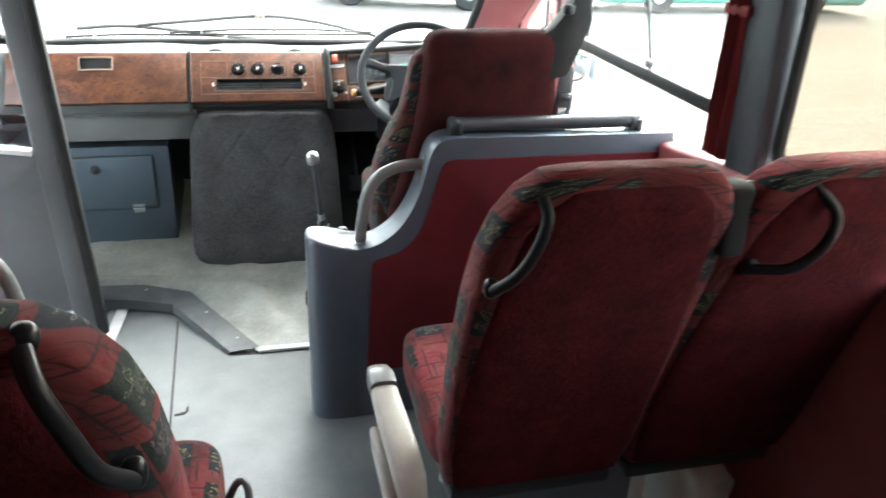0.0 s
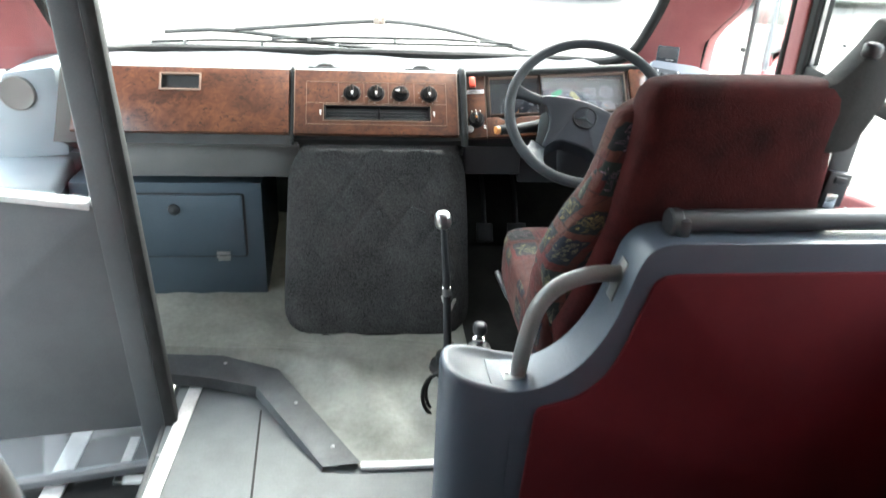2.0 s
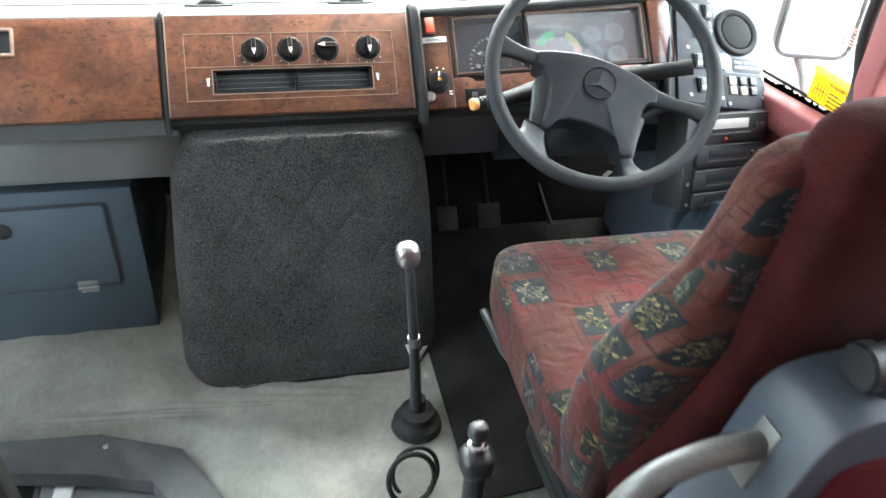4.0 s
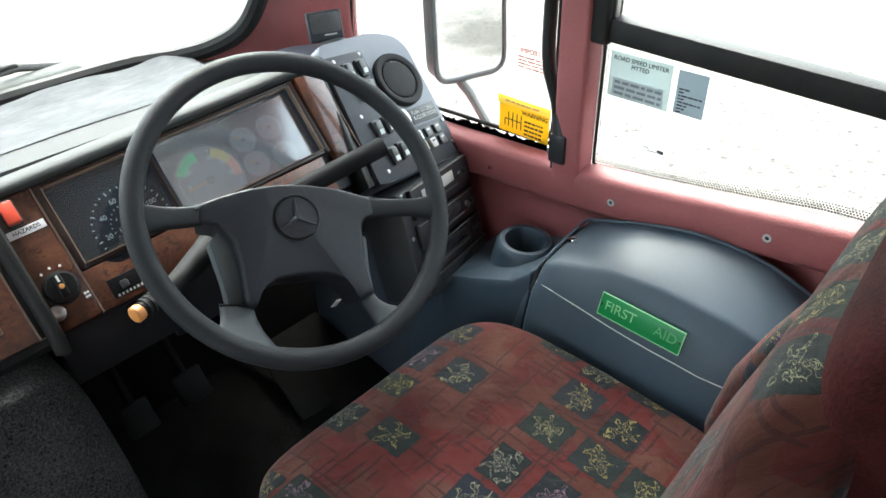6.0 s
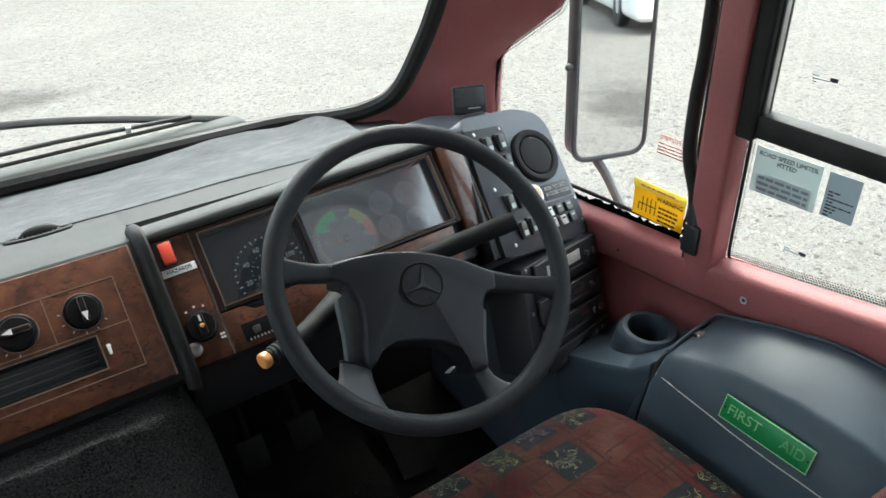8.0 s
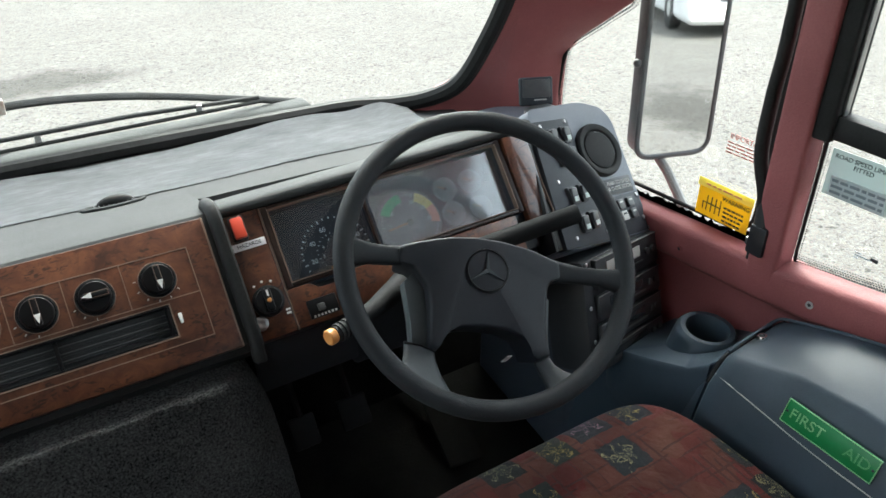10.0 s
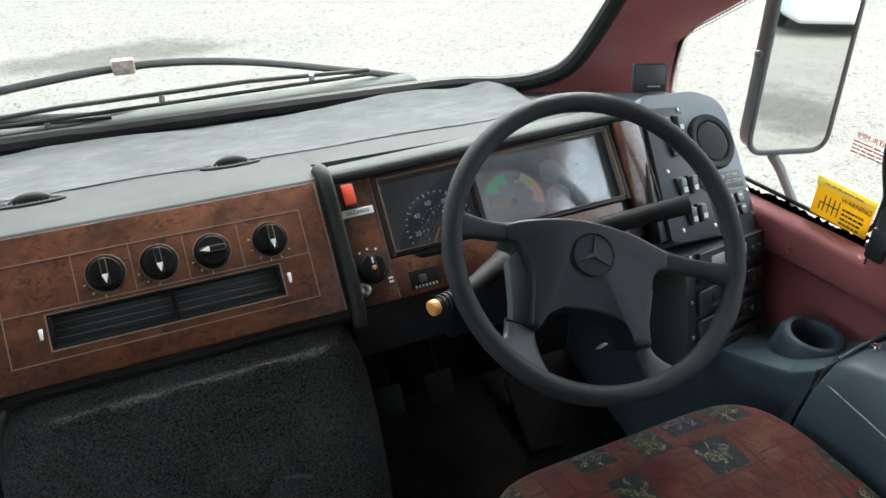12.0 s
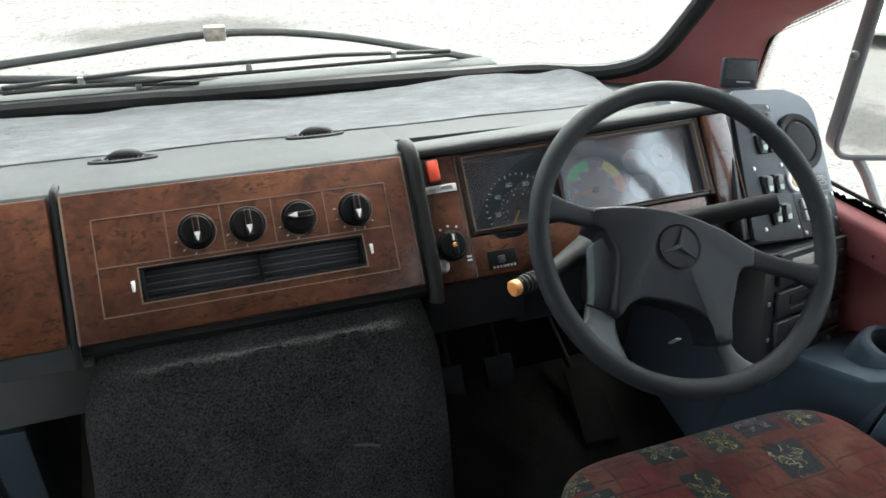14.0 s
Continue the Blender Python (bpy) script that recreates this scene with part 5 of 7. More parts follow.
# radio and tachograph stack below the pod
SM = frame_at((1.155, -0.098, 0.735), (0.97, 0.22, -0.1), (0.1, 0.34, 0.94))
stack = put("stack_housing", box((0.27, 0.23, 0.1), SM @ Matrix.Translation((0.115, -0.12, -0.055)), 0.006), M_BLACK, pod, "black radio stack housing")
for k, (v, hh) in enumerate(((-0.038, 0.062), (-0.105, 0.05), (-0.163, 0.05), (-0.213, 0.04))):
    u = put("radio_unit", box((0.225, hh, 0.012), SM @ Matrix.Translation((0.122, v, 0.0)), 0.003), M_BLACK, stack, "black slim radio unit")
    put("unit_edge", box((0.225, 0.002, 0.002), SM @ Matrix.Translation((0.122, v + hh / 2 - 0.001, 0.0065)), 0.0005), M_GREYTUBE, u)
    put("display", box((0.12, hh * 0.36, 0.002), SM @ Matrix.Translation((0.105, v + hh * 0.12, 0.0065)), 0.0005), M_DARKGLASS if k else M_LIGHTGREY, u)
    put("slot", box((0.13, 0.004, 0.003), SM @ Matrix.Translation((0.11, v - hh * 0.25, 0.006)), 0.0005), M_TRIM, u)
    for q in range(2):
        put("button", lathe([(0.007, 0), (0.007, 0.005), (0, 0.0055)], SM @ Matrix.Translation((0.19 + 0.022 * q, v, 0.006)), 10), M_TRIM, u)
put("red_lamp", lathe([(0.004, 0), (0.003, 0.003), (0, 0.004)], SM @ Matrix.Translation((0.095, -0.066, 0.006)), 10), M_RED, pod)
for u, v in ((-0.008, -0.012), (0.238, -0.012), (-0.006, -0.1), (-0.004, -0.17), (-0.002, -0.22)):
    screw(SM @ Matrix.Translation((u, v, -0.004)), 0.0045, pod)
put("pod_pedestal", joined(box_at(1.19, 1.38, -0.06, 0.3, 0.0, 0.58, 0.02, 3)), M_BLUEGREY, pod, "blue-grey moulded pedestal")

put("pod_ledge", prism(round_pts([(1.13, 0.2), (1.15, 0.33), (1.24, 0.335), (1.3, 0.3), (1.325, 0.28), (1.32, 0.15), (1.2, 0.16)], 0.02, 3), 0.05, Matrix.Translation((0, 0, 0.838)), 0.006), M_POD, pod, "blue-grey moulded ledge")

# small black display unit on the pod
eye_m = Matrix.Translation((1.236, 0.19, 0.965)) @ pose(0, 0, 0, -18, 0, -22)
unit = thing("display_unit", (1.238, 0.172, 0.944), "small black flip-up display unit on a stand", "display unit")
put("screen_case", box((0.072, 0.012, 0.058), eye_m, 0.006, 3), M_PLATE, unit)
put("screen", box((0.06, 0.002, 0.036), eye_m @ Matrix.Translation((0, -0.0062, 0.006)), 0.001), M_TRIM, unit)
put("print", box((0.026, 0.0008, 0.003), eye_m @ Matrix.Translation((0.008, -0.0065, -0.017)), 0), M_LIGHTGREY, unit)
put("stand", lathe([(0.036, 0), (0.036, 0.004), (0.02, 0.012), (0, 0.013)], Matrix.Translation((1.233, 0.165, 0.931)) @ pose(0, 0, 0, -12), 24), M_TRIM, unit, "round dark stand")


# ---- steering wheel and column ----
WC = Vector((0.868, -0.1733, 0.8655))
az, el = radians(-10.3), radians(43.5)
wn_ = Vector((math.sin(az) * math.cos(el), -math.cos(az) * math.cos(el), math.sin(el)))
WX = Vector((math.cos(az), math.sin(az), 0)).normalized()
WM = frame_at(WC, WX, wn_.cross(WX))


def W(x, y, z=0.0):
    return WM @ Vector((x, y, z))


wheel = thing("steering_wheel", WC - wn_ * 0.1, "black four-spoke steering wheel with a padded centre", "steering wheel")
rim = []
for i in range(72):
    a = 2 * math.pi * i / 72
    row = []
    for k in range(14):
        q = 2 * math.pi * k / 14
        rr = 0.2305 + 0.016 * math.cos(q)
        row.append(W(rr * math.cos(a), rr * math.sin(a), 0.0145 * math.sin(q)))
    rim.append(row)
put("rim", loft(rim, closed=True), M_WHEEL, wheel, "worn black rim", crisp=60)
WS = WM @ pose(0, 0, 0, 0, 0, -17)      # the spokes, with the wheel turned a little


def V(x, y, z=0.0):
    return WS @ Vector((x, y, z))


PAD = [(-0.143, 0.012), (-0.112, 0.0225), (-0.068, 0.033), (-0.023, 0.0375), (0.023, 0.035), (0.07, 0.027), (0.098, 0.0175), (0.124, 0.0085), (0.126, -0.017), (0.108, -0.0235), (0.101, -0.036), (0.099, -0.066), (0.098, -0.101), (0.102, -0.132), (0.105, -0.143), (0.081, -0.154), (0.076, -0.136), (0.063, -0.117), (0.036, -0.106), (-0.004, -0.103), (-0.044, -0.107), (-0.065, -0.12), (-0.077, -0.137), (-0.08, -0.147), (-0.091, -0.139), (-0.092, -0.087), (-0.098, -0.049), (-0.122, -0.018), (-0.147, -0.0135)]
padpts = round_pts(PAD, 0.006, 3)
pad_rings = []
for s, z in ((0.955, -0.085), (0.985, -0.06), (1.0, -0.034), (1.0, -0.024), (0.994, -0.0185), (0.98, -0.0145), (0.955, -0.0122), (0.92, -0.0115)):
    pad_rings.append([V(x * s, (y + 0.035) * s - 0.035, z - 0.022 * max(0.0, min(1.0, (-y - 0.07) / 0.06)) ** 2 * max(0.0, 1 - abs(x) / 0.09)) for x, y in padpts])
put("horn_pad", loft(pad_rings), M_PAD, wheel, "black padded horn boss", crisp=50)


def wheel_bar(stations, thick):
    """A flat bar from stations of (edge, other edge, height), each edge a point on the wheel's plane."""
    rows = []
    for (ax, ay), (bx, by), h in stations:
        rows.append([V((ax + bx) / 2 + (bx - ax) / 2 * sgnpow(math.cos(q), 0.6), (ay + by) / 2 + (by - ay) / 2 * sgnpow(math.cos(q), 0.6), h + thick * sgnpow(math.sin(q), 0.7)) for q in (2 * math.pi * k / 20 for k in range(20))])
    return loft(rows)


put("spoke", wheel_bar([((-0.136, 0.013), (-0.138, -0.017), -0.026), ((-0.165, 0.01), (-0.165, -0.02), -0.022), ((-0.19, 0.009), (-0.19, -0.023), -0.013), ((-0.212, 0.011), (-0.212, -0.03), -0.005), ((-0.228, 0.018), (-0.228, -0.04), -0.002)], 0.011), M_WHEEL, wheel, "", crisp=60)
put("spoke", wheel_bar([((0.098, 0.018), (0.104, -0.026), -0.026), ((0.127, 0.0105), (0.122, -0.023), -0.0225), ((0.156, 0.005), (0.15, -0.023), -0.018), ((0.19, 0.002), (0.184, -0.026), -0.009), ((0.212, 0.003), (0.208, -0.033), -0.004), ((0.228, 0.01), (0.228, -0.044), -0.002)], 0.011), M_WHEEL, wheel, "", crisp=60)
put("spoke", wheel_bar([((-0.08, -0.143), (-0.127, -0.132), -0.034), ((-0.077, -0.163), (-0.128, -0.149), -0.027), ((-0.071, -0.184), (-0.131, -0.162), -0.017), ((-0.06, -0.206), (-0.139, -0.172), -0.007), ((-0.046, -0.222), (-0.152, -0.176), -0.001)], 0.01), M_SPOKE, wheel, "dark grey lower spoke", crisp=60)
put("spoke", wheel_bar([((0.081, -0.15), (0.106, -0.14), -0.034), ((0.09, -0.171), (0.113, -0.154), -0.027), ((0.096, -0.189), (0.124, -0.164), -0.017), ((0.096, -0.205), (0.138, -0.17), -0.007), ((0.086, -0.217), (0.154, -0.173), -0.001)], 0.01), M_SPOKE, wheel, "dark grey lower spoke", crisp=60)
put("spoke_insert", prism(round_pts([(-0.113, -0.022), (-0.098, -0.034), (-0.087, -0.073), (-0.085, -0.134), (-0.113, -0.135), (-0.117, -0.1), (-0.126, -0.057), (-0.13, -0.04)], 0.005, 3), 0.03, WS @ Matrix.Translation((0, 0, -0.066)), 0.003), M_INSERT, wheel, "dark grey spoke insert")
put("spoke_insert", prism(round_pts([(0.09, -0.04), (0.115, -0.046), (0.112, -0.1), (0.114, -0.134), (0.09, -0.138)], 0.005, 3), 0.026, WS @ Matrix.Translation((0, 0, -0.07)), 0.003), M_INSERT, wheel, "dark grey spoke insert")
for a, b in (((-0.08, -0.146), (-0.128, -0.135)), ((0.08, -0.154), (0.107, -0.143))):
    put("joint", tube([V(*a, -0.026), V((a[0] + b[0]) / 2, (a[1] + b[1]) / 2 + 0.003, -0.022), V(*b, -0.026)], 0.0014, 6), M_KNOB, wheel, "dark joint line")
put("joint", tube([V(-0.139, 0.0125, -0.02), V(-0.144, 0.004, -0.0135), V(-0.148, -0.0125, -0.02)], 0.0014, 6), M_KNOB, wheel, "dark joint line")
BX, BY = -0.002, -0.0165
badge = [V(BX + 0.0335 * math.cos(a), BY + 0.0335 * math.sin(a), -0.0112) for a in (2 * math.pi * i / 36 for i in range(36))]
put("badge_ring", tube(badge, 0.0019, 6, closed=True), M_KNOB, wheel, "plain round badge ring")
put("badge_arms", joined(*[prism([(-0.0034, 0), (0.0034, 0), (0, 0.031)], 0.003, WS @ Matrix.Translation((BX, BY, -0.0118)) @ pose(0, 0, 0, 0, 0, a), 0.0005) for a in (2, 122, 242)]), M_SPOKE, wheel, "three plain badge arms")
col = thing("steering_column", WC - wn_ * 0.3, "black steering column shroud with stalks", "steering column")
put("shroud", loft([[WM @ Vector((w_ * sgnpow(math.cos(q), 0.5), -0.012 + h_ * sgnpow(math.sin(q), 0.5), z)) for q in (2 * math.pi * k / 24 for k in range(24))] for z, w_, h_ in ((-0.1, 0.05, 0.05), (-0.11, 0.06, 0.058), (-0.18, 0.062, 0.06), (-0.3, 0.055, 0.055), (-0.46, 0.03, 0.03))]), M_BLACK, col, "black column shroud")
put("left_stalk", tube([(0.82, -0.02, 0.775), (0.76, -0.065, 0.788), (0.7, -0.1, 0.791), (0.672, -0.112, 0.791), (0.618, -0.1285, 0.792)], [0.026, 0.021, 0.016, 0.0135, 0.0115], 14), M_STALK, col, "black indicator stalk")
put("stalk_grip", joined(*[tube([(0.664 - 0.0075 * k, -0.1145 - 0.0023 * k, 0.7912), (0.66 - 0.0075 * k, -0.1157 - 0.0023 * k, 0.7912)], 0.0148, 12) for k in range(6)]), M_STALK, col, "ribbed stalk grip")
put("stalk_cap", tube([(0.6165, -0.129, 0.792), (0.614, -0.1298, 0.792), (0.606, -0.1322, 0.7921), (0.604, -0.1328, 0.7921)], [0.0112, 0.0124, 0.0124, 0.0104], 18), M_ORANGE, col, "amber stalk end cap")
put("right_stalk", tube(smooth_line([(0.9, -0.04, 0.795), (1.0, -0.07, 0.82), (1.1, -0.099, 0.8435), (1.107, -0.101, 0.845)], 4), 0.0175, 14), M_STALK, col, "thick black auxiliary stalk")
put("key_tag", box((0.012, 0.002, 0.022), Matrix.Translation((0.944, -0.13, 0.606)) @ pose(0, 0, 0, 30, 20, 0), 0.0005), M_LIGHTGREY, col, "small pale key tag")
# pedals
for x, y, wd in ((0.66, 0.2, 0.06), (0.78, 0.2, 0.07)):
    pd = thing("pedal", (x, y + 0.2, 0.4), "worn black rubber pedal on a bent arm", "pedal", "foot pedals")
    put("pad", box((wd, 0.014, 0.07), Matrix.Translation((x, y, 0.3)) @ pose(0, 0, 0, -35), 0.004), M_RUBBER, pd)
    put("arm", tube([(x, y + 0.01, 0.31), (x, y + 0.1, 0.42), (x, y + 0.3, 0.52)], 0.009, 8), M_RUBBER, pd)
ac = thing("pedal", (0.95, 0.3, 0.2), "long black accelerator pedal on the toe board", "pedal", "foot pedals")
put("pad", box((0.085, 0.19, 0.012), Matrix.Translation((0.995, 0.13, 0.2)) @ pose(0, 0, 0, 22, 0, -8), 0.004), M_DARKFLOOR, ac)
put("link", rod((0.99, 0.2, 0.22), (0.98, 0.5, 0.36), 0.008), M_RUBBER, ac)
tagged(put("toe_board", box((0.9, 0.03, 0.7), Matrix.Translation((0.95, 0.42, 0.38)) @ pose(0, 0, 0, -30), 0.005), M_DARKFLOOR), "dark sloping toe board", "floor", kind="structure")
fm = prism(round_pts([(0.56, -0.55), (1.19, -0.5), (1.19, 0.42), (0.52, 0.42)], 0.05, 4), 0.008, I4, 0.002)
for v in fm.verts:
    v.co.z += ramp_z(v.co.y) + 0.012
tagged(put("footwell_mat", fm, M_DARKFLOOR), "dark worn rubber mat in the driver's footwell", "mat")

# ---- engine cover ----
cowl = thing("engine_cover", (0.25, 0.1, 0.14), "padded charcoal carpeted engine cover with diamond quilting", "engine cover")


def cowl_ring(z):
    s = (z - 0.12) / 0.56
    xl, xr = -0.05 + 0.03 * s, 0.57 - 0.03 * s
    yf = -0.175 + 0.132 * s - 0.024 * math.sin(math.pi * min(1, max(0, s)))
    low = max(0.0, (0.17 - z) / 0.09)
    xl, xr, yf = xl + 0.03 * low ** 2, xr - 0.03 * low ** 2, yf + 0.025 * low ** 2
    high = max(0.0, (z - 0.57) / 0.1)
    xl, xr = xl + 0.035 * high ** 2, xr - 0.02 * high ** 2
    r = 0.085
    yb = 0.35
    out = []
    for cx, cy, a0 in ((xr - r, yf + r, -90), (xr - 0.01, yb, 0), (xl + 0.01, yb, 180), (xl + r, yf + r, 180)):
        if cy == yb:
            out.append((cx, cy, z))
        else:
            for k in range(9):
                a = radians(a0 + 90 * k / 8)
                out.append((cx + r * math.cos(a), cy + r * math.sin(a), z))
    # fill the straight front with points
    k = len(out)
    front = [(out[-1][0] + (out[0][0] - out[-1][0]) * q / 70, out[-1][1], z) for q in range(1, 70)]
    return out + front


rings = [cowl_ring(0.08 + 0.59 * k / 70) for k in range(71)]
mid = (0.257, 0.05)
for z, s in ((0.677, 0.992), (0.684, 0.975), (0.69, 0.945), (0.694, 0.9)):
    rings.append([(mid[0] + (x - mid[0]) * s, mid[1] + (y - mid[1]) * s, z) for x, y, _ in cowl_ring(0.665)])
bm = loft(rings)
for v in bm.verts:
    x, y, z = v.co
    if y < -0.02 and z < 0.69:
        q = 0.0
        for sgn in (1, -1):
            ph = ((x + sgn * z * 0.8) / 0.125) % 1.0
            q = max(q, math.exp(-((ph - 0.5) / 0.06) ** 2))
        v.co.y += (0.0014 + 0.0032 * max(0.0, min(1.0, (z - 0.3) / 0.2))) * q + 0.004 * noise.noise((x * 8, z * 8, 0)) + 0.0012 * noise.noise((x * 60, z * 60, 2))
        v.co.x += 0.004 * noise.noise((x * 5, z * 5, 3))
put("padded_cover", bm, M_CARPET, cowl, "charcoal carpet cover", crisp=60)
put("piping", tube([Vector(p) + Vector((0, -0.002, 0)) for p in sorted([Vector(q) for q in cowl_ring(0.1)], key=lambda p: math.atan2(p.y - 0.2, p.x - 0.25)) if p.y < 0.06], 0.0035, 8), M_RUBBER, cowl, "dark piping along the lower edge")
put("eyelet", lathe([(0.006, 0), (0.006, 0.002), (0, 0.001)], frame_at((0.258, -0.142, 0.525), (1, 0, 0), (0, 0.2, 1)), 12), M_BLACK, cowl, "small dark hole")
put("cut", tube([(0.36, -0.1295, 0.54), (0.385, -0.1285, 0.532), (0.4, -0.128, 0.522)], 0.0025, 6), M_BLACK, cowl, "short dark cut in the cover")

# ---- battery cabinet beside the engine cover ----
cab = thing("steel_cabinet", (-0.35, 0.2, 0.13), "blue painted steel cabinet with a hinged flap and lock", "cabinet")
put("body", box_at(-0.72, -0.118, 0.055, 0.5, 0.125, 0.545, 0.006), M_CABINET, cab)
flap = put("flap", prism(round_pts([(-0.66, 0.285), (-0.182, 0.285), (-0.182, 0.505), (-0.66, 0.505)], 0.012, 3), 0.008, Matrix(((1, 0, 0, 0), (0, 0, -1, 0.055), (0, 1, 0, 0), (0, 0, 0, 1))), 0.002), M_CABINET, cab, "blue painted hinged flap")
put("gap", prism(round_pts([(-0.666, 0.279), (-0.174, 0.279), (-0.174, 0.511), (-0.666, 0.511)], 0.014, 3), 0.002, Matrix(((1, 0, 0, 0), (0, 0, -1, 0.0555), (0, 1, 0, 0), (0, 0, 0, 1))), 0), M_BLACK, cab)
put("lock", lathe([(0.02, 0), (0.018, 0.006), (0.006, 0.01), (0, 0.012)], frame_at((-0.4, 0.047, 0.455), (1, 0, 0), (0, 0, 1)), 20), M_BLACK, flap, "round black lock")
put("hinge", joined(box((0.045, 0.004, 0.012), Matrix.Translation((-0.255, 0.045, 0.297)), 0.001), box((0.04, 0.004, 0.012), Matrix.Translation((-0.255, 0.05, 0.272)), 0.001), rod((-0.278, 0.044, 0.284), (-0.232, 0.044, 0.284), 0.004, n=10)), M_STEEL, flap, "bright steel hinge")

# ---- gear lever, handbrake console, hose loop ----
gl = thing("gear_lever", (0.47, -0.33, 0.1), "black gear lever with a worn silver knob", "gear lever")
put("rod", tube([(0.475, -0.33, 0.08), (0.455, -0.36, 0.35), (0.432, -0.386, 0.585)], [0.014, 0.011, 0.009], 12), M_BLACK, gl)
put("knob", superblob(Matrix.Translation((0.428, -0.388, 0.612)) @ pose(0, 0, 0, 0, -5, 0), (0.046, 0.044, 0.052), 0.7, 0.85, 24, 14), M_STEEL, gl, "worn silver knob")
put("collar", rod((0.4545, -0.36, 0.36), (0.4515, -0.364, 0.385), 0.013, n=12), M_STEEL, gl)
put("gaiter", lathe([(0.06, 0), (0.055, 0.02), (0.04, 0.03), (0.04, 0.05), (0.022, 0.06), (0.018, 0.09)], Matrix.Translation((0.475, -0.33, 0.075)), 20), M_RUBBER, gl, "black rubber gaiter")
put("loose_tape", joined(box((0.012, 0.002, 0.075), Matrix.Translation((0.47, -0.345, 0.3)) @ pose(0, 0, 0, 10, 15, 30), 0.0005), box((0.01, 0.002, 0.06), Matrix.Translation((0.452, -0.35, 0.32)) @ pose(0, 0, 0, 0, -20, -20), 0.0005)), M_LIGHTGREY, gl, "loose strip of pale tape")
hb = thing("handbrake", (0.5, -0.69, 0.02), "black handbrake valve on a stalk beside the seat", "handbrake")
put("post", tube([(0.5, -0.69, 0.0), (0.5, -0.69, 0.36)], 0.02, 14), M_BLACK, hb)
put("valve", superblob(Matrix.Translation((0.5, -0.69, 0.375)), (0.06, 0.06, 0.05), 0.5, 0.6, 20, 10), M_BLACK, hb)
put("lever", tube([(0.5, -0.69, 0.39), (0.498, -0.687, 0.425)], 0.008, 10), M_BLACK, hb)
put("knob", superblob(Matrix.Translation((0.498, -0.687, 0.447)), (0.036, 0.034, 0.036), 0.7, 0.8, 18, 10), M_BLACK, hb, "black knob")
put("release", superblob(Matrix.Translation((0.498, -0.687, 0.415)), (0.036, 0.034, 0.016), 0.6, 0.9, 18, 8), M_CHROME, hb, "chrome collar")
lp = thing("cable_loop", (0.43, -0.55, 0.03), "loop of black cable lying on the cab floor", "cable")
loop = [Vector((0.43 + 0.05 * math.cos(a), -0.5 + 0.01 * math.sin(a), 0.1 + 0.07 * math.sin(a))) for a in (2 * math.pi * i / 24 for i in range(24))]
put("cable", joined(tube(loop, 0.006, 8, closed=True), tube([p + Vector((0.012, 0.02, -0.005)) for p in loop], 0.005, 8, closed=True)), M_RUBBER, lp)

# ---- driver's seat ----
ds = thing("driver_seat", (0.88, -0.6, 0.06), "driver's seat in patterned red moquette with a plain maroon back", "seat")


def cush(x, y, z):
    zz = z
    if z > 0:
        zz = z * (0.86 + 0.16 * abs(x) ** 3) - 0.3 * max(0, y) ** 3
    return (x * (1 - 0.07 * max(0, y) ** 2), y, zz)


put("cushion", superblob(Matrix.Translation((0.885, -0.555, 0.487)) @ pose(0, 0, 0, 3), (0.575, 0.58, 0.165), 0.3, 0.32, 56, 22, cush), M_SEAT, ds, "patterned red moquette cushion", 60, True)


def turned(x0, turn):
    """A turn of the backrest about an upright line through its middle."""
    return Matrix.Translation((x0, -0.87, 0)) @ pose(0, 0, 0, 0, 0, turn) @ Matrix.Translation((-x0, 0.87, 0))


def seat_back(x0, prof, mat, name, parent, label, uv, y_shift=0.0, turn=0.0):
    """A backrest lofted upward from rows of (z, y, width, depth)."""
    rings = []
    for z, y, w, d in prof:
        rings.append(ring_xy(w, d, y + y_shift, z, x0, 0.42, 44))
    bm = loft(rings)
    if uv:
        # the cloth runs both ways from the middle of the front, and up the shoulder line
        uv, v, last = [], 0.0, None
        for (z, y, w, d), ring in zip(prof, rings):
            if last:
                v += math.sqrt((z - last[0]) ** 2 + (y + d / 2 - last[1] - last[3] / 2) ** 2 + (w - last[2]) ** 2 / 4)
            last = (z, y, w, d)
            n = len(ring)
            run, total = {n * 3 // 4: 0.0}, 0.0
            for k in range(n):
                i, j = (n * 3 // 4 + k) % n, (n * 3 // 4 + k + 1) % n
                total += (Vector(ring[j]) - Vector(ring[i])).length
                if k < n - 1:
                    run[j] = total
            uv += [(run[k] - total / 2 + 3, v, total) for k in range(n)]
    if turn:
        bm.transform(turned(x0, turn))
    return put(name, bm, mat, parent, label, 60, uv)


DB = [(0.43, -0.79, 0.46, 0.08), (0.46, -0.795, 0.52, 0.11), (0.5, -0.805, 0.56, 0.13), (0.555, -0.82, 0.59, 0.14), (0.65, -0.838, 0.615, 0.15), (0.74, -0.856, 0.62, 0.15), (0.8, -0.87, 0.59, 0.145), (0.865, -0.884, 0.54, 0.14), (0.92, -0.89, 0.485, 0.115), (0.98, -0.896, 0.455, 0.1), (1.05, -0.9, 0.43, 0.09), (1.075, -0.903, 0.41, 0.083), (1.092, -0.907, 0.375, 0.07), (1.102, -0.911, 0.34, 0.05), (1.106, -0.914, 0.28, 0.03)]
seat_back(0.885, DB, M_SEAT, "backrest", ds, "patterned red moquette backrest", True, -0.015, 2)
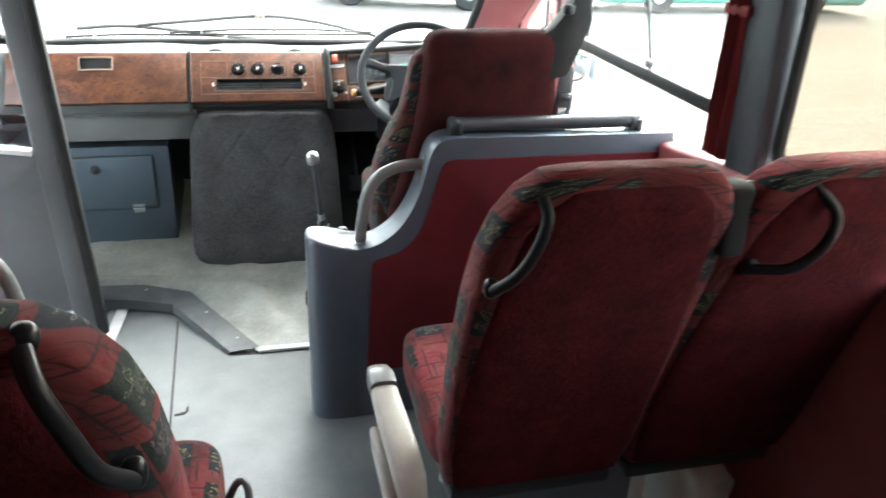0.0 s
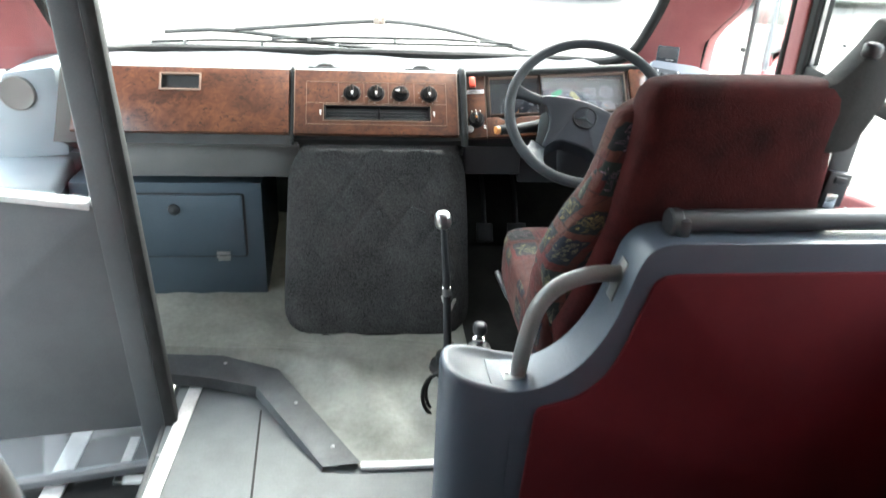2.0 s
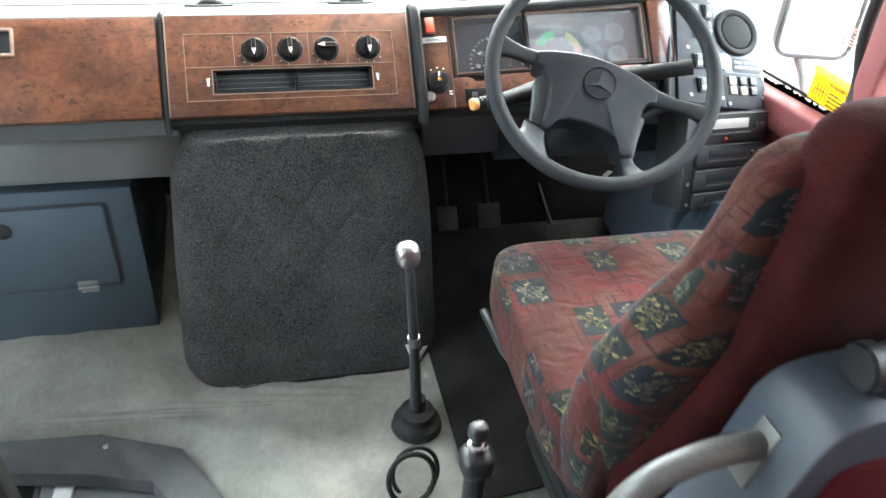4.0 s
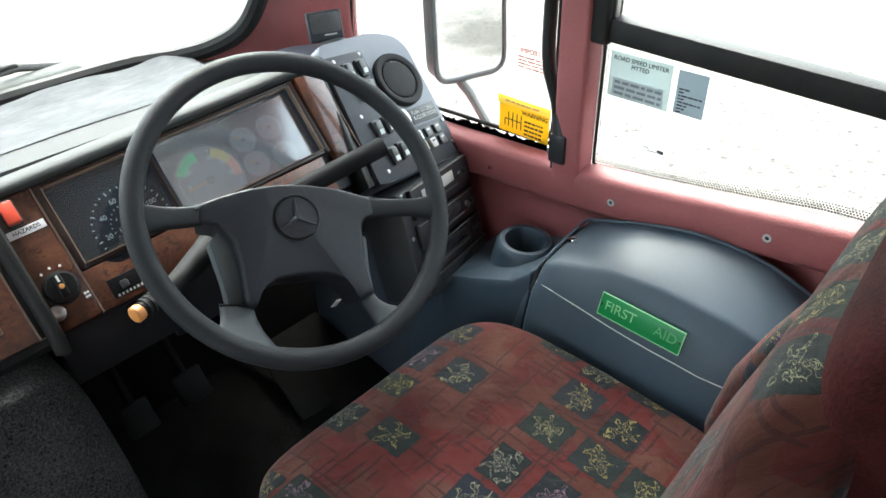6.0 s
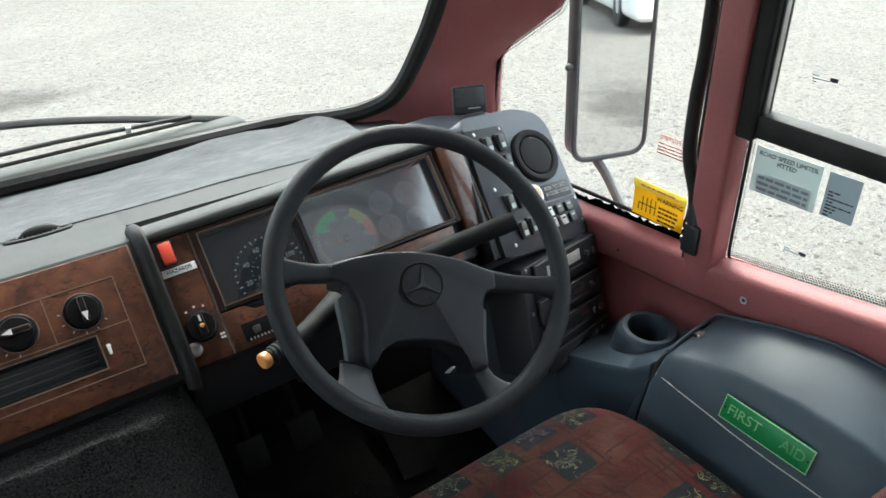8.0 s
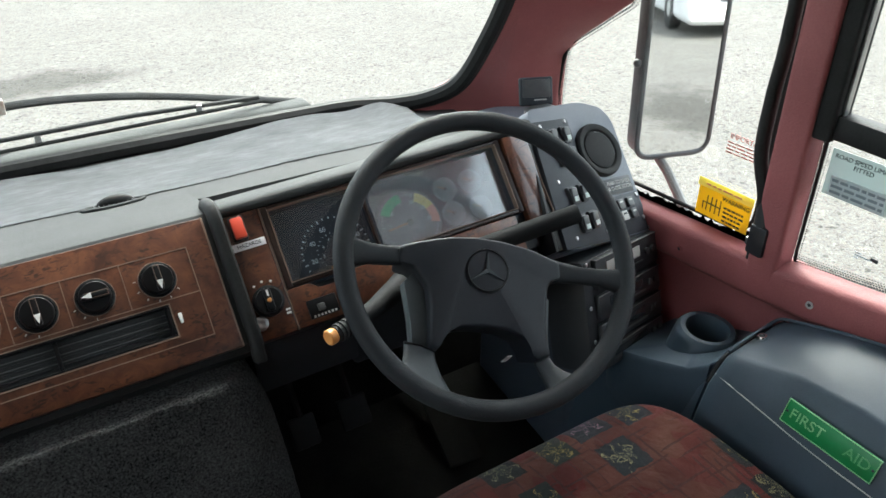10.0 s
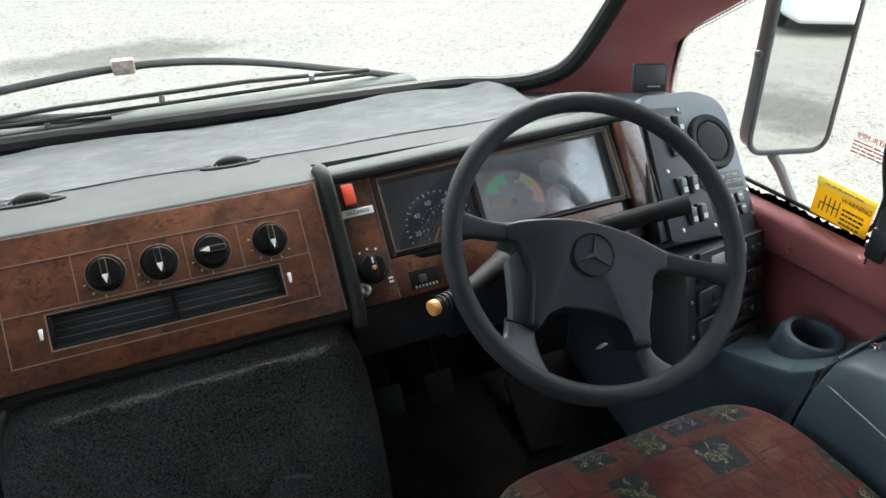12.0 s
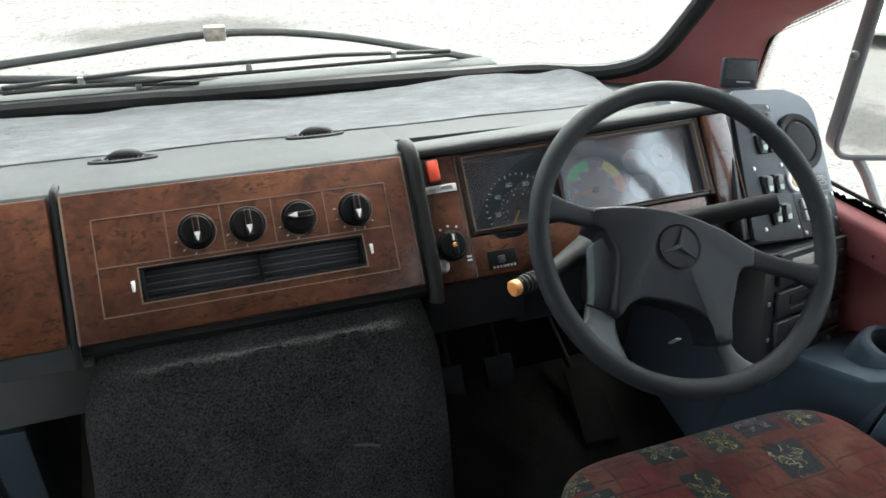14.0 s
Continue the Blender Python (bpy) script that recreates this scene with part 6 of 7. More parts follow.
DC = [(0.47, -0.86, 0.5, 0.1), (0.6, -0.9, 0.56, 0.11), (0.75, -0.925, 0.49, 0.12), (0.9, -0.945, 0.43, 0.12), (1.0, -0.957, 0.4, 0.12), (1.07, -0.96, 0.388, 0.122), (1.1, -0.962, 0.39, 0.122), (1.125, -0.964, 0.38, 0.115), (1.143, -0.967, 0.355, 0.1), (1.152, -0.969, 0.31, 0.06)]
seat_back(0.888, DC, M_DRIVERBACK, "back_cover", ds, "plain maroon back cover", False, 0.0, 4)
for sx in (-1, 1):
    bol = [(0.5, -0.825, 0.06, 0.08), (0.6, -0.825, 0.09, 0.11), (0.7, -0.842, 0.09, 0.115), (0.8, -0.868, 0.08, 0.1), (0.88, -0.89, 0.06, 0.08), (0.96, -0.91, 0.04, 0.05)]
    rings = [ring_xy(w, d, y, z, 0.885 + sx * (0.268 - 0.2 * max(0, z - 0.7)), 0.75, 24) for z, y, w, d in bol]
    bm = loft(rings)
    bm.transform(turned(0.885, 6))
    put("bolster", bm, M_SEAT, ds, "patterned side bolster", 60, True)
put("seat_frame", box_at(0.64, 1.13, -0.8, -0.34, 0.37, 0.42, 0.02, 3), M_BLACK, ds, "black seat frame")
put("bellows", joined(*[superblob(Matrix.Translation((0.88, -0.58, 0.12 + 0.045 * k)), (0.36, 0.36, 0.05), 0.6, 0.3, 32, 8) for k in range(6)]), M_RUBBER, ds, "black suspension bellows")
put("adjuster", tube([(0.63, -0.5, 0.4), (0.61, -0.47, 0.42), (0.6, -0.36, 0.43)], 0.009, 8), M_BLACK, ds, "black seat adjuster lever")
put("adjuster", box((0.016, 0.07, 0.05), Matrix.Translation((0.62, -0.62, 0.42)), 0.006), M_BLACK, ds, "black seat adjuster knob")
# seat belt arm at the shoulder
FRONT = Matrix(((1, 0, 0, 0), (0, 0, -1, 0), (0, 1, 0, 0), (0, 0, 0, 1)))
put("belt_arm", prism(round_pts([(0.985, 1.09), (1.005, 1.128), (1.06, 1.158), (1.1, 1.21), (1.13, 1.262), (1.155, 1.265), (1.176, 1.18), (1.145, 1.1), (1.115, 1.03), (1.07, 1.02), (1.02, 1.04)], 0.014, 3), 0.05, Matrix.Translation((0, -0.95, 0)) @ FRONT, 0.012, 3), M_RUBBER, ds, "broad black belt guide arm", crisp=50)
put("belt_knob", superblob(Matrix.Translation((1.1, -1.0, 1.212)), (0.034, 0.03, 0.03), 0.6, 0.8, 18, 10), M_BLACK, ds, "black knob")
put("belt_webbing", box((0.045, 0.004, 0.46), Matrix.Translation((1.118, -0.965, 0.82)) @ pose(0, 0, 0, 0, 3, 0), 0.001), M_BLACK, ds, "black belt webbing")
bk = put("belt_buckle", box((0.05, 0.016, 0.07), Matrix.Translation((1.125, -0.972, 0.94)) @ pose(0, 0, 0, 0, 8, 0), 0.005), M_BLACK, ds, "black belt buckle")
put("release", box((0.026, 0.006, 0.014), Matrix.Translation((1.128, -0.981, 0.96)) @ pose(0, 0, 0, 0, 8, 0), 0.002), M_BLACK, bk, "dark release button")
put("tongue", box((0.024, 0.003, 0.03), Matrix.Translation((1.118, -0.981, 0.918)) @ pose(0, 0, 0, 0, 8, 0), 0.001), M_CHROME, bk, "chrome belt tongue")

# ---- armrest locker with cup holder, below the driver's window ----
arm = thing("armrest_locker", (1.3, -0.5, 0.0), "blue-grey moulded armrest locker with a cup holder and green sign", "armrest locker")


def locker_section(y, ztop, xin, drop):
    """A section that rises to the wall: the inner shoulder is rounded and its face slopes down to the seat."""
    return [(1.379, y, 0.12), (1.379, y, ztop + 0.004 + drop), (1.372, y, ztop + 0.008 + drop), (1.34, y, ztop + 0.007 + drop * 0.6), (1.3, y, ztop + 0.006 + drop * 0.25), (xin + 0.064, y, ztop), (xin + 0.0585, y, ztop - 0.0015), (xin + 0.053, y, ztop - 0.006), (xin + 0.048, y, ztop - 0.0125), (xin + 0.022, y, ztop - 0.045), (xin + 0.006, y, ztop - 0.1), (xin - 0.02, y, ztop - 0.24), (xin - 0.03, y, 0.12)]


put("locker_body", loft([locker_section(y, z, x, float(np.interp(-y, (0.31, 0.33, 0.357), (0.0, 0.01, 0.012)))) for y, z, x in ((-0.06, 0.46, 1.2), (-0.14, 0.495, 1.195), (-0.22, 0.515, 1.195), (-0.29, 0.535, 1.195), (-0.33, 0.585, 1.195), (-0.345, 0.625, 1.195), (-0.357, 0.645, 1.195))]), M_LOCKER, arm, "blue-grey moulded base", crisp=50)
lid = put("lid", loft([locker_section(y, z, x, float(np.interp(-y, (0.36, 0.4, 0.5, 0.6, 0.7, 0.78, 0.9), (0.006, 0.012, 0.022, 0.034, 0.036, 0.032, 0.02)))) for y, z, x in ((-0.3705, 0.65, 1.18), (-0.376, 0.657, 1.177), (-0.4, 0.667, 1.18), (-0.5, 0.69, 1.19), (-0.6, 0.697, 1.195), (-0.7, 0.69, 1.198), (-0.78, 0.668, 1.205), (-0.84, 0.632, 1.215), (-0.9, 0.57, 1.23), (-0.94, 0.46, 1.25), (-0.955, 0.3, 1.27))]), M_LOCKER, arm, "blue-grey hinged lid", crisp=50)
put("lid_gap", tube(smooth_line([(1.405, -0.364, 0.652), (1.36, -0.364, 0.651), (1.3, -0.364, 0.649), (1.252, -0.364, 0.643), (1.232, -0.364, 0.633), (1.22, -0.364, 0.618), (1.212, -0.364, 0.598)], 5), 0.0048, 8), M_KNOB, arm, "dark gap ahead of the lid")
put("cup_ring", lathe([(0.08, -0.1), (0.074, -0.05), (0.067, -0.008), (0.062, 0.0), (0.057, 0.004), (0.052, 0.004), (0.047, 0.004), (0.043, -0.004), (0.04, -0.07), (0.0, -0.07)], Matrix.Translation((1.334, -0.258, 0.598)) @ pose(0, 0, 0, 4) @ Matrix.Diagonal((0.9, 0.9, 1, 1)), 36), M_LOCKER, arm, "moulded cup holder")
# the shelf round the cup: flat by the wall, with a blunt corner towards the seat
corners = [(1.418, -0.12), (1.418, -0.357), (1.224, -0.357), (1.219, -0.25), (1.222, -0.14), (1.24, -0.12)]


def shelf_edge(a):
    """How far the shelf reaches from the middle of the cup, in the direction a."""
    best = 1.0
    c, n = (1.334, -0.258), (math.cos(a), math.sin(a))
    for (x0, y0), (x1, y1) in zip(corners, corners[1:] + corners[:1]):
        den = n[0] * (y1 - y0) - n[1] * (x1 - x0)
        if abs(den) > 1e-9:
            d = ((x0 - c[0]) * (y1 - y0) - (y0 - c[1]) * (x1 - x0)) / den
            if 0 < d < best:
                best = d
    return best


rows = []
for grow, fall in ((None, -0.002), (0.0, -0.003), (0.004, -0.007), (0.007, -0.018), (0.02, -0.12), (0.03, -0.3)):
    row = []
    for k in range(72):
        a = 2 * math.pi * k / 72
        r = 0.053 if grow is None else max(0.055, shelf_edge(a)) + grow
        x, y = 1.334 + r * math.cos(a), max(-0.357, -0.258 + r * math.sin(a))
        row.append((min(x, 1.418), y, 0.592 + 0.9 * max(0.0, -y - 0.31) - 0.42 * max(0.0, y + 0.31) + fall))
    rows.append(row)
bm = bmesh.new()
rings_ = [[bm.verts.new(p) for p in row] for row in rows]
for a, b in zip(rings_, rings_[1:]):
    for k in range(72):
        bm.faces.new((a[k], a[(k + 1) % 72], b[(k + 1) % 72], b[k]))
put("cup_shelf", bm, M_LOCKER, arm, "blue-grey moulded shelf round the cup holder", crisp=40)
put("cup_well", lathe([(0.0405, 0), (0.039, 0.002), (0, 0.002)], Matrix.Translation((1.334, -0.258, 0.5365)) @ pose(0, 0, 0, 4) @ Matrix.Diagonal((0.9, 0.9, 1, 1)), 30), M_BLACK, arm, "dark cup well")
put("lid_screw", lathe([(0.009, -0.004), (0.0095, 0.003), (0.0085, 0.005), (0.006, 0.005), (0.0055, 0.001), (0, 0.001)], Matrix.Translation((1.302, -0.387, 0.674)) @ pose(0, 0, 0, -12), 16), M_CHROME, lid, "bright ringed screw")
put("screw_hole", lathe([(0.0056, 0), (0.0056, 0.0022), (0, 0.0022)], Matrix.Translation((1.302, -0.387, 0.674)) @ pose(0, 0, 0, -12), 14), M_BLACK, lid, "dark screw recess")
put("lid_rim", tube(smooth_line([(1.25, -0.3655, 0.651), (1.3, -0.366, 0.664), (1.36, -0.367, 0.672), (1.373, -0.375, 0.679), (1.374, -0.4, 0.688), (1.374, -0.5, 0.72), (1.374, -0.6, 0.739), (1.374, -0.7, 0.734), (1.374, -0.78, 0.708)], 6), 0.0032, 8), M_LOCKER, lid, "raised rim of the lid")
put("lid_joint", tube([(1.2115, -0.374, 0.625), (1.2055, -0.407, 0.627), (1.2035, -0.444, 0.624), (1.2035, -0.485, 0.619), (1.2035, -0.529, 0.613), (1.2035, -0.571, 0.609), (1.2035, -0.615, 0.606), (1.2055, -0.657, 0.603), (1.2065, -0.692, 0.6), (1.2135, -0.75, 0.598), (1.223, -0.8, 0.59), (1.2325, -0.84, 0.575)], 0.0012, 6), M_LIGHTGREY, arm, "thin pale lid joint")
sm = frame_at((1.214, -0.582, 0.645), (0, -1, -0.035), (0.28, 0, 1))
sign = put("sign", box((0.152, 0.042, 0.003), sm @ Matrix.Translation((0, 0, 0.003)), 0.001), M_GREEN, arm, "green first aid plate")
for s_, o_ in (((0.152, 0.0015, 0.001), (0, 0.0202, 0.0048)), ((0.152, 0.0015, 0.001), (0, -0.0202, 0.0048)), ((0.0015, 0.042, 0.001), (0.0752, 0, 0.0048)), ((0.0015, 0.042, 0.001), (-0.0752, 0, 0.0048))):
    put("sign_edge", box(s_, sm @ Matrix.Translation(o_), 0), M_GREENTEXT, sign)
for q in (-0.071, 0.071):
    put("rivet", lathe([(0.0022, 0), (0.0018, 0.001), (0, 0.0013)], sm @ Matrix.Translation((q, 0, 0.0045)), 10), M_INK, sign)
lettering("sign_word", "FIRST", 0.0245, sm @ Matrix.Translation((-0.037, 0, 0.0046)), M_GREENTEXT, sign)
lettering("sign_word", "AID", 0.0245, sm @ Matrix.Translation((0.046, 0, 0.0046)), M_GREENWORN, sign, label="worn pale lettering")

# ---- hose on pillar b, stickers on the glass ----
hs = thing("hose", (1.385, -0.27, 0.74), "black flexible hose clipped to the window pillar", "hose")
put("tube", tube(smooth_line([(1.37, -0.25, 1.75), (1.38, -0.247, 1.4), (1.39, -0.246, 1.15), (1.39, -0.243, 1.05), (1.39, -0.247, 0.95), (1.39, -0.273, 0.875), (1.39, -0.281, 0.8)], 8), 0.0125, 12), M_RUBBER, hs, "", 60)
put("end_clip", joined(box((0.032, 0.036, 0.06), Matrix.Translation((1.387, -0.287, 0.798)), 0.006), rod((1.39, -0.285, 0.82), (1.39, -0.277, 0.868), 0.0185, 0.0125), rod((1.386, -0.272, 0.748), (1.387, -0.272, 0.775), 0.004)), M_BLACK, hs, "black hose boot")
put("clip_screw", box((0.012, 0.006, 0.014), Matrix.Translation((1.38, -0.268, 0.79)), 0.001), M_STEEL, hs, "bright clip screw")


def sticker(name, y, z, w, h, mat, label, x=1.424, tilt=0.0):
    """A sticker on the side glass, read from inside."""
    m = frame_at((x, y, z), (0, -1, tilt), (0, 0, 1))
    ob = tagged(put(name, box((w, h, 0.0012), m, 0), mat), label, "sticker")
    return ob, m


st, m = sticker("speed_sticker", -0.409, 0.95, 0.116, 0.08, M_STICKER, "pale green road speed limiter sticker on the window")
lettering("title", "ROAD SPEED LIMITER\nFITTED", 0.0108, m @ Matrix.Translation((0, 0.024, 0.001)), M_INK, st)
put("note", box((0.096, 0.034, 0.0006), m @ Matrix.Translation((0, -0.022, 0.0008)), 0), M_NOTE, st)
bars("small_print", m @ Matrix.Translation((0, -0.022, 0.0012)), 0.09, 0.03, 3, M_STICKER2, st, 3, 0.95)
st, m = sticker("grey_sticker", -0.504, 0.95, 0.052, 0.074, M_STICKER2, "grey printed sticker on the window")
bars("small_print", m @ Matrix.Translation((0, -0.014, 0.0006)), 0.042, 0.045, 8, M_INK, st, 5, 0.9)
st, m = sticker("gear_sticker", -0.172, 0.803, 0.122, 0.068, M_YELLOW, "yellow gear warning sticker on the quarter window")
lettering("word", "WARNING", 0.013, m @ Matrix.Translation((0.027, 0.016, 0.001)), M_INK, st)
bars("small_print", m @ Matrix.Translation((0.026, -0.014, 0.0008)), 0.046, 0.036, 4, M_INK, st, 7, 0.95)
put("heading", box((0.128, 0.017, 0.0012), m @ Matrix.Translation((-0.001, 0.033, 0.0006)), 0), M_YELLOWHEAD, st, "lemon heading strip")
bars("top_print", m @ Matrix.Translation((0.0, 0.033, 0.0016)), 0.09, 0.006, 1, M_REDINK, st, 8, 1.0)
gate = [box((0.0022, 0.032, 0.0006), m @ Matrix.Translation((-0.037 + 0.0105 * k, -0.006, 0.001)), 0) for k in range(4)] + [box((0.034, 0.0022, 0.0006), m @ Matrix.Translation((-0.021, -0.006, 0.001)), 0), box((0.0022, 0.014, 0.0006), m @ Matrix.Translation((-0.046, -0.014, 0.001)), 0), box((0.01, 0.0022, 0.0006), m @ Matrix.Translation((-0.042, -0.006, 0.001)), 0)]
put("gate_diagram", joined(*gate), M_INK, st)
m = frame_at((1.424, -0.195, 0.945), (0, -1, 0.0), (0, 0, 1))
st = tagged(lettering("red_notice", "IMPORTANT", 0.014, m, M_REDINK), "red printed notice on the quarter window", "sticker")
bars("small_print", m @ Matrix.Translation((0, -0.022, 0)), 0.085, 0.026, 4, M_REDINK, st, 11, 0.9)
for y, z in ((-0.45, 0.83), (-0.43, 1.12)):
    m = frame_at((1.424, y, z), (0, -1, 0), (0, 0, 1))
    g = tagged(put("glass_mark", box((0.012, 0.006, 0.0008), m @ Matrix.Translation((0.018, 0.003, 0)), 0), M_INK), "small dark glass maker's mark", "glass mark")
    bars("small_print", m, 0.03, 0.014, 3, M_STICKER2, g, 13, 0.8)

# torn black sealant along the foot of the quarter window
bm = bmesh.new()
prev = None
for k in range(121):
    y = -0.25 + 0.58 * k / 120
    lift = 0.005 + 0.012 * noise.noise((y * 28, 0, 1)) + 0.008 * noise.noise((y * 95, 0, 4)) + 0.012 * max(0, noise.noise((y * 11, 3, 2)))
    a, b = bm.verts.new((1.4245, y, rail_z(y) - 0.03)), bm.verts.new((1.4245, y, rail_z(y) + 0.008 + max(0.001, lift)))
    if prev:
        bm.faces.new((prev[0], a, b, prev[1]))
    prev = (a, b)
bmesh.ops.solidify(bm, geom=bm.faces[:], thickness=-0.002)
tagged(put("window_sealant", bm, M_RUBBER), "torn black sealant along the foot of the quarter window", "window sealant", kind="structure")

# dotted ceramic border along the window edges
dots = []
for r_ in range(4):
    for k in range(218):
        y = -1.36 + 0.0047 * k
        dots.append((1.4265, y + 0.00235 * (r_ % 2), rail_z(y) + 0.003 + 0.0042 * r_, 0.0022 - 0.0003 * r_))
for r_ in range(4):
    for k in range(52):
        z = 0.765 + 0.0047 * k
        dots.append((1.4265, -0.331 - 0.0042 * r_, z + 0.00235 * (r_ % 2), 0.0022 - 0.0003 * r_))
for r_ in range(4):
    for k in range(110):
        z = 0.74 + 0.0058 * k
        dots.append((1.4265, quarter_edge(z) - 0.016 - 0.0055 * r_, z + 0.003 * (r_ % 2), 0.0026 - 0.0004 * r_))
bm = bmesh.new()
for x, y, z, r_ in dots:
    bm.faces.new([bm.verts.new((x, y + r_ * math.cos(a), z + r_ * math.sin(a))) for a in (math.pi / 3 * q for q in range(6))])
tagged(put("window_dots", bm, M_RUBBER), "black dotted border printed round the window glass", "window border", kind="stuff")

# ---- door mirror ----
mr = thing("door_mirror", (1.5, -0.04, 0.7), "tall black framed door mirror on a bent arm", "mirror")
mo = frame_at((1.571, 0.101, 1.0), (0.957, -0.29, 0), (0.02, 0.06, 1))
rr_ = round_pts([(-0.092, -0.215), (0.092, -0.215), (0.092, 0.215), (-0.092, 0.215)], 0.04, 6)
put("housing", prism(rr_, 0.045, mo @ Matrix.Translation((0, 0, -0.05)), 0.012, 3), M_TRIM, mr, "black mirror housing")
put("frame", tube([mo @ Vector((x, y, -0.002)) for x, y in rr_], 0.007, 8, closed=True), M_TRIM, mr, "dark mirror frame")
bm = bmesh.new()
bm.faces.new([bm.verts.new(mo @ Vector((x * 0.97, y * 0.985, 0.0005))) for x, y in rr_])
put("knob", superblob(mo @ Matrix.Translation((-0.106, 0.0, -0.01)), (0.018, 0.018, 0.018), 0.9, 0.9, 12, 8), M_TRIM, mr)
put("mirror_glass", bm, M_MIRROR, mr, "silvered mirror glass")
put("arm", tube(smooth_line([(1.58, 0.15, 0.95), (1.556, 0.13, 0.8), (1.535, 0.06, 0.755), (1.5, -0.031, 0.707), (1.475, -0.08, 0.67)], 6), 0.011, 10), M_GREYTUBE, mr, "grey mirror arm")
put("upper_arm", tube(smooth_line([(1.58, 0.15, 1.0), (1.585, 0.155, 1.4), (1.54, 0.08, 1.6), (1.46, -0.02, 1.68)], 6), 0.011, 10), M_GREYTUBE, mr, "grey mirror arm")

# ---- wipers ----
def wiper(pts_arm, a, b, label):
    w = thing("windscreen_wiper", pts_arm[0], label, "wiper", "windscreen wipers")
    put("arm", tube(smooth_line(pts_arm, 5), 0.009, 8, flat=0.7), M_WIPER, w, "dark grey wiper arm")
    a, b = Vector(a), Vector(b)
    put("blade_spine", tube([a, a.lerp(b, 0.3) + Vector((0, 0, 0.012)), a.lerp(b, 0.7) + Vector((0, 0, 0.012)), b], 0.005, 8), M_WIPER, w)
    put("blade", tube([a + Vector((0, -0.006, -0.008)), b + Vector((0, -0.006, -0.008))], 0.0045, 6), M_RUBBER, w, "black rubber blade")
    for s in (0.15, 0.5, 0.85):
        put("claw", box((0.012, 0.012, 0.02), Matrix.Translation(a.lerp(b, s)), 0.002), M_STEEL, w)


wiper([(0.9, 0.68, 0.86), (0.75, 0.66, 0.9), (0.5, 0.645, 0.955), (0.28, 0.63, 0.975), (0.0, 0.615, 0.955), (-0.25, 0.6, 0.935)], (-0.12, 0.6, 0.905), (0.793, 0.63, 0.905), "long dark windscreen wiper parked on the glass")
wiper([(0.42, 0.68, 0.84), (0.25, 0.655, 0.87), (0.0, 0.635, 0.9), (-0.3, 0.61, 0.93), (-0.5, 0.6, 0.92)], (-0.55, 0.6, 0.885), (0.235, 0.635, 0.875), "long dark windscreen wiper parked on the glass")
tagged(put("wiper_bracket", box((0.042, 0.02, 0.03), Matrix.Translation((0.277, 0.617, 0.98)), 0.004), M_RUSTY), "rusty grey bracket on the wiper arm", "bracket")
tagged(put("bonnet", box_at(-0.85, 0.92, 0.615, 0.68, 0.5, 0.872, 0.015, 3), M_SCUTTLE), "pale scuttle panel below the windscreen", "scuttle panel", kind="structure")

# ---- partition behind the driver ----
PR_Y = -1.11


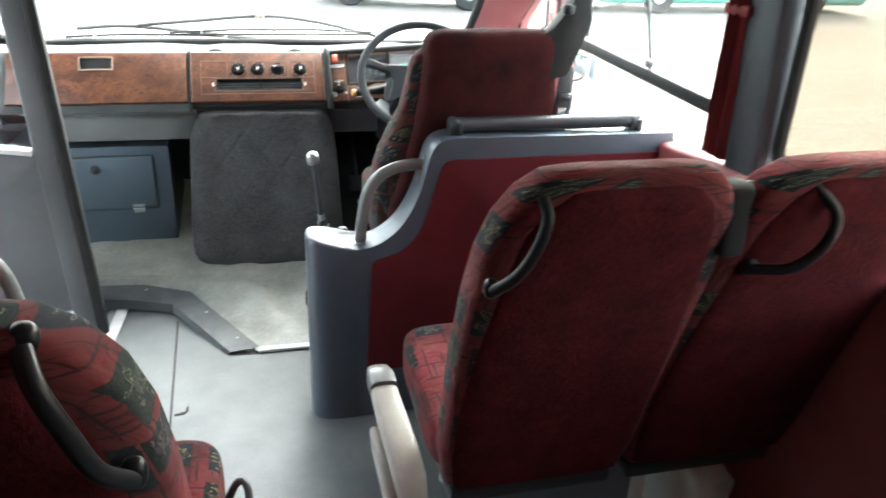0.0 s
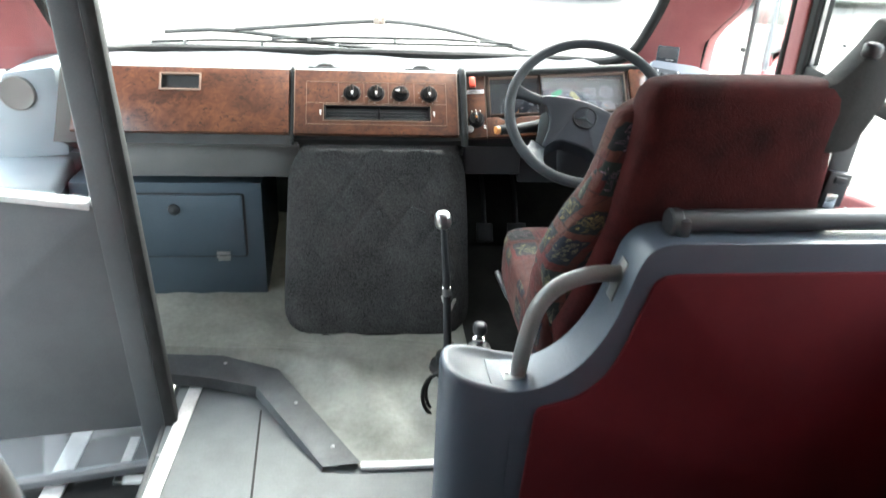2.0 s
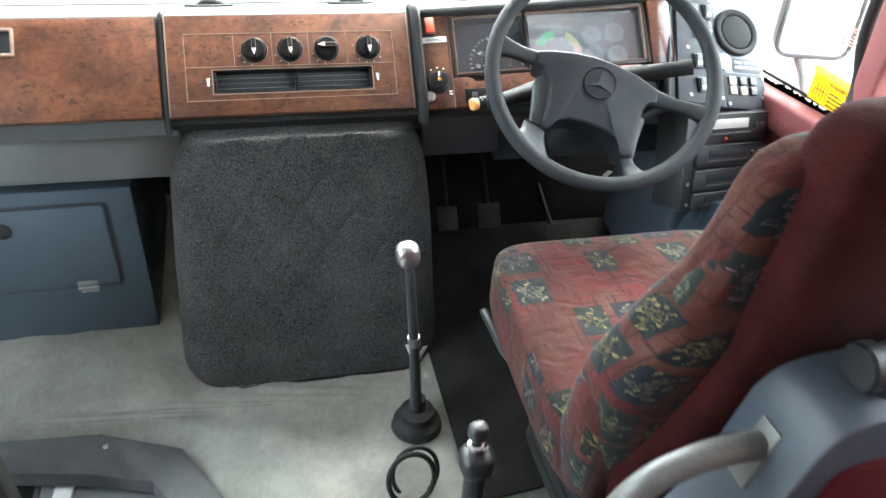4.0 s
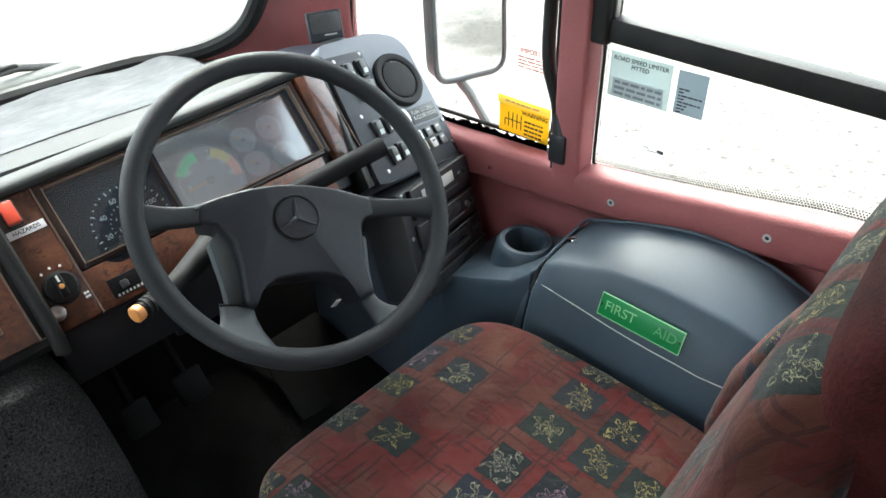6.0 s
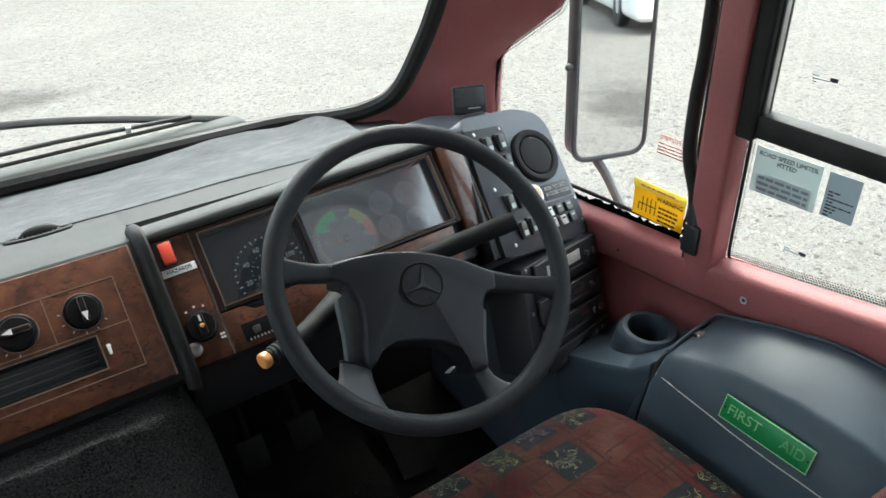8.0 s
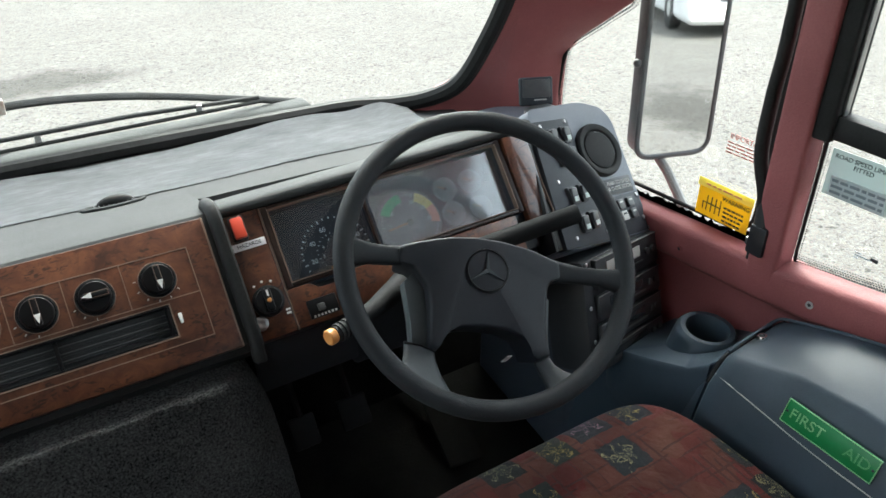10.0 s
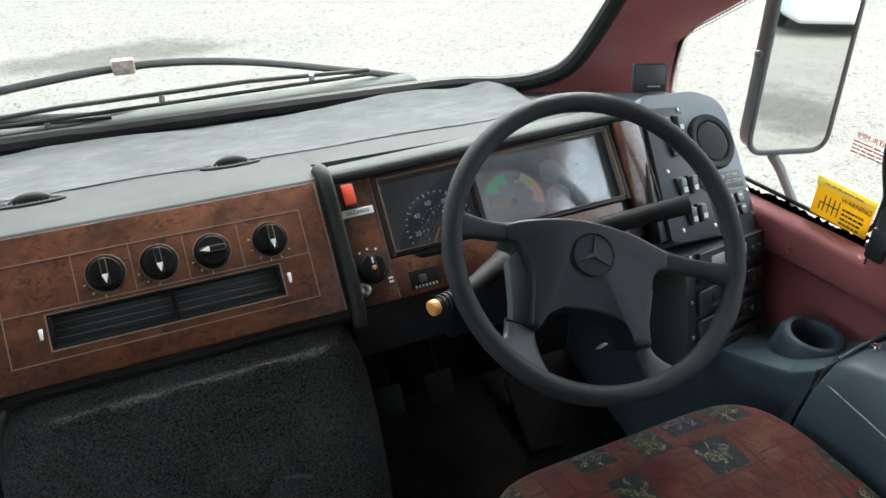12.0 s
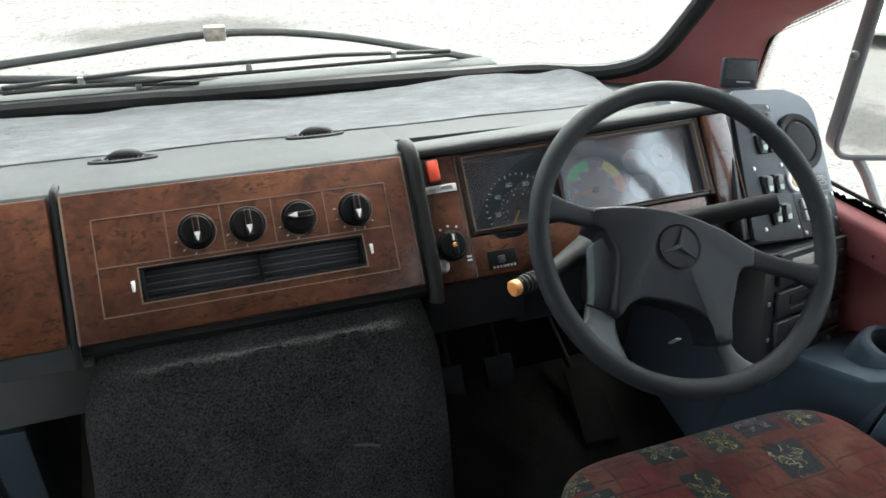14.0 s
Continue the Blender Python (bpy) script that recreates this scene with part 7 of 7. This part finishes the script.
def partition(name, flip, x_aisle, x_wall, y, label):
    """Modesty screen: moulded rim with a rounded aisle post, a cloth panel, a grab rail. Heights follow one curve; d runs from the aisle."""
    th = thing(name, (x_aisle, y, 0), label, "partition", "modesty screens")
    sgn, cut = (-1, 0.103) if flip else (1, 0.0)
    X = lambda d: x_aisle + sgn * (d - cut)
    w = abs(x_wall - x_aisle) + cut
    m = Matrix(((1, 0, 0, 0), (0, 0, 1, y), (0, 1, 0, 0), (0, 0, 0, 1)))
    scoop = [(0.5, 0.887), (0.46, 0.887), (0.428, 0.883), (0.403, 0.868), (0.388, 0.84), (0.376, 0.795), (0.36, 0.735), (0.337, 0.68), (0.302, 0.628), (0.257, 0.592), (0.212, 0.575), (0.165, 0.572), (0.125 if flip else 0.14, 0.575)]
    outline = [(0.125 if flip else 0.14, 0.0), (w, 0.0), (w, 0.887)] + [tuple(p) for p in smooth_line(scoop, 5)]
    pts = [(X(a), b) for a, b in outline]
    put("rim", prism(pts[::-1] if flip else pts, 0.08 if flip else 0.11, m, 0.022, 4), M_BLUEGREY, th, "blue-grey moulded rim", crisp=60)
    d0, pw, pd_, py_ = (0.103, 0.07, 0.082, 0.04) if flip else (0.045, 0.2, 0.15, 0.073)
    thick = 0.08 if flip else 0.11

    def post_ring(s, k, lift):
        out = []
        for px, py, _ in ring_xy(pw * k, pd_ * k, y + py_, 0.0, X(d0 + pw / 2), 0.72, 40):
            dd = abs(px - X(d0))
            out.append((px, py, s * (0.607 - 0.035 * min(1, dd / 0.13)) + lift))
        return out
    put("post", loft([post_ring(0.0, 1, 0.0), post_ring(0.5, 1, 0.0), post_ring(1, 1, -0.02), post_ring(1, 0.985, -0.009), post_ring(1, 0.945, -0.002), post_ring(1, 0.88, 0.0), post_ring(1, 0.78, -0.003), post_ring(1, 0.6, -0.008), post_ring(1, 0.3, -0.01)]), M_BLUEGREY, th, "rounded blue-grey post", crisp=60)
    edge_ = [(0.46, 0.827), (0.435, 0.822), (0.42, 0.807), (0.411, 0.775), (0.4, 0.735), (0.383, 0.67), (0.355, 0.605), (0.31, 0.562), (0.265, 0.544), (0.235, 0.535), (0.226, 0.515)]
    low = (0.128, 0.33) if flip else (0.21, 0.17)
    if flip:
        edge_ = edge_[:-3] + [(0.25, 0.565), (0.18, 0.562), (0.162, 0.545), (0.148, 0.5)]
    inner = [(low[0], 0.02 if flip else 0.17), (w - 0.02, 0.02 if flip else 0.17), (w - 0.02, 0.83)] + [tuple(p) for p in smooth_line(edge_, 4)]
    ipts = [(X(a), b) for a, b in inner]
    for off in (-0.008, thick - 0.004):
        put("cloth_panel", prism(ipts[::-1] if flip else ipts, 0.012, m @ Matrix.Translation((0, 0, off)), 0.003), M_REDPANEL, th, "crimson cloth panel")
    yr = y + (0.04 if flip else 0.06)
    put("grab_rail", tube(smooth_line([(X(0.385), yr, 0.796), (X(0.34), yr, 0.797), (X(0.3), yr, 0.789), (X(0.258), yr, 0.768), (X(0.226), yr, 0.725), (X(0.21), yr, 0.655), (X(0.2), yr, 0.57)], 6), 0.0165, 14), M_GREYTUBE, th, "grey coated grab rail", 60)
    ft = put("rail_foot", box((0.085, 0.042, 0.006), Matrix.Translation((X(0.21), yr, 0.572)) @ pose(0, 0, 0, 0, -3 * sgn, 0), 0.003), M_STEEL, th, "steel rail foot")
    for k in (-0.033, 0.033):
        screw(Matrix.Translation((X(0.21) + k, yr, 0.575)), 0.005, ft)
    put("rail_flange", box((0.01, 0.034, 0.085), Matrix.Translation((X(0.375), yr, 0.785)) @ pose(0, 0, 0, 0, 14 * sgn, 0), 0.003), M_GREYTUBE, th)
    return th


pt = partition("partition", False, 0.31, 1.425, PR_Y, "modesty screen behind the driver, crimson cloth in a blue-grey rim")
put("top_bar", tube([(0.775, PR_Y + 0.055, 0.908), (1.33, PR_Y + 0.055, 0.912)], 0.021, 14), M_BLACK, pt, "black padded bar along the top")
for x in (0.782, 1.325):
    put("bar_bracket", joined(box((0.02, 0.05, 0.04), Matrix.Translation((x, PR_Y + 0.05, 0.9)), 0.005), lathe([(0.024, -0.012), (0.027, -0.008), (0.027, 0.008), (0.024, 0.012), (0.0, 0.013)], frame_at((x - 0.012, PR_Y + 0.055, 0.905), (0, 1, 0), (0, 0, 1)), 18)), M_BLACK, pt, "black bar end")
partition("partition", True, -0.169, -0.98, -1.472, "modesty screen beside the doorway, crimson cloth in a blue-grey rim")

# ---- entrance door, swung inward ----
door = thing("entrance_door", (-0.4, -0.47, -0.18), "grey inward-swung entrance door with a window and pull handle", "door")
SHEAR = Matrix(((1, 0.04, 0, 0), (0, 1, 0, 0), (0, 0, 1, 0), (0, 0, 0, 1)))
DO = frame_at((-0.347, -0.432, 0.0), (-0.985, -0.17, 0), (0, 0, 1)) @ SHEAR     # along the door away from the aisle, up, towards the front


def door_box(u0, u1, z0, z1, w0, w1, bev=0.006):
    return box((u1 - u0, z1 - z0, w1 - w0), DO @ Matrix.Translation(((u0 + u1) / 2, (z0 + z1) / 2, (w0 + w1) / 2)), bev)


put("lower_panel", prism([(0.045, -0.004), (0.86, 0.035), (0.86, 0.84), (0.09, 0.69), (0.045, 0.69)], 0.035, DO @ Matrix.Translation((0, 0, -0.03)), 0.006), M_DOOR, door, "smooth grey door panel")
put("sill_strip", prism([(0.095, 0.682), (0.86, 0.832), (0.86, 0.848), (0.095, 0.7)], 0.045, DO @ Matrix.Translation((0, 0, -0.04)), 0.003), M_ALU, door, "white strip along the door window")
put("edge_post", door_box(0.0, 0.09, -0.165, 1.85, -0.034, 0.012, 0.01), M_DOORPOST, door, "grey door edge post")
put("edge_seal", door_box(-0.012, 0.026, -0.165, 1.86, -0.046, 0.02, 0.012), M_RUBBER, door, "black rubber edge seal")
put("rear_post", door_box(0.82, 0.88, -0.165, 1.85, -0.028, 0.01, 0.008), M_DOOR, door)
put("top_rail", door_box(0.0, 0.88, 1.78, 1.86, -0.028, 0.01, 0.008), M_DOOR, door)
put("bottom_rail", door_box(0.0, 0.88, -0.175, -0.15, -0.028, 0.01, 0.006), M_DOOR, door)
p = put("door_pane", prism([(0.085, 0.705), (0.82, 0.85), (0.82, 1.78), (0.085, 1.78)], 0.004, DO @ Matrix.Translation((0, 0, -0.012)), 0), M_GLASS, door)
p.visible_shadow = False
p = put("door_pane", prism([(0.085, -0.152), (0.82, -0.152), (0.82, 0.036), (0.085, -0.001)], 0.004, DO @ Matrix.Translation((0, 0, -0.012)), 0), M_HAZYPANE, door, "hazy low door pane")
p.visible_shadow = False
bars("notice", DO @ Matrix.Translation((0.73, 0.49, -0.0305)) @ pose(0, 0, 0, 0, 180, 0), 0.25, 0.055, 3, M_WHITE, door, 21, 0.9)
hd = put("pull_handle", joined(door_box(0.515, 0.67, 0.405, 0.425, -0.07, -0.05, 0.006), door_box(0.515, 0.533, 0.29, 0.42, -0.07, -0.028, 0.006), door_box(0.515, 0.67, 0.29, 0.4, -0.04, -0.028, 0.004)), M_BLACK, door, "black recessed pull handle")
put("handle_ribs", joined(*[door_box(0.54, 0.66, 0.3 + 0.03 * k, 0.309 + 0.03 * k, -0.047, -0.038, 0.001) for k in range(3)]), M_GREYTUBE, hd)

# ---- pale speaker pod at the other end of the dashboard ----
sp = thing("speaker_pod", (-0.85, 0.2, 0.5), "pale grey-blue end pod with a round speaker", "speaker pod")
put("pod_body", prism(round_pts([(-0.985, 0.58), (-0.735, 0.6), (-0.735, 0.885), (-0.89, 0.862)], 0.012, 3), 0.25, Matrix(((1, 0, 0, 0), (0, 0, 1, 0.16), (0, 1, 0, 0), (0, 0, 0, 1))), 0.008), M_PALEPOD, sp, "pale grey-blue pod moulding")
put("ledge", box((0.26, 0.22, 0.06), Matrix.Translation((-0.86, 0.08, 0.545)) @ pose(0, 0, 0, 10), 0.02, 3), M_PALEPOD, sp, "pale grey-blue ledge")
put("ledge_skirt", box_at(-0.98, -0.735, -0.02, 0.4, 0.0, 0.53, 0.01), M_BLUEGREY, sp, "blue-grey lower moulding")
put("speaker_grille", lathe([(0.055, 0), (0.055, 0.006), (0.05, 0.009), (0.044, 0.007), (0.03, 0.008), (0, 0.006)], frame_at((-0.857, 0.16, 0.8), (1, 0, 0), (0, 0, 1)), 32), M_GREYTUBE, sp, "round grey speaker grille")


# ---- passenger seats ----
PB = [(z, y * 1.15, w, d) for z, y, w, d in ((0.3, 0.0, 0.36, 0.06), (0.33, -0.005, 0.41, 0.1), (0.42, -0.02, 0.44, 0.12), (0.55, -0.05, 0.445, 0.12), (0.7, -0.09, 0.45, 0.12), (0.85, -0.135, 0.445, 0.12), (0.95, -0.165, 0.43, 0.115), (1.02, -0.19, 0.4, 0.11), (1.07, -0.208, 0.35, 0.1), (1.1, -0.22, 0.29, 0.08), (1.112, -0.226, 0.22, 0.04))]


ARC = ((0.147, -0.28, 1.072), (0.145, -0.3, 1.045), (0.16, -0.305, 1.0), (0.182, -0.295, 0.955), (0.204, -0.255, 0.91))
WIDE_ARC = ((0.108, -0.283, 1.073), (0.079, -0.31, 1.03), (0.088, -0.31, 0.975), (0.122, -0.29, 0.93), (0.16, -0.25, 0.912))
AISLE_ARC = ((0.138, -0.285, 1.09), (0.15, -0.308, 1.065), (0.165, -0.308, 1.02), (0.18, -0.298, 0.97), (0.198, -0.262, 0.925))


def passenger_seat(x, y, aisle, label, grip=True, tall=1.0, arc=ARC):
    """A coach seat; y is the foot of its back, aisle is the side (-1 or 1) on which the armrest and grip sit."""
    th = thing("coach_seat", (x, y + 0.2, 0.0), label, "seat", "coach seats")
    rows = [(z * tall, yy, w, d) for z, yy, w, d in PB]
    seat_back(x, rows, M_COACHSEAT, "backrest", th, "patterned moquette backrest", True, y)
    seat_back(x, [(z if z < 0.9 else z - 0.022 * (z - 0.9) / 0.2, yy - 0.024, w - float(np.interp(z, (0.6, 0.95), (0.03, 0.075))), d - 0.034) for z, yy, w, d in rows[1:]], M_SEATBACK, "back_cover", th, "plain dark red back cover", False, y)
    put("cushion", superblob(Matrix.Translation((x, y + 0.235, 0.37)) @ pose(0, 0, 0, 4), (0.44, 0.44, 0.14), 0.35, 0.3, 44, 16), M_COACHSEAT, th, "patterned moquette cushion", 60, True)
    put("seat_frame", box_at(x - 0.19, x + 0.19, y - 0.03, y + 0.4, 0.26, 0.3, 0.01), M_BLACK, th, "black seat frame")
    for yy in (0.05, 0.33):
        put("leg", tube([(x + aisle * 0.1, y + yy, 0.0), (x + aisle * 0.1, y + yy, 0.28)], 0.018, 10), M_LIGHTGREY, th, "pale metal leg")
    if grip:
        put("grip", tube(smooth_line([(x + aisle * dx, y + dy, z * tall) for dx, dy, z in arc], 6), 0.0095, 12), M_KNOB, th, "black moulded grab handle", 60)
        for dx, dy, z in (arc[0], arc[-1]):
            put("grip_end", superblob(Matrix.Translation((x + aisle * dx, y + dy + 0.012, z * tall)), (0.026, 0.025, 0.034), 0.8, 0.8, 16, 8), M_KNOB, th)
    return th


def armrest(th, x, y, aisle):
    """A pale folding armrest: a broad paddle with a grey cap, and the strut below it."""
    def bar(rows):
        rings = []
        for px, py, pz, w, d in rows:
            rings.append([(px + w / 2 * sgnpow(math.cos(q), 0.6), py, pz + d / 2 * sgnpow(math.sin(q), 0.6)) for q in (2 * math.pi * k / 20 for k in range(20))])
        return loft(rings)
    put("armrest_arm", bar([(0.475, -1.7, 0.507, 0.056, 0.044), (0.48, -1.76, 0.488, 0.062, 0.046), (0.49, -1.83, 0.46, 0.064, 0.05), (0.496, -1.89, 0.43, 0.062, 0.06), (0.5, -1.92, 0.4, 0.05, 0.05)]), M_CREAMPLASTIC, th, "cream plastic armrest", 60)
    put("armrest_cap", bar([(0.47, -1.622, 0.512, 0.03, 0.02), (0.472, -1.63, 0.515, 0.05, 0.04), (0.473, -1.66, 0.518, 0.06, 0.05), (0.475, -1.698, 0.512, 0.06, 0.05)]), M_GREYTUBE, th, "grey armrest cap", 60)
    put("arm_strut", bar([(0.448, -1.74, 0.44, 0.02, 0.03), (0.45, -1.78, 0.425, 0.024, 0.05), (0.46, -1.86, 0.38, 0.026, 0.06), (0.47, -1.92, 0.33, 0.026, 0.05)]), M_CREAMPLASTIC, th, "cream plastic lower arm", 60)


s1 = passenger_seat(0.795, -1.765, -1, "patterned red moquette coach seat with plain dark red back")
armrest(s1, 0.765, -1.75, -1)
s2 = passenger_seat(1.215, -1.765, -1, "patterned red moquette coach seat beside the window", True, 1.0, WIDE_ARC)
put("leg_panel", box((0.1, 0.2, 0.26), Matrix.Translation((1.25, -1.72, 0.13)) @ pose(0, 0, 0, 8), 0.012, 3), M_CREAMPLASTIC, s2, "cream seat leg panel")
put("bracket", box((0.03, 0.03, 0.05), Matrix.Translation((0.892, -2.03, 1.075)) @ pose(0, 0, 0, 0, 25, 0), 0.008), M_STALK, s1, "small dark bracket")
put("label_tag", box((0.02, 0.004, 0.01), Matrix.Translation((0.915, -2.045, 1.05)), 0.001), M_WHITE, s1, "white label tag")
bk = put("belt_latch", box((0.095, 0.03, 0.052), Matrix.Translation((1.068, -1.985, 1.034)) @ pose(0, 0, 0, -20, 4, 10), 0.012, 3), M_KNOB, s2, "glossy black shoulder belt latch")
put("latch_base", box((0.05, 0.06, 0.13), Matrix.Translation((1.005, -1.99, 1.0)), 0.015, 3), M_STALK, bk)
put("latch_tag", box((0.03, 0.004, 0.008), Matrix.Translation((1.07, -2.005, 1.0)), 0.001), M_WHITE, bk)
s3 = passenger_seat(-0.08, -2.13, 1, "patterned red moquette coach seat across the aisle", True, 1.02, AISLE_ARC)
put("buckle", tube(smooth_line([(0.13, -1.84, 0.35), (0.165, -1.82, 0.42), (0.185, -1.83, 0.42), (0.19, -1.86, 0.36)], 4), 0.008, 8), M_TRIM, s3, "dark metal loop")
passenger_seat(-0.55, -2.13, 1, "patterned red moquette coach seat beside the window", True, 1.0)
# gathered curtain by pillar c
bm = loft([[(1.385 + 0.012 * math.sin(k * 2.2 + s * 3) - 0.02 * s, -1.37 + 0.12 * (k / 40 - 0.5) * (0.5 + 0.5 * abs(s - 0.45)), z) for k in range(41)] + [(1.41, -1.37 + 0.12 * (k / 40 - 0.5) * (0.5 + 0.5 * abs(s - 0.45)), z) for k in range(40, -1, -1)] for s, z in ((q / 10, 0.9 + 0.8 * q / 10) for q in range(11))])
tagged(put("curtain", bm, M_CURTAIN), "dusky red gathered window curtain", "curtain")
tagged(put("curtain_tie", box((0.04, 0.1, 0.03), Matrix.Translation((1.385, -1.37, 1.26)), 0.01), M_CURTAIN), "red curtain tie band", "curtain tie")


# ---- parked coaches outside ----
def coach(name, m, paint, label, long=9.0, wide=2.4, high=2.9):
    th = thing(name, m.translation, label, "coach", "parked coaches")
    put("body", box((wide, long, high - 0.26), m @ Matrix.Translation((0, 0, 0.26 + (high - 0.26) / 2)), 0.18, 4), paint, th, "glossy coach body")
    put("windscreen", box((wide * 0.86, 0.05, high * 0.46), m @ Matrix.Translation((0, long / 2 - 0.01, high * 0.6)) @ pose(0, 0, 0, 3), 0.03), M_DARKGLASS, th, "dark windscreen")
    for sx in (-1, 1):
        for k in range(5):
            put("side_window", box((0.04, long * 0.16, high * 0.28), m @ Matrix.Translation((sx * wide / 2, -long * 0.36 + k * long * 0.18, high * 0.66)), 0.015), M_DARKGLASS, th)
        for yy in (-long * 0.28, long * 0.3):
            wh = put("wheel", lathe([(0.2, -0.12), (0.42, -0.12), (0.46, -0.06), (0.46, 0.06), (0.42, 0.12), (0.2, 0.12), (0.2, 0.08), (0.0, 0.06)], m @ Matrix.Translation((sx * (wide / 2 - 0.1), yy, 0.46)) @ pose(0, 0, 0, 0, 90 * sx, 0), 28), M_RUBBER, th, "black tyre")
            put("hub", lathe([(0.2, 0), (0.18, 0.03), (0.06, 0.05), (0, 0.05)], m @ Matrix.Translation((sx * (wide / 2 - 0.02), yy, 0.46)) @ pose(0, 0, 0, 0, 90 * sx, 0), 20), M_LIGHTGREY, wh)
        put("headlamp", box((0.3, 0.05, 0.18), m @ Matrix.Translation((sx * wide * 0.36, long / 2, 0.85)), 0.03), M_LIGHTGREY, th)
    put("grille", box((wide * 0.5, 0.05, 0.12), m @ Matrix.Translation((0, long / 2 + 0.01, 0.78)), 0.02), M_TRIM, th, "dark grille")
    put("plate", box((0.52, 0.02, 0.11), m @ Matrix.Translation((0, long / 2 + 0.065, 0.5)), 0.005), M_LIGHTGREY, th, "blank number plate")
    put("wiper", tube([m @ Vector((-0.5, long / 2 + 0.05, high * 0.39)), m @ Vector((0.3, long / 2 + 0.05, high * 0.42))], 0.02, 6), M_RUBBER, th)
    put("bumper", box((wide * 0.96, 0.12, 0.3), m @ Matrix.Translation((0, long / 2, 0.5)), 0.04), paint, th, "painted bumper")
    put("mirror_arm", tube([m @ Vector((wide / 2, long / 2 - 0.1, high * 0.85)), m @ Vector((wide / 2 + 0.25, long / 2 + 0.1, high * 0.8))], 0.03, 8), M_TRIM, th)
    return th


coach("parked_coach", pose(7.0, -18.2, GROUND_Z, 0, 0, 3), M_COACHWHITE, "white parked coach standing on the gravel")
coach("parked_coach", pose(14.0, 18.0, GROUND_Z, 0, 0, 92), M_TEAL, "teal and white parked coach on the gravel")
coach("parked_coach", pose(-7.0, 2.5, GROUND_Z, 0, 0, 150), M_TEAL, "teal parked coach on the gravel", 6.5, 2.0, 2.4)
coach("parked_coach", pose(4.6, 18.2, GROUND_Z, 0, 0, 75), M_DOOR, "grey parked minibus on the gravel", 5.5, 2.0, 2.3)
